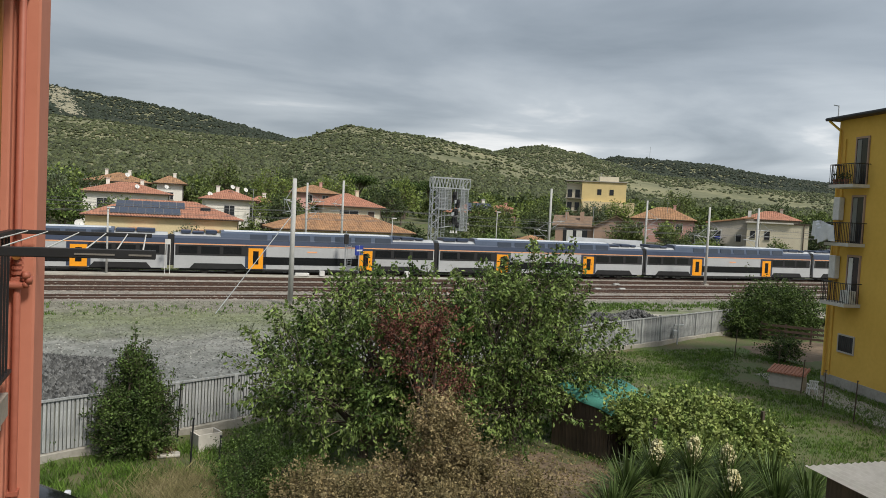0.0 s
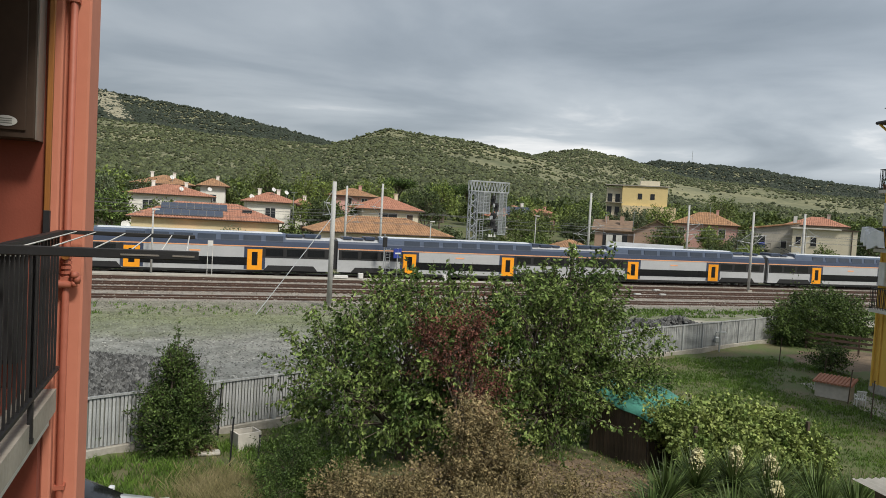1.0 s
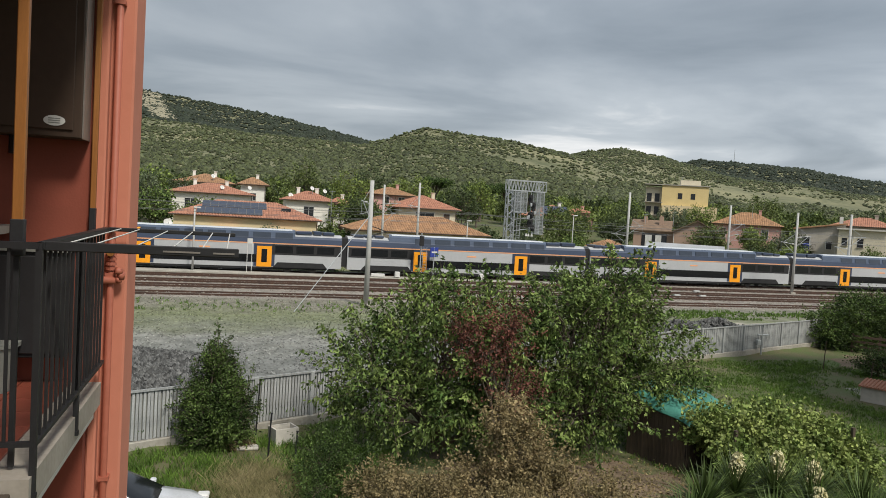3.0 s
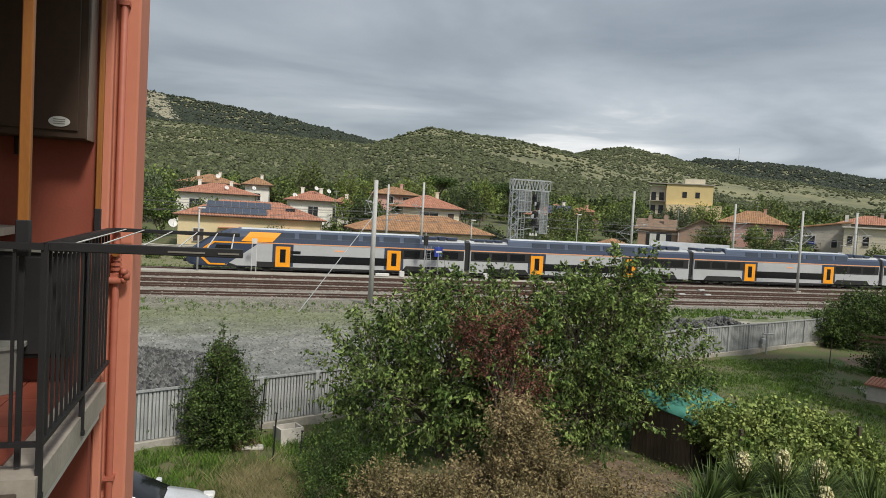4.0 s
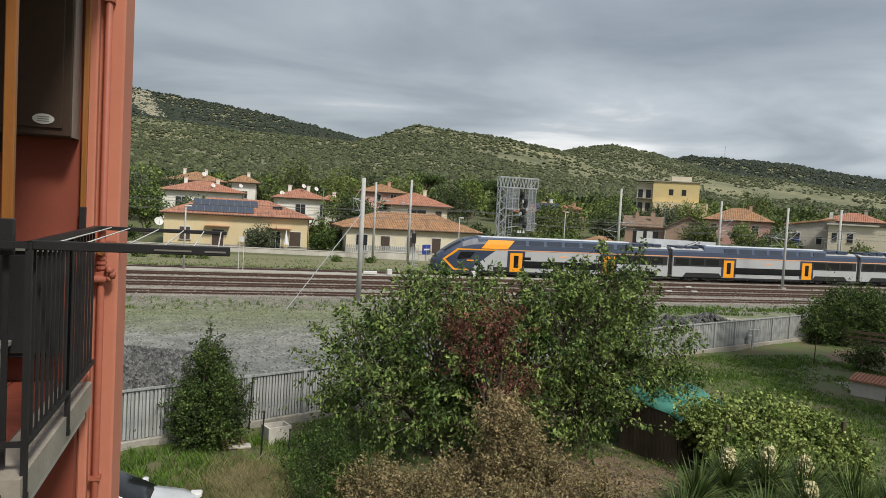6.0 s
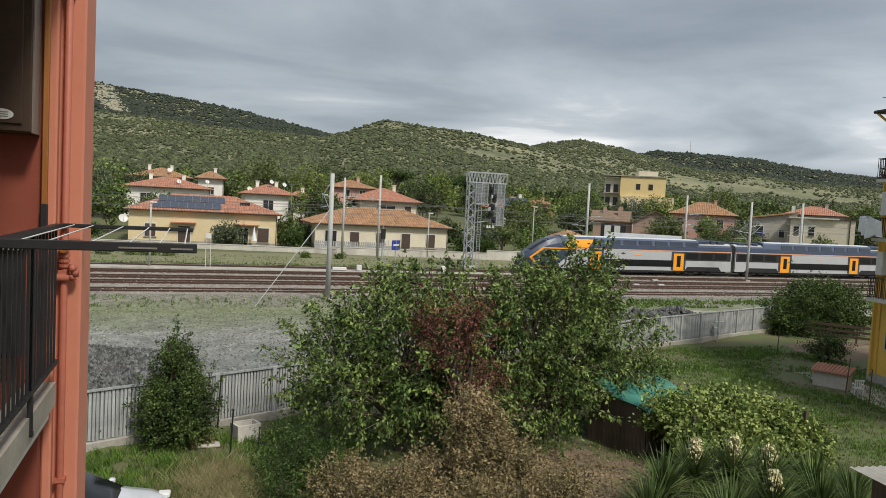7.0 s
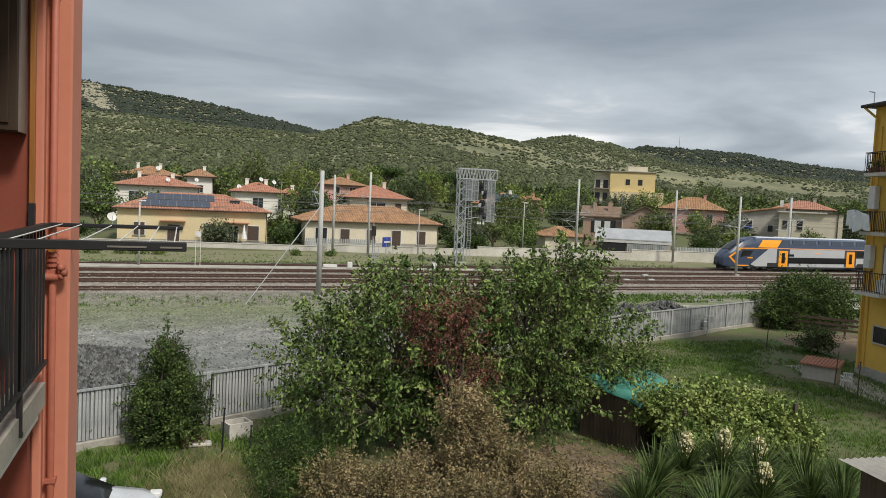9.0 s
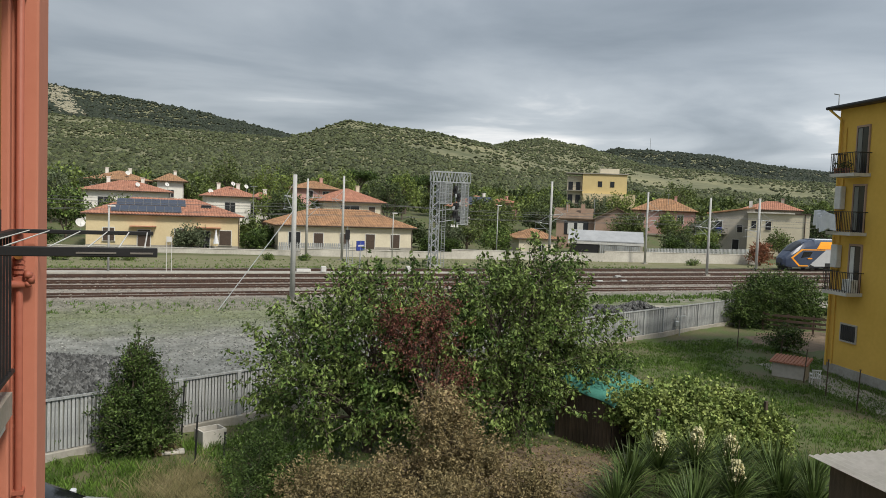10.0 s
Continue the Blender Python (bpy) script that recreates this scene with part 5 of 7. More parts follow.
    for u, z, w, h in ((1.0, 4.6, 0.8, 1.3), (3.4, 4.4, 0.9, 1.5)):
        win = part("window", B(u - w / 2, u + w / 2, -0.05, 0.02, z, z + h), "darkpane", g, "dark window")
        part("sill", B(u - w / 2 - 0.1, u + w / 2 + 0.1, -0.14, 0.02, z - 0.1, z), "concrete", win)
    part("downpipe", tubes([(9.3, -0.08, 7.3), (9.3, -0.08, -0.5)], 0.09), "shutter", g, "brown downpipe")
    part("downpipe", tubes([(2.2, -0.08, 7.3), (2.2, -0.08, -0.5)], 0.05), "frame", g)
    # brown gabled house
    g = empty("house", pose(74.1, 116.65, 0.6, 0, 0, -34))
    tagged(g, "brown-plastered house with a gabled tiled roof", "house")
    part("wall", B(-6, 0.6, -4, 5, -1, 5.3), "brownplaster", g)
    bm = prism(bmesh.new(), [(0.6, -1), (8.2, -1), (8.2, 5.35), (4.4, 7.3), (0.6, 5.35)], -5.2, 5)
    part("gable", bm, "brownplaster", g, "gabled brown front")
    for s, a, b in ((-1, 0.2, 4.4), (1, 4.4, 8.7)):
        za, zb = (5.2, 7.42) if s < 0 else (7.42, 5.2)
        bm = prism(bmesh.new(), [(a, za), (b, zb), (b, zb + 0.14), (a, za + 0.14)], -5.7, 5.3)
        part("roof_slope", bm, "roofgrey", g)
    bm = prism(bmesh.new(), [(-4.6, 5.25), (0, 7.05), (0, 7.2), (-4.6, 5.4)], -0.4, 6.5)
    bmesh.ops.transform(bm, verts=bm.verts, matrix=pose(0, 0, 0, 0, 0, 90))
    bmesh.ops.transform(bm, verts=bm.verts, matrix=Matrix.Translation((-0.1, 0.2, 0)))
    part("roof_slope", bm, "roofgrey", g)
    part("loggia", B(-4.6, -0.4, -4.06, -3.98, 2.5, 4.9), "darkpane", g, "dark loggia opening")
    part("shutter", B(-4.0, -2.9, -4.12, -4.05, 2.6, 4.6), "frame", g)
    part("curtain", B(-2.3, -1.3, -4.12, -4.05, 2.6, 4.6), "frame", g)
    part("chimney", B(-1.9, -1.2, -2, -1.3, 6, 7.9), "brownplaster", g)
    part("chimney", B(-4.6, -4.0, -1, -0.4, 6, 7.8), "brownplaster", g)
    part("air_conditioner", B(5.2, 6.4, -5.6, -5.2, 2.6, 3.4, bev=0.04), "plastic", g, "white air conditioner")
    part("downpipe", tubes([(0.75, -5.28, 5.2), (0.75, -5.28, 0)], 0.06), "frame", g)
    # long shed with sheet roof
    s = empty("shed", pose(66.4, 100.6, 0.6, 0, 0, -33.5))
    tagged(s, "long low shed with grey sheet roof and white fascia", "shed")
    part("wall", B(-5.2, 5.8, -3, 3, -0.8, 2.0), "greyplaster", s)
    bm = prism(bmesh.new(), [(-3.6, 2.1), (0, 3.6), (3.6, 2.4), (3.6, 2.55), (0, 3.75), (-3.6, 2.25)], -5.9, 5.5)
    bmesh.ops.transform(bm, verts=bm.verts, matrix=pose(0, 0, 0, 0, 0, 90))
    part("roof", bm, "roofsheet", s)
    part("fascia", B(-5.5, 5.9, -3.7, -3.62, 1.7, 2.05), "frame", s, "white fascia")
    part("shade_net", B(-5.0, -0.8, -3.62, -3.56, 0.3, 1.65), "under", s, "dark shade netting")
    for k in range(19):
        part("paling", B(-0.6 + k * 0.32, -0.36 + k * 0.32, -3.7, -3.62, -0.2, 1.6), "slat", s)
    # yellow block of flats
    b = empty("apartment_block", pose(113.1, 177.1, 4.5, 0, 0, -30))
    tagged(b, "yellow flat-roofed apartment block with balconies", "apartment block")
    part("wall", B(-3.6, 8.0, -6, 0.5, -3, 12.8), "yellowplaster", b)
    part("wing", B(-7.6, -3.61, -4.6, -1.0, -3, 12.2), "cream2", b, "cream balcony wing")
    part("lower_front", B(-3.4, 10.2, -7, -6.01, -3, 7.6), "cream", b)
    part("penthouse", B(1, 6, -4.5, 0, 13.05, 14.4), "cream2", b)
    part("roof_slab", B(-7.9, 8.3, -6.3, 0.8, 12.8, 13.05), "concrete", b)
    for z in (1.5, 4.8, 8.2):
        bal = part("balcony", B(-8.0, -3.3, -6.0, -4.61, z, z + 0.18), "concrete", b)
        bm = bmesh.new()
        for k in range(20):
            tube(bm, (-7.9 + k * 0.24, -5.95, z + 0.18), (-7.9 + k * 0.24, -5.95, z + 1.15), 0.02, n=4)
        box(bm, -8.0, -3.3, -5.98, -5.92, z + 1.12, z + 1.18)
        part("railing", bm, "under", bal)
        for q in (-6.7, -4.7):
            part("window", B(q - 0.6, q + 0.6, -4.66, -4.6, z + 0.2, z + 2.4), "darkpane", b)
    for q, z in ((1.0, 9.4), (4.2, 9.4), (4.2, 3.0)):
        part("window", B(q - 0.55, q + 0.55, -7.08 if z < 7 else -6.06, -7.0 if z < 7 else -5.98, z, z + 1.5), "darkpane", b)
    # closed parasol by the cream house
    p = empty("parasol", pose(7.77, 103.30, 0.45))
    tagged(p, "closed pale parasol standing beside the cream house", "parasol")
    part("pole", tube(bmesh.new(), (0, 0, 0), (0, 0, 2.6), 0.03), "frame", p)
    bm = tube(bmesh.new(), (0, 0, 0.7), (0, 0, 1.5), 0.38, 0.22, n=9)
    tube(bm, (0, 0, 1.5), (0, 0, 2.5), 0.22, 0.05, n=9)
    part("canopy", bm, "cloth", p, "furled pale canopy")
    part("foot", B(-0.3, 0.3, -0.3, 0.3, -0.1, 0.08, bev=0.02), "concrete", p)
    # satellite dishes on the roofs
    for x, y, z, r in ((-2.6, 141.5, 8.7, 0.42), (2.2, 141.0, 8.9, 0.4), (-5.0, 167, 11.3, 0.5), (9.3, 136.2, 8.0, 0.5), (13.2, 138, 9.5, 0.42), (15.5, 138, 9.1, 0.42), (-8.5, 103.9, 3.2, 0.6)):
        d = empty("satellite_dish", pose(x, y, z))
        tagged(d, "pale satellite dish on a short mast", "satellite dish", "satellite dishes")
        bm = bmesh.new()
        bmesh.ops.create_uvsphere(bm, u_segments=16, v_segments=10, radius=1.0)
        bmesh.ops.delete(bm, geom=[v for v in bm.verts if v.co.z > -0.55], context="VERTS")
        bmesh.ops.transform(bm, verts=bm.verts, matrix=pose(0, -0.1, 0.4, 62, 0, 25) @ Matrix.Diagonal((r * 1.2, r * 1.2, r * 0.6, 1)))
        part("reflector", bm, "plastic", d, smooth=True)
        part("mast", tubes([(0, 0, -0.9), (0, 0, 0.3), (0, -0.1, 0.4)], 0.03), "galv", d)
        part("feed_arm", tubes([(0, -0.05, 0.15), (0.05, -r * 1.1, 0.3)], 0.015), "galv", d)
    # roof aerials
    for x, y, z, h in ((13.6, 112, 4.6, 4.6), (73.5, 115, 6.9, 2.6), (69.5, 117.5, 6.6, 2.2), (31.5, 130, 9.2, 2.0), (109, 140, 10.2, 1.8), (113, 174, 17.3, 2.6)):
        d = empty("roof_aerial", pose(x, y, z))
        tagged(d, "thin grey television aerial on a mast", "aerial", "roof aerials")
        part("mast", tube(bmesh.new(), (0, 0, -0.6), (0, 0, h), 0.035), "galv", d)
        bm = tubes([(-0.5, 0, h - 0.15), (0.5, 0, h - 0.1)], 0.02)
        for k in range(5):
            tube(bm, (-0.4 + k * 0.2, -0.22, h - 0.13), (-0.4 + k * 0.2, 0.22, h - 0.13), 0.012, n=4)
        part("crossbars", bm, "galv", d)
    plant("copper_bush", 82.40, 84.47, 0.2, "rounded coppery red-brown bush by the boundary wall", "bush", [(0, 0, 1.7, 2.0, 1.8, 1.6), (0.3, 0, 2.8, 1.2, 1.2, 1.0)], "leafcopper", 200, 18, 0.22, 401, 0.08, 0.5, fork=0.2, wide=0.65)
    # mast on the far ridge
    a = radians(36.4)
    mz = hill_z(36.4, 1780)
    tw = empty("radio_mast", pose(1780 * math.sin(a), 1780 * math.cos(a), mz - 1))
    tagged(tw, "thin grey radio mast on the far ridge", "mast")
    part("shaft", tube(bmesh.new(), (0, 0, 0), (0, 0, 30), 0.6, 0.35, n=6), "galv", tw)
    # garden fences along the railway
    for x0, x1, y0, y1, h in ((16, 26, 103.0, 102.2, 1.0), (69, 94, 93, 96, 1.6)):
        L = math.hypot(x1 - x0, y1 - y0)
        f = empty("garden_fence", pose(x0, y0, 0.5, 0, 0, math.degrees(math.atan2(y1 - y0, x1 - x0))))
        tagged(f, "weathered paling fence along the railway gardens", "fence")
        part("rail", B(0, L, -0.02, 0.02, h * 0.7, h * 0.7 + 0.06), "slat", f)
        me = None
        for k in range(int(L / 0.3)):
            if me is None:
                me = part("paling", B(0, 0.2, -0.05, -0.02, -0.6, h), "slat", f).data
            else:
                share("paling", me, f, pose(k * 0.3, 0, 0))


build_houses()


# ---- own building: neighbouring balcony ----
def build_near():
    # recess walls and ceiling take the stucco colour darkened for shade, the pier the lit one
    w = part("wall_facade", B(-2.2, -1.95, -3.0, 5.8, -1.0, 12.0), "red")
    tagged(w, "red stuccoed house wall behind the balcony, coloured dark for the recess's shade", "wall", kind="structure")
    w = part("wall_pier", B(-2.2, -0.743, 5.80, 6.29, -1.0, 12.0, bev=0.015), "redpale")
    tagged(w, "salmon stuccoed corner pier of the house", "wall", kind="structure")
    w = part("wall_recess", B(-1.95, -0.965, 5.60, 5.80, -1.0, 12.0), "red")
    tagged(w, "red stuccoed side wall of the balcony recess, its shade in the colour", "wall", kind="structure")
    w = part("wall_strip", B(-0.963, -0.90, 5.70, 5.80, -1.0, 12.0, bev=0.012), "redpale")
    tagged(w, "narrow salmon stucco strip beside the pier", "trim", kind="structure")
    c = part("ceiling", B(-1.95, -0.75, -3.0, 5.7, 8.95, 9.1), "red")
    tagged(c, "underside of the balcony above", "ceiling", kind="structure")
    # pipe up the pier
    p = empty("water_pipe", pose(-0.845, 5.75, 0))
    tagged(p, "red painted pipe with brass valve running up the pier", "pipe")
    part("riser", tube(bmesh.new(), (0, 0, -0.9), (0, 0, 12), 0.024, n=12), "redpipe", p, smooth=True)
    bm = bmesh.new()
    for k in range(5):
        tube(bm, (0, 0, 6.73 + k * 0.035), (0, 0, 6.75 + k * 0.035), 0.036, n=12)
    part("coupling", bm, "redpipe", p)
    part("branch", tubes([(-0.5, -0.03, 6.66), (0.04, -0.03, 6.66), (0.07, -0.03, 6.67), (0.075, -0.04, 6.72), (0.04, -0.06, 6.735)], 0.026, 10), "redpipe", p, "bent branch pipe", smooth=True)
    part("valve", tube(bmesh.new(), (0, -0.06, 6.86), (0, -0.02, 6.86), 0.028, n=12), "varnish", p, "round brass valve cap")
    for z in (6.68, 5.2, 8.6):
        part("clip", B(-0.035, 0.035, -0.03, 0.06, z, z + 0.03), "redpipe", p)
    # slab and floor
    s = part("balcony_slab", B(-1.95, -0.86, 3.72, 5.60, 5.80, 5.955), "marble")
    tagged(s, "balcony slab with pale stone edge", "balcony", kind="structure")
    tagged(part("balcony_soffit", B(-1.95, -0.9, 3.8, 5.60, 5.70, 5.80), "pale_wall"), "pale underside of the balcony slab", "balcony", kind="structure")
    me = None
    for i in range(3):
        for j in range(6):
            m = pose(-1.94 + i * 0.30, 3.92 + j * 0.30, 5.958)
            if me is None:
                ob = part("floor_tile", B(0, 0.293, 0, 0.293, 0, 0.012), "tile", s)
                ob.matrix_basis = m
                me = ob.data
            else:
                share("floor_tile", me, s, m)
    # railing
    r = empty("balcony_railing", pose(0, 0, 0))
    tagged(r, "black iron balcony railing with upright bars", "railing")
    X, Y0, Y1, ZT, ZB = -0.86, 3.78, 5.60, 7.04, 6.09
    part("top_rail", B(X - 0.022, X + 0.022, Y0, Y1, ZT - 0.03, ZT), "black", r)
    part("bottom_rail", B(X - 0.015, X + 0.015, Y0, Y1, ZB, ZB + 0.022), "black", r)
    part("top_rail", B(-1.95, X, Y0 - 0.022, Y0 + 0.022, ZT - 0.03, ZT), "black", r)
    part("bottom_rail", B(-1.95, X, Y0 - 0.015, Y0 + 0.015, ZB, ZB + 0.022), "black", r)
    for y in (Y0, 4.75):
        bm = B(X - 0.014, X + 0.014, y - 0.014, y + 0.014, 5.86, ZT)
        box(bm, X - 0.1, X + 0.018, y - 0.018, y + 0.018, 5.842, 5.868)
        part("post", bm, "black", r)
    me = None
    for k in range(16):
        y = Y0 + 0.107 * (k + 1)
        if me is None:
            ob = part("bar", B(-0.007, 0.007, -0.007, 0.007, ZB, ZT - 0.03), "black", r)
            me = ob.data
            ob.matrix_basis = pose(X, y, 0)
        else:
            share("bar", me, r, pose(X, y, 0))
    for k in range(9):
        share("bar", me, r, pose(X - 0.125 * (k + 1), Y0, 0))
    # varnished posts on the railing
    for x, y, z0 in ((-0.972, 3.86, 7.03), (-0.945, 5.56, 7.06)):
        p = empty("awning_post", pose(x, y, 0))
        tagged(p, "orange varnished wooden post fixed to the railing", "post", "awning posts")
        part("shaft", B(-0.024 if y < 5 else -0.017, 0.024 if y < 5 else 0.017, -0.02, 0.02, z0 + 0.1, 8.95, bev=0.004), "varnish", p)
        part("shoe", B(-0.03 if y < 5 else -0.02, 0.03 if y < 5 else 0.02, -0.024, 0.024, z0 - 0.06, z0 + 0.11, bev=0.004), "black", p, "black metal shoe")
        part("stay", B(-0.012, 0.012, -0.012, 0.012, 5.97, z0 - 0.05), "black", p)
    # clothes rack outside the railing
    d = empty("drying_rack", pose(0, 0, 0))
    tagged(d, "black clothes-drying rack hung outside the railing", "drying rack")
    for y, z, x1, h in ((3.80, 7.035, 0.02, 0.032), (5.70, 7.03, 0.0, 0.02)):
        part("arm", B(-0.86, x1, y - 0.012, y + 0.012, z - h, z + h * 0.4, bev=0.004), "black", d)
    for a, b in ((-0.33, -0.16), (-0.10, 0.0)):
        part("slot", B(a, b, 3.784, 3.788, 7.018, 7.026), "alu", d, "bare metal slot")
    for k, x in enumerate((-0.78, -0.66, -0.47, -0.30, -0.16, -0.04)):
        tb = tube(bmesh.new(), (x, 3.80, 7.03), (x + 0.0, 5.70, 7.03), 0.004, n=5)
        part("line", tb, "frame", d, "thin white line")
    # meter cabinet
    c = empty("boiler_cabinet", pose(0, 0, 0))
    tagged(c, "large brown metal boiler cabinet on the balcony wall", "cabinet")
    part("body", B(-1.94, -0.995, 5.36, 5.60, 7.62, 8.94, bev=0.008), "brownmetal", c)
    part("door", B(-1.90, -1.045, 5.345, 5.36, 7.67, 8.90, bev=0.004), "brownmetal", c)
    # thin plate in a paler metal: daylight on the cabinet's outer side, put into colour
    part("edge_trim", B(-0.994, -0.986, 5.37, 5.595, 7.62, 8.94), "alu", c, "metal side, coloured paler for the light from outside")
    bm = tube(bmesh.new(), (0, 0, 0), (0, -0.006, 0), 0.064, n=24)
    bmesh.ops.transform(bm, verts=bm.verts, matrix=pose(-1.155, 5.345, 7.725) @ Matrix.Diagonal((1, 1, 0.52, 1)))
    pl = part("plate", bm, "frame", c, "oval white name plate")
    for k in range(3):
        part("lettering", B(-1.19, -1.12, 5.336, 5.339, 7.708 + k * 0.014, 7.713 + k * 0.014), "dim", pl)
    part("drain", tube(bmesh.new(), (-1.42, 5.5, 7.5), (-1.42, 5.5, 7.62), 0.035, n=10), "black", c)
    part("hose", tubes([(-1.62, 5.45, 7.62), (-1.60, 5.42, 7.4), (-1.61, 5.42, 7.0)], 0.028, 8), "varnish", c, "orange flexible hose")
    # low cupboard behind the railing
    k = empty("cupboard", pose(0, 0, 0))
    tagged(k, "dark grey-green outdoor cupboard against the wall", "cupboard")
    part("body", B(-1.55, -1.06, 5.38, 5.59, 6.17, 6.87, bev=0.006), "under", k)
    part("door", B(-1.52, -1.09, 5.36, 5.38, 6.2, 6.84, bev=0.004), "black", k)
    part("top", B(-1.57, -1.04, 5.36, 5.59, 6.87, 6.885), "dim", k)
    pt = empty("planter", pose(-1.5, 5.30, 5.972) @ Matrix.Diagonal((0.85, 0.85, 0.7, 1)))
    tagged(pt, "pale grey-green plastic planter tub on the tiled floor", "planter")
    bm = bmesh.new()
    bmesh.ops.create_cone(bm, cap_ends=True, segments=24, radius1=0.17, radius2=0.22, depth=0.44, matrix=Matrix.Translation((0, 0, 0.22)))
    part("tub", bm, "dim", pt, smooth=False)
    part("rim", tube(bmesh.new(), (0, 0, 0.42), (0, 0, 0.455), 0.235, n=24), "dim", pt)
    sh = empty("wooden_stool", pose(-1.72, 5.38, 5.972))
    tagged(sh, "small weathered wooden stool against the wall", "stool")
    part("seat", B(-0.2, 0.2, -0.15, 0.15, 0.52, 0.55), "oldwood", sh)
    for a in (-0.17, 0.17):
        for b2 in (-0.12, 0.12):
            part("leg", B(a - 0.02, a + 0.02, b2 - 0.02, b2 + 0.02, 0, 0.52), "oldwood", sh)
    so = part("window_ledge", B(-1.95, -1.42, 5.1, 5.59, 6.98, 7.03), "marble")
    tagged(so, "pale stone ledge on the balcony wall", "shelf")
    # beam end and box under the slab
    tagged(part("wooden_board", B(-1.6, -0.93, 3.56, 3.70, 5.86, 5.90, bev=0.004), "oldwood"), "weathered wooden board at the balcony's edge", "board")
    lb = empty("meter_box", pose(-1.33, 6.0, 4.4))
    tagged(lb, "brown metal box on the wall below the balcony", "box")
    part("body", B(-0.3, 0.12, -0.75, -0.3, 0, 0.6, bev=0.01), "brownmetal", lb)
    part("lid", B(-0.32, 0.14, -0.77, -0.3, 0.6, 0.62), "brownmetal", lb)


build_near()


# ---- ochre apartment building ----
def build_ochre():
    """Local x runs along the facade from the far corner towards the viewer; local -y faces the garden."""
    ang = math.degrees(math.atan2(-0.975, -0.22))
    T = pose(33.78, 29.6, -0.6, 0, 0, ang)
    b = empty("apartment_building", T)
    tagged(b, "ochre-yellow four-storey apartment building with iron balconies", "apartment building")
    Lf, H = 16.0, 13.75
    bar_me = None
    part("wall", B(0, Lf, 0, 10, -1, H), "ochre", b)
    part("plinth", B(-0.03, Lf, -0.04, 10, -1, 0.35), "concrete", b)
    part("roof_slab", B(-0.35, Lf, -0.45, 10.6, H, H + 0.14), "shutter", b, "dark projecting eaves")
    part("gutter", tube(bmesh.new(), (-0.4, -0.52, H + 0.08), (Lf, -0.52, H + 0.08), 0.09), "black", b)
    part("downpipe", tubes([(-0.2, -0.5, H), (0.25, -0.12, H - 0.55), (0.25, -0.12, 0.2)], 0.06, 8), "ochre", b, "ochre downpipe")
    part("conduit", tubes([(0.62, -0.05, H - 1), (0.62, -0.05, 0.3)], 0.03, 6), "ochre", b)
    part("aerial", tubes([(0.2, -0.3, H + 0.1), (0.2, -0.3, H + 0.75), (-0.2, -0.3, H + 0.85)], 0.03), "galv", b, "roof aerial")
    for k, z in enumerate((4.3, 7.35, 10.32)):
        x0, x1 = 0.7, 2.55
        bal = part("balcony", B(x0, x1, -0.92, 0, z - 0.17, z), "pale_wall", b, "balcony with pale slab")
        r = part("railing", B(x0, x1, -0.91, -0.87, z + 1.0, z + 1.04), "black", bal, "black iron railing")
        part("lower_rail", B(x0, x1, -0.90, -0.88, z + 0.08, z + 0.11), "black", bal)
        for xx in (x0, x1 - 0.04):
            part("side_rail", B(xx, xx + 0.04, -0.87, 0, z + 1.0, z + 1.04), "black", bal)
        spots = [(x0 + 0.02 + i * (x1 - x0 - 0.04) / 15, -0.89) for i in range(16)] + [(xx, -0.89 + i * 0.125) for xx in (x0 + 0.02, x1 - 0.02) for i in range(1, 7)]
        for bx, by in spots:
            if bar_me is None:
                ob = part("bar", B(-0.01, 0.01, -0.01, 0.01, 0, 1.0), "black", bal)
                bar_me = ob.data
                ob.matrix_basis = pose(bx, by, z)
            else:
                share("bar", bar_me, bal, pose(bx, by, z))
        d = part("balcony_door", B(1.5, 2.3, -0.05, 0.03, z, z + 2.35), "darkpane", b, "dark balcony door")
        bm = B(1.42, 1.5, -0.08, 0.02, z, z + 2.45)
        box(bm, 2.3, 2.38, -0.08, 0.02, z, z + 2.45)
        box(bm, 1.5, 2.3, -0.08, 0.02, z + 2.35, z + 2.45)
        part("frame", bm, "brownplaster", d)
        part("curtain", B(1.55, 1.85, -0.07, -0.05, z + 0.1, z + 2.3), "frame" if k == 0 else "dim", d)
        if k < 2:
            part("cabinet", B(0.35, 0.85, -0.32, -0.02, z + 1.15, z + 2.35, bev=0.03), "plastic", b, "white boiler cabinet on the facade")
    part("air_conditioner", B(1.75, 2.45, -0.6, -0.2, 4.31, 4.95, bev=0.03), "plastic", b, "white air conditioner on the lowest balcony")
    for x in (1.75, 6.2, 10.5):
        w = part("window", B(x - 0.55, x + 0.55, -0.04, 0.03, 1.75, 2.55), "darkpane", b, "barred ground-floor window")
        bm = B(x - 0.62, x - 0.55, -0.06, 0.02, 1.67, 2.63)
        box(bm, x + 0.55, x + 0.62, -0.06, 0.02, 1.67, 2.63)
        box(bm, x - 0.55, x + 0.55, -0.06, 0.02, 2.55, 2.63)
        box(bm, x - 0.55, x + 0.55, -0.09, 0.02, 1.67, 1.75)
        part("frame", bm, "greyplaster", w)
        bm = bmesh.new()
        for i in range(7):
            q = x - 0.45 + i * 0.15
            box(bm, q - 0.01, q + 0.01, -0.1, -0.08, 1.75, 2.55)
        part("grille", bm, "black", w)
    for k, z in enumerate((4.3, 7.35, 10.32)):
        for x in (6.2, 9.6):
            w = part("window", B(x - 0.5, x + 0.5, -0.04, 0.03, z + 0.7, z + 2.1), "darkpane", b)
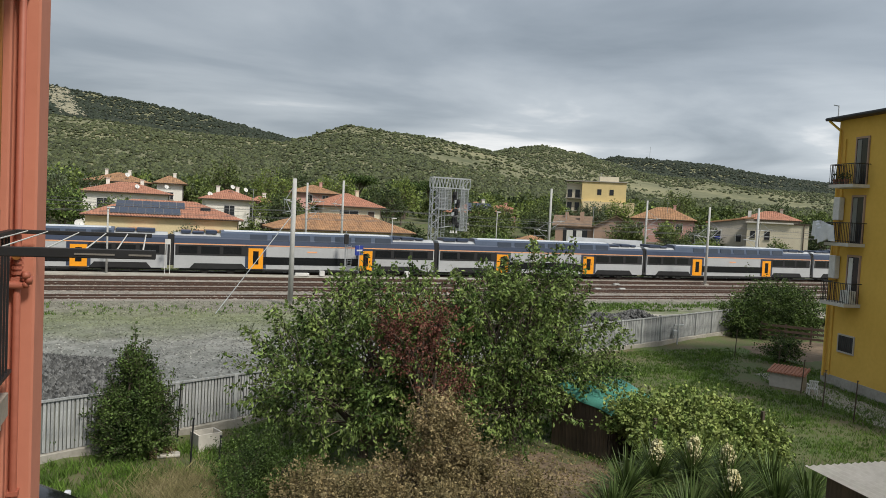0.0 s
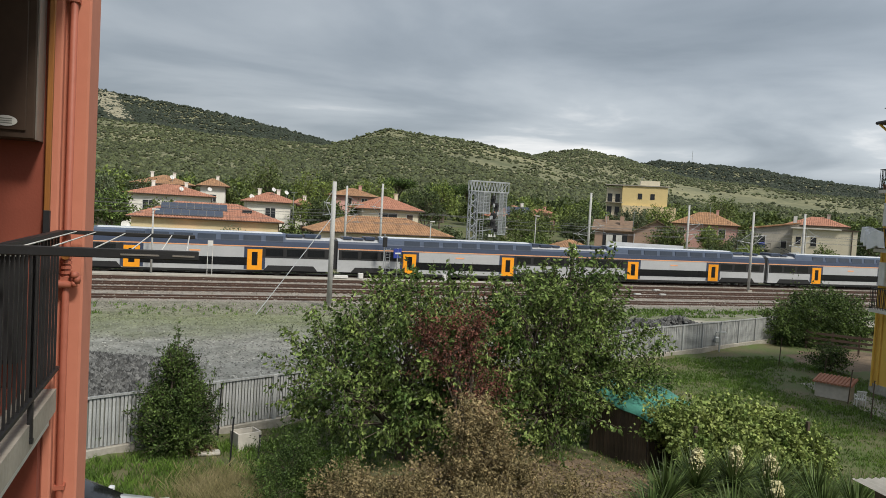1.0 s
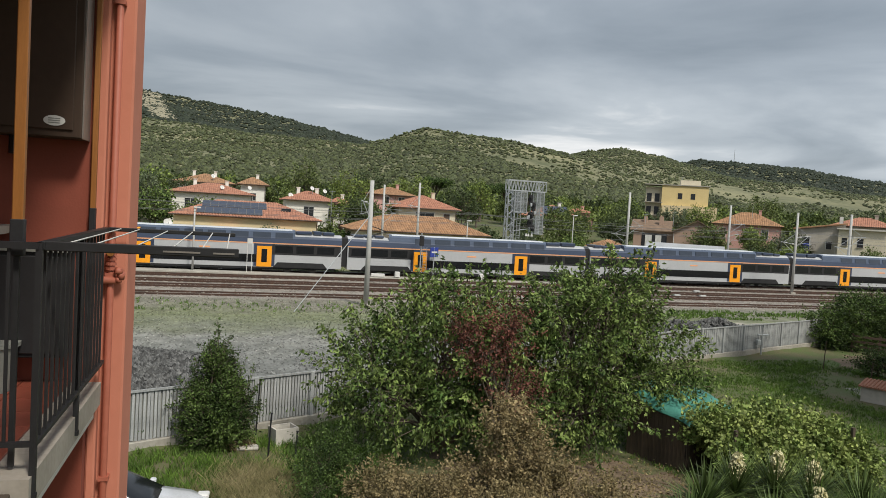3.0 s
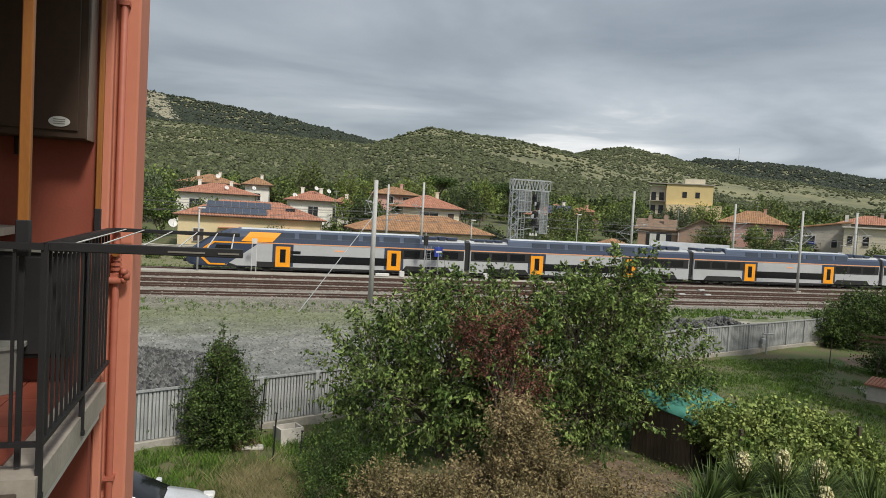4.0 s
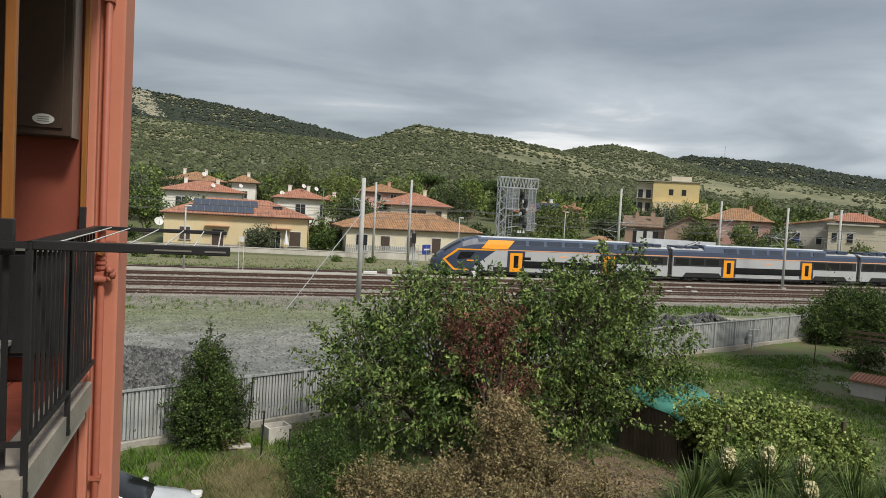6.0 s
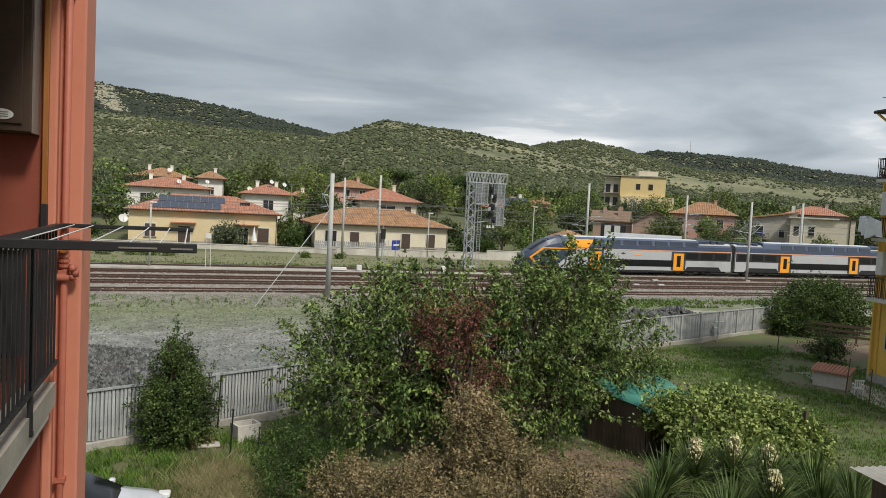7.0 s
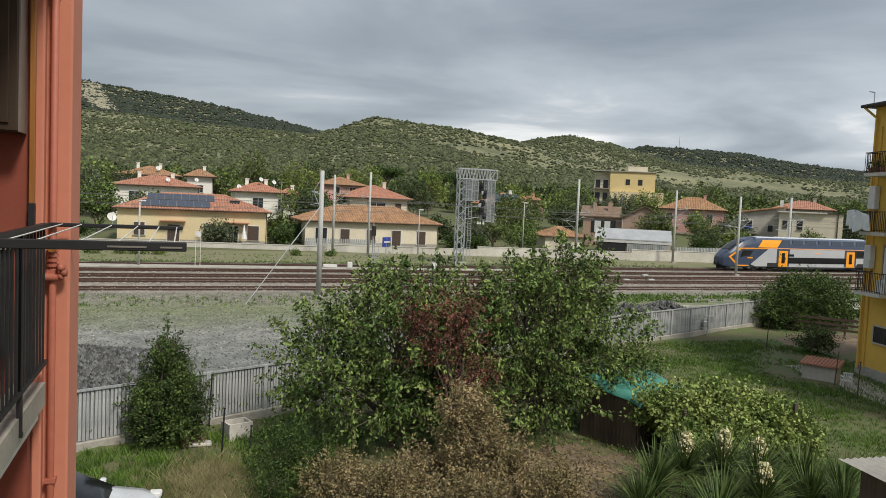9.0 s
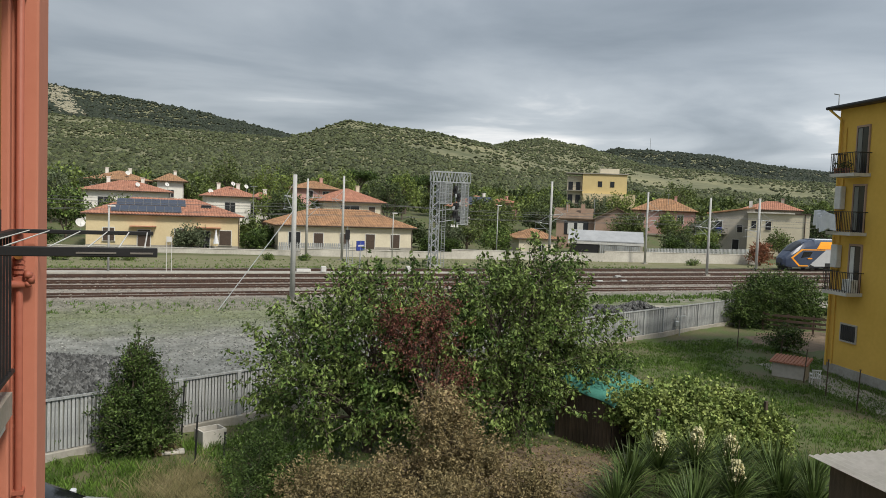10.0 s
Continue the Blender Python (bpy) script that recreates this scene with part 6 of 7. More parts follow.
            part("sill", B(x - 0.65, x + 0.65, -0.14, 0.0, z + 0.6, z + 0.7), "concrete", w)
    # washing on the second balcony
    rng = random.Random(3)
    for k in range(3):
        bm = bmesh.new()
        bmesh.ops.create_grid(bm, x_segments=10, y_segments=8, size=0.5)
        for v in bm.verts:
            v.co = Vector((v.co.x * 1.3, 0.10 * math.sin(v.co.x * 9 + k) * (0.6 - v.co.y), v.co.y * 1.1 - 0.3 * abs(v.co.x)))
        bmesh.ops.solidify(bm, geom=bm.faces[:], thickness=0.012)
        c = part("hanging_laundry", bm, "cloth", None, smooth=True)
        c.matrix_basis = T @ pose(0.35 + k * 0.4, -1.0 - 0.1 * k, 8.05 - 0.1 * k, 0, 8 - 8 * k, 15) @ Matrix.Diagonal((0.75, 0.75, 0.75, 1))
        tagged(c, "white laundry hung over the balcony railing", "laundry", "laundry")
    for k, x in enumerate((0.5, 0.9, 1.3)):
        pt = empty("flower_pot", T @ pose(x + 0.45, -0.7, 10.32))
        tagged(pt, "potted plant on the upper balcony", "plant pot", "balcony pots")
        bm = bmesh.new()
        bmesh.ops.create_cone(bm, cap_ends=True, segments=12, radius1=0.11, radius2=0.15, depth=0.28, matrix=Matrix.Translation((0, 0, 0.14)))
        part("pot", bm, "rooftile", pt)
        g = np.random.default_rng(k)
        p = g.normal(0, 0.12, (60, 3)) + np.array([0, 0, 0.45])
        v, f = leaf_mesh(p, p - np.array([0, 0, 0.3]), 0.12, g)
        raw("foliage", v, f, "leafdark", pt)


build_ochre()


# ---- garden fence of upright slats on a low wall ----
def build_fence():
    runs = ((-7.0, fence_y(-7.0), 24.5, fence_y(24.5)), (24.5, fence_y(24.5), 41.0, fence_y(41.0)))
    slat_me = post_me = None
    rnd = random.Random(11)
    for x0, y0, x1, y1 in runs:
        L = math.hypot(x1 - x0, y1 - y0)
        f = empty("garden_fence", pose(x0, y0, -0.62, 0, 0, math.degrees(math.atan2(y1 - y0, x1 - x0))))
        tagged(f, "grey weathered slat fence on a low concrete wall", "fence", "garden fences")
        part("base_wall", B(0, L, -0.12, 0.12, -0.4, 0.34, bev=0.02), "concrete", f, "low concrete base wall")
        part("top_rail", B(0, L, -0.07, -0.015, 1.86, 1.93), "slat", f)
        # added sheet, no part of the fence: its grey stands for the dark in the gaps
        part("backing", B(0, L, 0.03, 0.05, 0.36, 1.86), "dim", f, "grey sheet added behind the slats to darken the gaps")
        n = int(L / 2.15)
        for i in range(n + 1):
            m = pose(i * L / n, -0.04, 0)
            if post_me is None:
                ob = part("post", B(-0.07, 0.07, -0.06, 0.06, 0.3, 1.92, bev=0.01), "slat", f)
                post_me = ob.data
                ob.matrix_basis = m
            else:
                share("post", post_me, f, m)
        m = int(L / 0.116)
        for i in range(m):
            p = pose(i * L / m + 0.06, 0, rnd.uniform(-0.015, 0.015), 0, rnd.uniform(-0.6, 0.6), 0)
            if slat_me is None:
                ob = part("slat", B(-0.04, 0.04, -0.02, 0.018, 0.36, 1.86, bev=0.004), "slat", f)
                slat_me = ob.data
                ob.matrix_basis = p
            else:
                share("slat", slat_me, f, p)


def build_garden():
    gzz = lambda x, y: ground_z(x, y)
    # trees
    leafy_tree("fruit_tree", 6.5, 22.8, gzz(6.5, 22.8), "broad leafy green garden tree with drooping side shoots",
               [(0.2, 0, 3.5, 2.3, 1.9, 2.0), (-2.1, -0.2, 2.9, 1.5, 1.4, 1.4), (1.0, 0.2, 4.7, 1.6, 1.4, 1.2), (-0.7, -0.6, 1.6, 2.0, 1.4, 1.1), (-1.0, 0, 4.5, 1.0, 0.9, 0.9), (1.9, -0.3, 2.8, 1.7, 1.6, 1.7), (1.6, -0.6, 1.4, 1.7, 1.3, 1.0)],
               [(-3.6, 0.0, 3.1, -0.9, 0, 0.25), (-3.2, 0.1, 3.8, -0.7, 0, 0.55), (-2.6, 0.0, 4.2, -0.4, 0, 0.8), (-0.9, 0.1, 5.3, -0.1, 0, 0.8), (1.4, 0, 5.8, 0.1, 0, 0.6), (0.3, 0, 5.5, 0, 0, 0.7), (-2.9, -0.3, 1.9, -0.7, 0, -0.2)], 560, 3, 0.16)
    leafy_tree("fruit_tree", 12.0, 23.2, gzz(12, 23.2), "broad leafy green garden tree with tall upright shoots",
               [(0, 0, 3.6, 2.6, 2.1, 2.2), (2.2, 0.1, 2.7, 1.9, 1.7, 1.6), (0.6, 0, 5.3, 1.5, 1.3, 1.2), (-1.5, -0.3, 4.5, 1.7, 1.5, 1.4), (3.0, -0.4, 1.7, 1.5, 1.3, 1.0), (-0.5, -0.5, 1.6, 2.2, 1.6, 1.0), (-2.2, 0, 3.1, 1.6, 1.6, 1.8), (1.8, -0.2, 4.2, 1.3, 1.2, 1.2)],
               [(1.9, 0, 6.4, 0.15, 0, 1.0), (1.5, 0.1, 6.0, 0.0, 0, 0.9), (0.5, 0, 6.5, 0.05, 0, 0.6), (2.6, 0, 5.1, 0.35, 0, 0.8), (-0.3, 0, 6.2, -0.1, 0, 0.6), (3.5, 0, 3.9, 0.6, 0, 0.5), (4.1, -0.2, 2.6, 0.7, 0, 0.0), (-2.2, 0, 5.6, -0.2, 0, 0.6), (-1.2, 0, 6.0, -0.1, 0, 0.5), (3.9, -0.5, 1.5, 0.5, 0, -0.3)], 640, 5, 0.18)
    plant("plum_tree", 7.9, 21.0, gzz(7.9, 21), "wilting tree with dark red-brown leaves", "tree",
          [(-0.5, 0, 3.9, 1.2, 0.7, 1.2), (0.6, 0, 2.7, 0.9, 0.6, 1.2), (-1.2, 0.2, 4.5, 0.7, 0.5, 0.8), (0.3, 0, 4.7, 0.9, 0.5, 0.8)], "leafred", 230, 22, 0.10, 7, 0.08, 0.6)
    plant("dry_bush", 7.5, 18.4, gzz(7.5, 18.4), "dry brownish bush in front of the trees", "bush",
          [(0, 0, 1.7, 1.2, 1.0, 1.3), (-0.3, 0, 2.6, 0.8, 0.7, 0.7), (0.8, 0, 1.0, 1.3, 1.0, 0.9), (-0.9, 0, 0.9, 1.2, 0.9, 0.8)], "leafbrown", 620, 24, 0.10, 9, 0.06, 0.45, fork=0.15)
    for k, (x, y, rx, h) in enumerate(((4.7, 17.6, 1.5, 0.95), (9.2, 17.0, 1.3, 0.8), (6.6, 16.6, 1.5, 0.9), (3.9, 18.6, 1.0, 0.8))):
        plant("dry_bush", x, y, gzz(x, y), "low dry brownish shrub", "bush", [(0, 0, h * 0.7, rx, 1.0, h), (0.4, 0, h, rx * 0.5, 0.7, h * 0.6)], "leafbrown", 300, 24, 0.09, 12 + k, 0.05, 0.35, fork=0.15, group="low dry shrubs")
    leafy_tree("laurel_shrub", -0.5, 24.3, gzz(-0.5, 24.3), "tall dense dark green upright shrub by the fence",
               [(0.15, 0, 0.75, 0.98, 0.9, 0.7), (0.15, 0, 1.4, 0.8, 0.75, 0.8), (0.13, 0, 2.0, 0.58, 0.55, 0.7), (0.1, 0, 2.6, 0.3, 0.3, 0.5)],
               [(0.15, 0, 3.3, 0.02, 0, 0.6), (0.1, 0, 2.9, 0.0, 0, 0.75), (0.3, 0, 2.8, 0.08, 0, 0.65), (-0.15, 0, 2.6, -0.12, 0, 0.65), (0.95, 0, 1.9, 0.2, 0, 0.7), (1.15, 0, 1.5, 0.3, 0, 0.6), (-0.5, 0, 2.1, -0.15, 0, 0.7), (-0.75, 0, 1.6, -0.25, 0, 0.6), (0.6, 0, 2.3, 0.15, 0, 0.7), (0.8, 0.2, 2.3, 0.12, 0, 0.5), (-0.95, 0, 1.1, -0.35, 0, 0.4), (1.3, 0, 1.0, 0.35, 0, 0.4)],
               820, 31, 0.09, leaf="leafdark", per=44, size=0.10, shoot=0.5, spread=0.09, rise=1.5, cat="shrub", droop=0.0, hollow=-0.35)
    plant("green_bush", 2.7, 20.4, gzz(2.7, 20.4), "feathery green bush in the garden", "bush", [(0, 0, 0.85, 1.05, 0.9, 1.0), (0.7, -0.3, 0.6, 0.9, 0.8, 0.7), (-0.4, -1.0, 0.4, 0.9, 0.8, 0.6)], "leafdark", 520, 26, 0.07, 33, 0.05, 0.5, up=1.0, fork=0.2)
    plant("shade_tree", 42.6, 42.2, gzz(42, 41) - 0.35, "dense dark green tree beside the ochre building", "tree",
          [(0, 0, 2.7, 2.9, 2.4, 2.1), (-2.9, 0, 1.9, 1.8, 1.5, 1.5), (2.6, 0, 2.4, 2.4, 1.8, 1.9), (0.5, -0.6, 1.3, 3.2, 1.6, 1.2), (-2.0, -0.6, 1.2, 2.2, 1.5, 1.0), (2.6, -0.4, 1.3, 2.2, 1.5, 1.1)], "leafdark", 1400, 24, 0.17, 35, 0.2, 0.7)
    plant("dark_bush", 35.6, 33.9, gzz(35.6, 34), "dark green bush near the coop", "bush", [(0, 0, 0.8, 1.5, 1.0, 0.8)], "leafdark", 150, 22, 0.13, 36, 0.06, 0.5, fork=0.2)
    # vine over a pergola
    v = plant("vine_arbour", 17.2, 20.0, gzz(17, 20), "mound of broad-leaved grape vine over an arbour", "vine",
              [(-1.8, 0.4, 1.45, 1.3, 1.6, 0.8), (0, 0.2, 1.65, 1.8, 1.7, 0.7), (1.7, 0, 1.2, 1.45, 1.6, 0.95), (-0.7, -0.8, 0.9, 2.1, 1.3, 0.9), (2.1, -0.6, 0.7, 1.1, 1.3, 0.8), (-1.2, -0.2, 1.9, 0.6, 0.6, 0.3)], "leafvine", 1500, 26, 0.125, 41, 0.07, 0.45, up=0.3, wide=0.85, droop=0.5)
    for dx, dy in ((-2.2, -0.8), (2.2, -0.8), (-2.2, 1.2), (2.2, 1.2)):
        part("arbour_post", B(dx - 0.05, dx + 0.05, dy - 0.05, dy + 0.05, -0.1, 1.9), "oldwood", v)
    # yucca clumps with flower spikes
    rng = np.random.default_rng(50)
    for k, (x, y, h, spikes) in enumerate(((13.25, 16.8, 1.25, 1), (14.35, 16.6, 1.35, 1), (15.3, 16.3, 1.1, 1), (12.1, 16.5, 0.95, 0), (16.5, 15.9, 0.9, 0), (14.5, 15.2, 0.8, 1), (13.3, 15.3, 0.6, 0), (15.9, 15.0, 0.7, 0), (11.2, 15.8, 0.5, 0), (17.2, 15.2, 0.8, 0), (16.4, 14.4, 0.6, 0), (12.6, 14.6, 0.5, 0))):
        yk = empty("yucca", pose(x, y, gzz(x, y)))
        tagged(yk, "spiky dark green yucca" + (" with cream flower spike" if spikes else ""), "yucca", "yuccas")
        part("stem", tube(bmesh.new(), (0, 0, -0.1), (0, 0, h * 0.75), 0.12, 0.09), "trunk", yk)
        n = 260
        a = rng.uniform(0, 6.28, n)
        el = rng.uniform(-0.3, 1.45, n)
        L = rng.uniform(0.85, 1.6, n)
        d = np.stack([np.cos(a) * np.cos(el), np.sin(a) * np.cos(el), np.sin(el)], 1)
        s = np.stack([-np.sin(a), np.cos(a), np.zeros(n)], 1)
        b0 = np.array([0, 0, h * 0.75]) + d * 0.05
        drop = np.array([0, 0, -0.12])
        V = np.stack([b0 - s * 0.014, b0 + s * 0.014, b0 + d * L[:, None] * 0.5 + s * 0.021, b0 + d * L[:, None] * 0.5 - s * 0.021, b0 + d * L[:, None] + drop], 1).reshape(-1, 3)
        f = np.arange(n)[:, None] * 5
        F = [tuple(q) for q in np.concatenate([f + np.array([[0, 1, 2]]), f + np.array([[0, 2, 3]]), f + np.array([[3, 2, 4]])], 0)]
        raw("leaf_rosette", V, F, "yucca", yk)
        if spikes:
            part("flower_stalk", tube(bmesh.new(), (0, 0, h * 0.7), (0.03, 0, h + 1.2), 0.02, 0.01, n=6), "blade", yk)
            m = 420
            q = rng.uniform(0, 1, m)
            r = 0.17 * np.sin(np.pi * (0.15 + 0.8 * q)) * rng.uniform(0.4, 1, m)
            a = rng.uniform(0, 6.28, m)
            P = np.stack([r * np.cos(a), r * np.sin(a), h * 0.8 + 0.4 + q * 0.7], 1)
            v2, f2 = leaf_mesh(P, np.stack([np.cos(a), np.sin(a), -0.4 * np.ones(m)], 1), 0.10, rng, 0.5, 0.8)
            raw("blossom", v2, f2, "flower", yk, "cream bell flowers")
    # tarpaulin hut
    hut = empty("garden_hut", pose(15.2, 22.4, gzz(14.7, 22.4) + 0.35, 0, 0, 25))
    tagged(hut, "wooden plank hut covered with a green tarpaulin", "hut")
    bm = bmesh.new()
    bmesh.ops.create_grid(bm, x_segments=16, y_segments=12, size=0.5)
    for q in bm.verts:
        x, y = q.co.x, q.co.y
        q.co = Vector((x * 3.1, y * 2.5, 1.75 + y * 0.55 + 0.05 * math.sin(x * 17) * math.cos(y * 9) - (0.25 if abs(x) > 0.49 or y < -0.49 else 0)))
    bmesh.ops.solidify(bm, geom=bm.faces[:], thickness=0.02)
    part("tarpaulin", bm, "tarp", hut, "creased green tarpaulin", smooth=True)
    me = None
    for k in range(19):
        m = pose(-1.42 + k * 0.15, -1.15, 0)
        if me is None:
            ob = part("plank", B(0, 0.14, -0.015, 0.015, -0.5, 1.42), "oldwood", hut)
            me = ob.data
            ob.matrix_basis = m
        else:
            share("plank", me, hut, m)
    for k in range(15):
        share("plank", me, hut, pose(-1.43, -1.1 + k * 0.15, 0, 0, 0, 90))
    part("floor_frame", B(-1.4, 1.4, -1.1, 1.1, -0.25, 0.05), "oldwood", hut)
    # coop with red tiled roof
    c = empty("chicken_coop", pose(30.5, 28.7, gzz(31, 28), 0, 0, -60) @ Matrix.Diagonal((0.82, 0.8, 0.82, 1)))
    tagged(c, "small plastered coop with red tiled roof", "coop")
    part("wall", B(-0.95, 0.95, -0.6, 0.6, -0.2, 0.95), "greyplaster", c)
    bm = prism(bmesh.new(), [(-0.75, 0.9), (0.75, 1.15), (0.75, 1.2), (-0.75, 0.95)], -1.1, 1.1)
    bmesh.ops.transform(bm, verts=bm.verts, matrix=pose(0, 0, 0, 0, 0, 90))
    part("roof", bm, "rooftile", c)
    me = None
    for k in range(11):
        m = pose(-1.0 + k * 0.2, 0, 0)
        if me is None:
            bm = tube(bmesh.new(), (0, -0.78, 0.93), (0, 0.77, 1.19), 0.07, n=8)
            ob = part("roof_tile", bm, "rooftile", c)
            me = ob.data
            ob.matrix_basis = m
        else:
            share("roof_tile", me, c, m)
    # plastic chair
    ch = empty("garden_chair", pose(30.3, 27.0, gzz(30.2, 26.9), 0, 0, 150) @ Matrix.Diagonal((0.85, 0.85, 0.85, 1)))
    tagged(ch, "white plastic garden chair beside the wire fence", "chair")
    part("seat", B(-0.24, 0.24, -0.24, 0.24, 0.40, 0.44, bev=0.01), "plastic", ch)
    for k in range(5):
        part("back_slat", B(-0.22 + k * 0.1, -0.17 + k * 0.1, 0.21, 0.24, 0.44, 0.88), "plastic", ch)
    part("back_top", B(-0.26, 0.26, 0.2, 0.25, 0.84, 0.92, bev=0.01), "plastic", ch)
    for a in (-0.22, 0.22):
        part("armrest", B(a - 0.03, a + 0.03, -0.24, 0.24, 0.62, 0.65), "plastic", ch)
        for b2 in (-0.2, 0.2):
            part("leg", B(a - 0.025, a + 0.025, b2 - 0.025, b2 + 0.025, 0, 0.62), "plastic", ch)
    # concrete tub
    p = empty("garden_tub", pose(1.8, 24.55, gzz(1.85, 24.5), 0, 0, 22))
    tagged(p, "pale concrete wash tub standing by the fence", "tub")
    bm = B(-0.4, 0.4, -0.3, -0.25, 0, 0.55)
    box(bm, -0.4, 0.4, 0.25, 0.3, 0, 0.55)
    box(bm, -0.4, -0.35, -0.25, 0.25, 0, 0.55)
    box(bm, 0.35, 0.4, -0.25, 0.25, 0, 0.55)
    box(bm, -0.35, 0.35, -0.25, 0.25, 0, 0.3)
    part("basin", bm, "pale_wall", p)
    tagged(part("paving_stone", B(0.3, 1.0, 23.85, 24.2, gzz(0.6, 24) - 0.02, gzz(0.6, 24) + 0.1, bev=0.04), "pale_wall"), "flat pale stone lying in the grass", "stone")
    plant("clippings_heap", 0.32, 24.14, gzz(0.32, 24.14), "low heap of dry brown clippings beside the shrub", "heap", [(0, 0, 0.14, 0.55, 0.45, 0.2), (-0.25, 0.1, 0.2, 0.3, 0.3, 0.2)], "leafbrown", 130, 22, 0.07, 71, shoot=0.2, up=0.1, trunk=False)
    # iron stakes and wire fence
    for x, y, h in ((1.25, 22.85, 1.5), (1.95, 21.7, 1.3), (0.95, 25.3, 1.9), (29.0, 25.2, 1.7), (30.0, 27.4, 1.7), (28.2, 22.9, 1.8), (31.5, 30.4, 1.6), (33.4, 35.6, 1.7), (9.4, 17.2, 1.2)):
        s = tube(bmesh.new(), (0, 0, -0.2), (0, 0, h), 0.03, 0.025, n=7)
        box(s, -0.035, 0.035, -0.035, 0.035, h - 0.03, h)
        ob = part("fence_stake", s, "black" if x < 20 else "oldwood")
        ob.matrix_basis = pose(x, y, gzz(x, y), random.Random(int(x * 9)).uniform(-3, 3), 2, 0)
        tagged(ob, "dark iron stake standing in the grass", "stake", "stakes")
    # valve stand at the fence
    vs = empty("water_tap_stand", pose(32.3, fence_y(32.3) - 0.35, -0.6))
    tagged(vs, "grey pipe stand with taps against the fence", "tap stand")
    part("pipe", tube(bmesh.new(), (0, 0, 0), (0, 0, 1.75), 0.05), "galv", vs)
    part("crossbar", tubes([(-0.3, 0, 1.25), (0.45, 0, 1.25)], 0.05), "galv", vs)
    part("tap", B(-0.4, -0.1, -0.1, 0.1, 0.6, 0.95, bev=0.03), "galv", vs)
    # brown rail fence beyond the bush
    wf = empty("rail_fence", pose(40.6, 40.9, -0.6, 0, 0, -50))
    tagged(wf, "dark brown wooden rail fence", "fence")
    for k in range(6):
        part("post", B(k * 1.6 - 0.06, k * 1.6 + 0.06, -0.06, 0.06, -0.1, 1.25), "shutter", wf)
    for z in (0.3, 0.65, 1.0):
        part("board", B(-0.1, 8.1, -0.09, -0.06, z, z + 0.16), "shutter", wf)
    # shed with pale sheet roof, close below
    sh = empty("lean_to", pose(12.8, 11.45, 0, 0, 0, -5))
    tagged(sh, "lean-to with a pale corrugated sheet roof", "lean-to")
    bm = bmesh.new()
    rows = []
    for i in range(97):
        x = i * 0.045
        z = 2.40 + 0.018 * math.sin(i * math.pi / 2)
        rows.append([bm.verts.new((x, 0.0, z)), bm.verts.new((x, -4.2, z - 0.12))])
    for a, b in zip(rows, rows[1:]):
        bm.faces.new((a[0], a[1], b[1], b[0]))
    bmesh.ops.solidify(bm, geom=bm.faces[:], thickness=0.012)
    bmesh.ops.transform(bm, verts=bm.verts, matrix=pose(0, 0, 0, 0, 0, 0))
    part("roof", bm, "whitesheet", sh, "pale corrugated sheet")
    part("wall", B(0.35, 4.2, -3.9, -0.25, -1.2, 2.3), "oldwood", sh)
    # parked car
    car = empty("parked_car", pose(-2.4, 18.2, -0.72, 0, 0, 176))
    tagged(car, "white parked car with dark roof below the balcony", "car")

    def car_ring(x, zb, zt, hw, n=7):
        side = [(-hw * 0.96, zb), (-hw, zb + (zt - zb) * 0.45), (-hw * 0.97, zb + (zt - zb) * 0.8), (-hw * 0.86, zt - 0.02), (-hw * 0.5, zt + 0.03)]
        return [(x, y, z) for y, z in side] + [(x, -y, z) for y, z in side[::-1]]
    part("body", loft([car_ring(x, 0.3, z, w) for x, z, w in ((-2.05, 0.62, 0.62), (-1.95, 0.74, 0.74), (-1.6, 0.86, 0.82), (-0.9, 0.96, 0.85), (0.2, 0.98, 0.86), (1.5, 1.0, 0.85), (1.95, 0.96, 0.8), (2.1, 0.8, 0.7))]), "carpaint", car, smooth=True)
    part("cabin", loft([car_ring(x, 0.9, z, w) for x, z, w in ((-1.0, 0.93, 0.72), (-0.55, 1.2, 0.71), (-0.15, 1.40, 0.68), (0.6, 1.45, 0.67), (1.2, 1.38, 0.66), (1.85, 0.98, 0.66))]), "blackglass", car, "dark glazed cabin", smooth=True)
    part("roof", loft([car_ring(x, z - 0.05, z, w) for x, z, w in ((-0.12, 1.425, 0.6), (0.6, 1.475, 0.6), (1.15, 1.42, 0.58))]), "under", car, "dark roof", smooth=True)
    for s in (-1, 1):
        part("roof_rail", tubes([(-0.1, s * 0.6, 1.43), (0.5, s * 0.62, 1.48), (1.15, s * 0.6, 1.43)], 0.02), "carpaint", car)
        part("mirror", B(-0.75, -0.6, s * 0.86 - 0.08, s * 0.86 + 0.08, 0.95, 1.08, bev=0.03), "carpaint", car)
        part("headlamp", B(-2.03, -1.75, s * 0.6 - 0.14, s * 0.6 + 0.14, 0.68, 0.8, bev=0.03), "frame", car, "clear headlamp")
    for x in (-1.3, 1.35):
        for s in (-1, 1):
            wh = part("wheel", tube(bmesh.new(), (x, s * 0.68, 0.31), (x, s * 0.85, 0.31), 0.31, n=20), "rubber", car)
            part("rim", tube(bmesh.new(), (x, s * 0.85, 0.31), (x, s * 0.865, 0.31), 0.19, n=14), "alu", wh)
    # stone heaps
    rng = np.random.default_rng(77)
    for cx, cy, rx, ry, hh, n in ((-7.0, 32.6, 7.5, 4.6, 0.9, 9000), (31.5, 44.2, 5.0, 1.5, 0.75, 1200)):
        u = rng.uniform(-1, 1, (n, 2))
        u = u[np.hypot(u[:, 0], u[:, 1]) < 1]
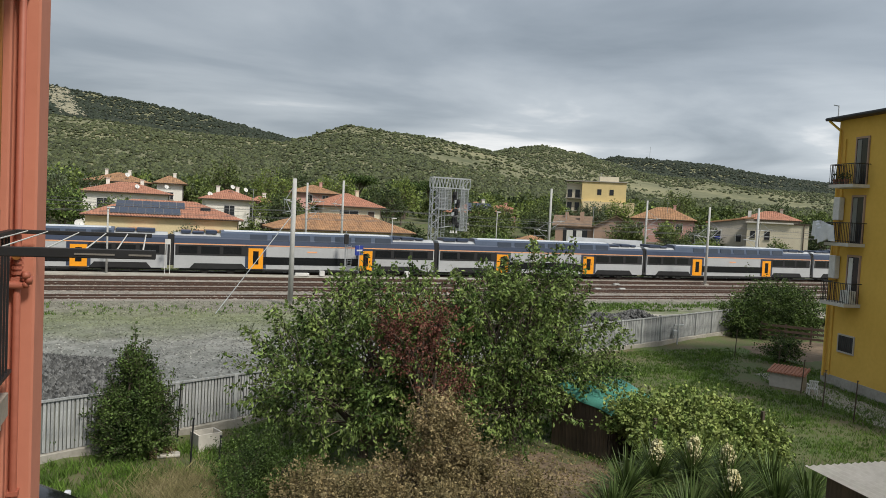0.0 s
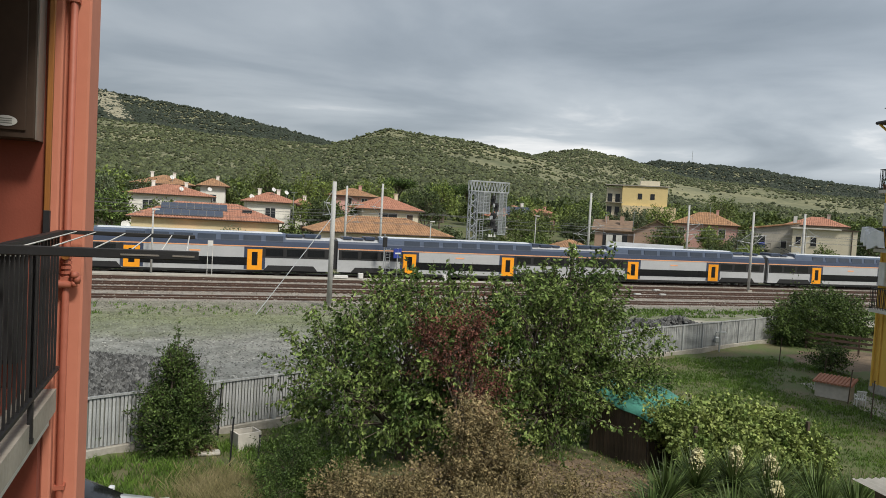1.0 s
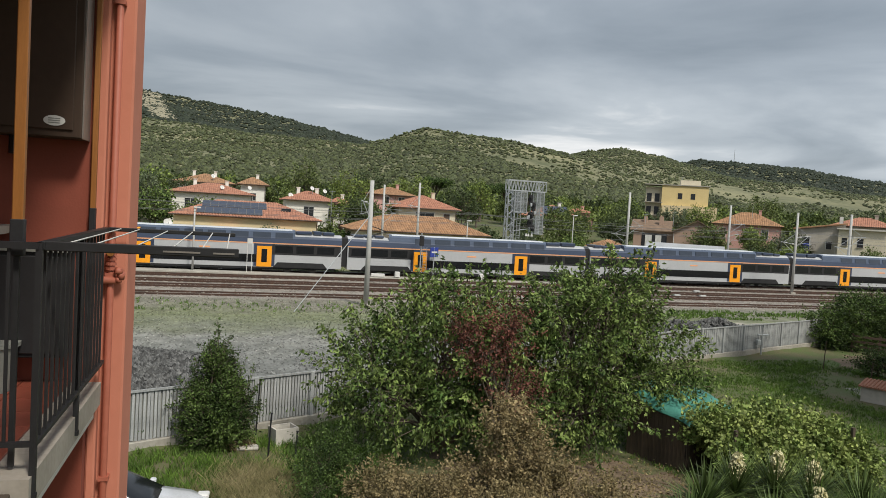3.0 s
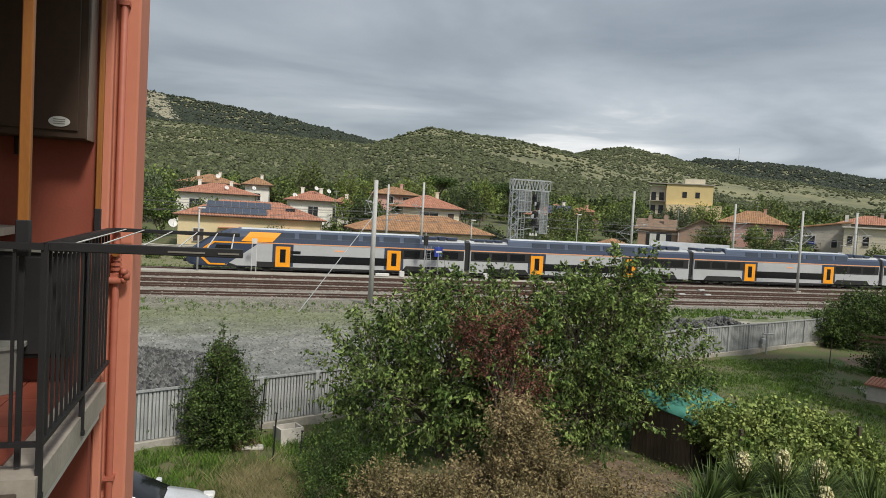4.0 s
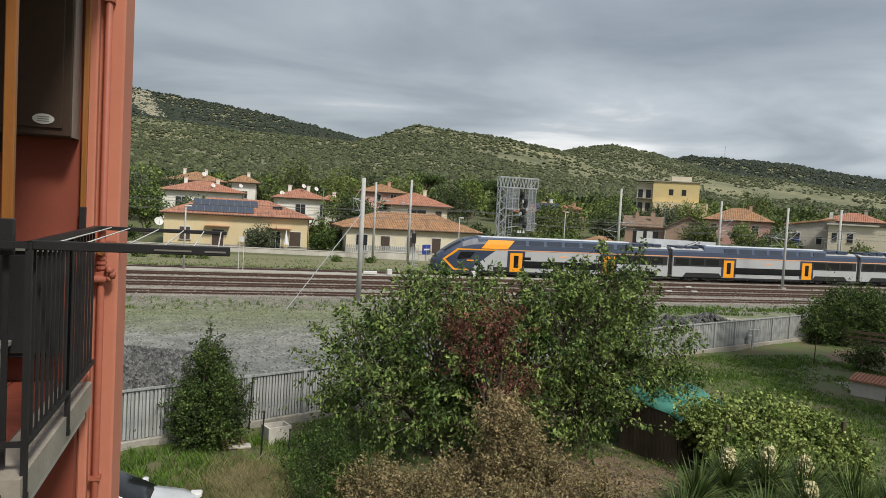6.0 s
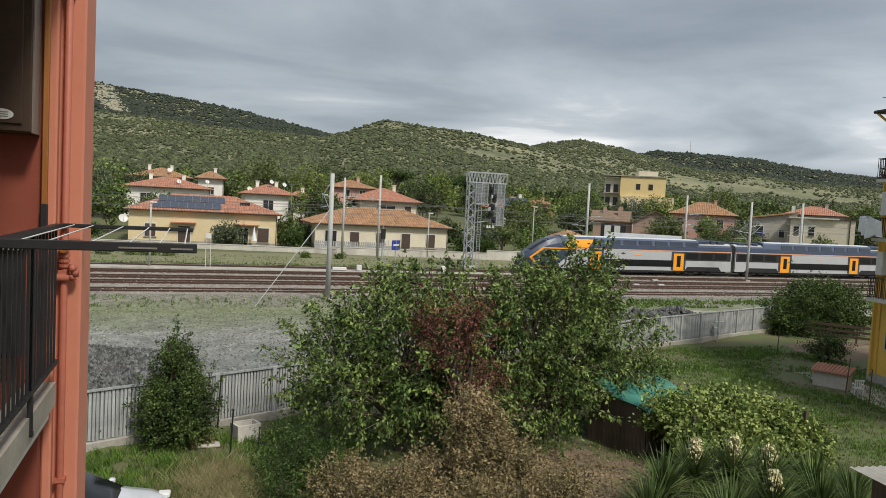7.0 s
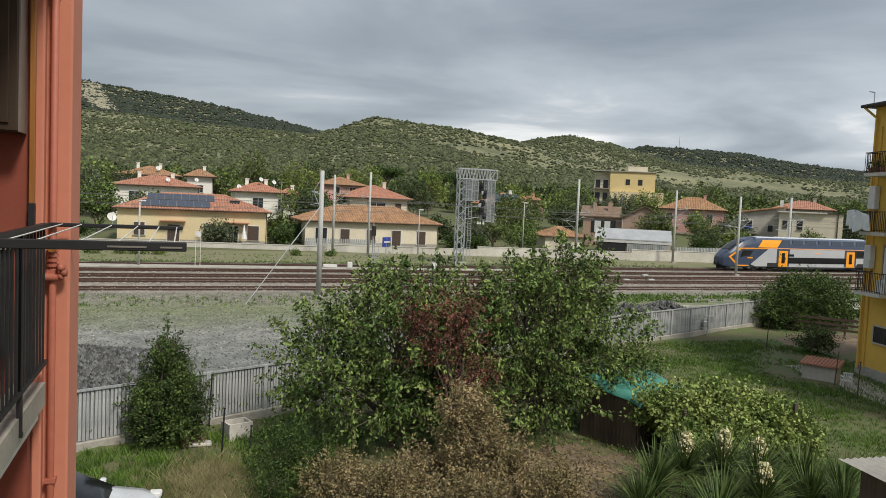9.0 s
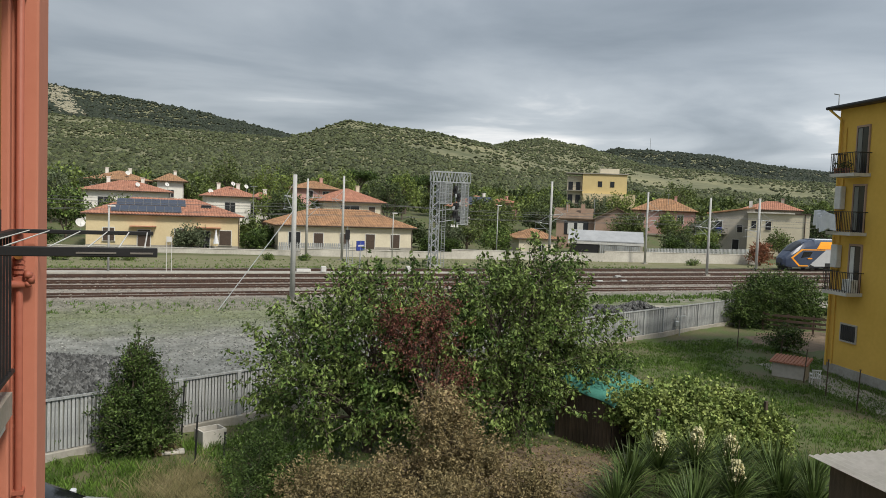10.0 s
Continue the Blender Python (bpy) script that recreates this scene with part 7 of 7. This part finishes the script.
        z = hh * (1 - np.hypot(u[:, 0], u[:, 1]) ** 1.6) * (1 + 0.25 * np.sin(u[:, 0] * 9))
        P = np.stack([cx + u[:, 0] * rx, cy + u[:, 1] * ry, gz(cx) - 0.04 + z], 1)
        m = len(P)
        o = np.array([(1, 0, 0), (-1, 0, 0), (0, 1, 0), (0, -1, 0), (0, 0, 1), (0, 0, -1)])
        tri = np.array([(0, 2, 4), (2, 1, 4), (1, 3, 4), (3, 0, 4), (2, 0, 5), (1, 2, 5), (3, 1, 5), (0, 3, 5)])
        V = P[:, None] + o[None] * rng.uniform(0.09, 0.2, (m, 6, 1)) + rng.normal(0, 0.02, (m, 6, 3))
        F = (np.arange(m)[:, None, None] * 6 + tri[None]).reshape(-1, 3)
        bx = np.linspace(-1, 1, 21)
        tagged(raw("stone_heap", V.reshape(-1, 3), F, "darkstone"), "heap of dark crushed stone", "stones", kind="stuff")
        verts = [(cx + a * rx, cy + b * ry, gz(cx) - 0.16 + hh * max(0, 1 - math.hypot(a, b) ** 1.6)) for a in bx for b in bx]
        faces = [(i * 21 + j, (i + 1) * 21 + j, (i + 1) * 21 + j + 1, i * 21 + j + 1) for i in range(20) for j in range(20)]
        tagged(raw("heap_core", verts, faces, "darkstone", smooth=True), "inside of the dark stone heap", "stones", kind="stuff")
    # grass
    rg = random.Random(5)
    spots, dry, far_sp = [], [], []
    while len(spots) < 34000:
        x, y = rg.uniform(-4, 36), rg.uniform(14, 38)
        if y > fence_y(x) - 0.25:
            continue
        if 5.0 < x < 13.8 and 15.5 < y < 21.8 and rg.random() < 0.93:
            continue
        if noise.noise((x * 0.35, y * 0.35, 2)) + rg.uniform(-0.35, 0.35) > -0.06:
            spots.append((x, y, ground_z(x, y) - 0.02))
    while len(dry) < 520:
        x, y = rg.gauss(0.9, 0.75), rg.gauss(20.3, 1.0)
        dry.append((x, y, ground_z(x, y)))
    for k in range(2600):
        x, y = rg.uniform(-15, 60), rg.choice((rg.uniform(49.8, 55), rg.uniform(81, 92), rg.gauss(80.8, 0.4), fence_y(0) + rg.gauss(1.2, 0.5)))
        if y < 40:
            x = rg.gauss(3, 2.5)
            y = fence_y(x) + abs(rg.gauss(0.6, 0.5))
        far_sp.append((x, y, gz(x) - 0.05))
    for k in range(2800):
        x, y = rg.uniform(20, 75), rg.uniform(49.6, 54.2)
        if noise.noise((x * 0.15, y * 0.5, 21)) > -0.15:
            far_sp.append((x, y, gz(x) - 0.05))
    # loose stones of the yard
    rng = np.random.default_rng(91)
    n = 26000
    x = rng.uniform(-9, 24, n)
    fy = np.array([fence_y(q) for q in x]) + 0.8
    y = fy + (56.0 - fy) * rng.uniform(0, 1, n) ** 1.25
    P = np.stack([x, y, np.array([gz(q) for q in x]) - 0.06], 1)
    o = np.array([(1, 0, 0), (-0.8, 0.5, 0.1), (-0.3, -1, 0), (0.1, 0.1, 0.8)])
    a = rng.uniform(0, 6.28, n)[:, None]
    Q = np.stack([o[:, 0] * np.cos(a) - o[:, 1] * np.sin(a), o[:, 0] * np.sin(a) + o[:, 1] * np.cos(a), np.repeat(o[None, :, 2], n, 0)], -1)
    V = P[:, None] + Q * rng.uniform(0.03, 0.085, (n, 1, 1))
    tri = np.array([(0, 1, 3), (1, 2, 3), (2, 0, 3)])
    F = (np.arange(n)[:, None, None] * 4 + tri[None]).reshape(-1, 3)
    tagged(raw("loose_stones", V.reshape(-1, 3), F, "loosestone"), "loose grey crushed stones over the yard", "stones", kind="stuff")
    n = 16000
    x = rng.uniform(-12, 85, n)
    y = rng.uniform(56, 80, n)
    P = np.stack([x, y, np.array([gz(q) for q in x]) - 0.075], 1)
    a = rng.uniform(0, 6.28, n)[:, None]
    Q = np.stack([o[:, 0] * np.cos(a) - o[:, 1] * np.sin(a), o[:, 0] * np.sin(a) + o[:, 1] * np.cos(a), np.repeat(o[None, :, 2], n, 0)], -1)
    V = P[:, None] + Q * rng.uniform(0.05, 0.12, (n, 1, 1))
    F = (np.arange(n)[:, None, None] * 4 + tri[None]).reshape(-1, 3)
    tagged(raw("ballast_stones", V.reshape(-1, 3), F, "ballast"), "loose ballast stones between the rails", "stones", kind="stuff")
    # fallen leaves on the soil
    n = 9000
    P = np.stack([rng.normal(9.8, 2.2, n), rng.normal(18.8, 1.5, n), np.zeros(n)], 1)
    P[:, 2] = [ground_z(q[0], q[1]) + 0.13 for q in P]
    v2, f2 = leaf_mesh(P, np.stack([rng.normal(0, 1, n), rng.normal(0, 1, n), np.zeros(n)], 1), 0.09, rng, 0.05, 0.6)
    tagged(raw("fallen_leaves", v2, f2, "leafbrown"), "dry fallen leaves on the garden soil", "leaves", kind="stuff")
    tuft_field("grass_tufts", "short green grass tufts over the garden", spots, 0.16, 0.012, "blade", 1, 5)
    tuft_field("dry_grass", "pale dry tall grass", dry, 0.42, 0.004, "straw", 2, 16)
    spots = []
    while len(spots) < 2600:
        x, y = rg.uniform(-4, 5), rg.uniform(15.5, 25)
        if y < fence_y(x) - 0.3 and noise.noise((x * 0.8, y * 0.8, 11)) > -0.15:
            spots.append((x, y, ground_z(x, y) - 0.02))
    tuft_field("tall_weeds", "taller green weeds by the fence", spots, 0.3, 0.014, "blade", 6, 7)
    tuft_field("verge_tufts", "sparse weeds on the railway verges", far_sp, 0.22, 0.03, "blade", 3, 5)


build_fence()
build_garden()


# ---- trees around the houses ----
def build_verge_bushes():
    for k, (x, y, r) in enumerate(((-9.3, 89.5, 0.9), (-6.2, 90.0, 1.0), (-4.6, 89.6, 0.7), (-2.6, 89.2, 0.8), (13.0, 90.5, 0.6), (17.2, 90.2, 0.6), (70.5, 84.5, 0.9))):
        plant("verge_bush", x, y, gz(x) - 0.05, "small fresh green bush on the railway verge", "bush", [(0, 0, r * 0.5, r * 1.3, r, r * 0.6)], "leaf", 60, 18, 0.16, 300 + k, 0.04, 0.3, fork=0.2, group="verge bushes")
    for k, (x, y, w, h) in enumerate(((13.0, 105.5, 2.4, 2.6), (14.6, 109, 2.6, 3.2), (38.6, 104.5, 2.0, 2.4), (40.8, 102.5, 2.4, 2.2), (-13.5, 106, 3.0, 2.6), (78.0, 98.5, 2.4, 3.4), (84.0, 97.0, 2.2, 3.0))):
        plant("garden_hedge", x, y, 0.3, "dark green garden hedge beside the houses", "hedge", [(0, 0, h * 0.5, w, 1.4, h * 0.5)], "leafdark", 150, 18, 0.26, 320 + k, 0.06, 0.5, fork=0.2, wide=0.65, group="garden hedges")


def build_town_trees():
    rnd = random.Random(17)
    spec = [(-11.8, 120, 8.5, 3.2, "leaf"), (4.4, 103.0, 3.4, 2.0, "leafolive"), (20.5, 128, 8, 2.6, "leafdark"), (22, 150, 12, 5, "leafdark"),
            (14, 165, 14, 5, "leafdark"), (21, 112, 5, 3, "leafdark"), (13.6, 112, 4, 2.4, "leafdark"), (38, 112, 4.5, 3, "leafdark"), (42, 106, 4.5, 2.6, "leafolive"), (46, 108, 5.2, 3.2, "leafdark"),
            (50, 125, 7.5, 4, "leafdark"), (56, 120, 6.5, 3.5, "leafdark"), (44, 145, 11, 5, "leafdark"), (52, 160, 12, 5, "leafdark"), (60, 135, 8, 4, "leafdark"), (70, 128, 7, 4, "leafdark"),
            (76, 140, 8, 4.5, "leafdark"), (84, 150, 9, 4.5, "leafdark"), (90, 160, 10, 5, "leafdark"), (47, 99.5, 4.5, 2.4, "leaf"), (51, 104, 4, 2.4, "leaf"), (86, 108, 6.5, 3.2, "leafdark"),
            (80, 100, 4.5, 2.6, "leafdark"), (91, 106, 4.4, 2.6, "leafdark"), (99.5, 97.5, 5.0, 2.4, "leafdark"), (126, 125, 11, 6, "leafdark"), (120, 150, 12, 6, "leafdark"), (133, 118, 10, 5, "leafdark"),
            (104, 152, 10, 5, "leafdark"), (96, 150, 9, 5, "leafolive"), (-9, 150, 9, 4, "leafdark"), (-16, 140, 10, 5, "leafolive"), (30, 175, 13, 6, "leafdark"), (38, 165, 12, 6, "leafdark"), (6.5, 122, 5, 2.0, "leafdark"),
            (68, 170, 12, 6, "leafdark"), (132, 165, 13, 6, "leafdark"), (142, 140, 12, 6, "leafdark")]
    for k in range(34):
        a, d = rnd.uniform(-9, 50), rnd.uniform(118, 185)
        spec.append((d * math.sin(radians(a)), d * math.cos(radians(a)) + 12, rnd.uniform(4.5, 8), rnd.uniform(2.2, 4.5), rnd.choice(("leafdark", "leafolive", "woods", "woods"))))
    for k, (x, y, h, r, m) in enumerate(spec):
        if m == "leafdark":
            m = ("woodsdark", "woods", "woodsdark", "woodsfresh", "woods")[k % 5]
        z = ground_z(x, y) - 0.2
        plant("garden_tree", x, y, z, "olive-grey small tree among the houses" if m == "leafolive" else "dark green tree among the houses" if m == "woodsdark" else "mid-green tree among the houses" if m == "woods" else "bright green tree among the houses" if m == "woodsfresh" else "fresh green small tree by the railway", "tree",
              [(0, 0, h * 0.6, r * 0.85, r * 0.85, h * 0.38), (r * 0.4, 0, h * 0.48, r * 0.6, r * 0.6, h * 0.3), (-r * 0.45, 0.2, h * 0.52, r * 0.55, r * 0.6, h * 0.3)], m, 150, 16, 0.42 if y > 110 else 0.3, 100 + k, 0.2, 1.0, wide=0.65)
    # umbrella pines
    for k, (x, y, h, r) in enumerate(((58, 176, 9.5, 5), (67, 184, 9.5, 5.5), (50, 190, 10, 5))):
        plant("umbrella_pine", x, y, ground_z(x, y), "umbrella pine with flat bright green crown", "tree", [(0, 0, h * 0.86, r, r, h * 0.1), (r * 0.5, 0, h * 0.84, r * 0.6, r * 0.6, h * 0.08)], "leafdark", 240, 16, 0.45, 200 + k, 0.3, 0.7, fork=0.7, wide=0.6)


build_verge_bushes()
build_town_trees()
motions()
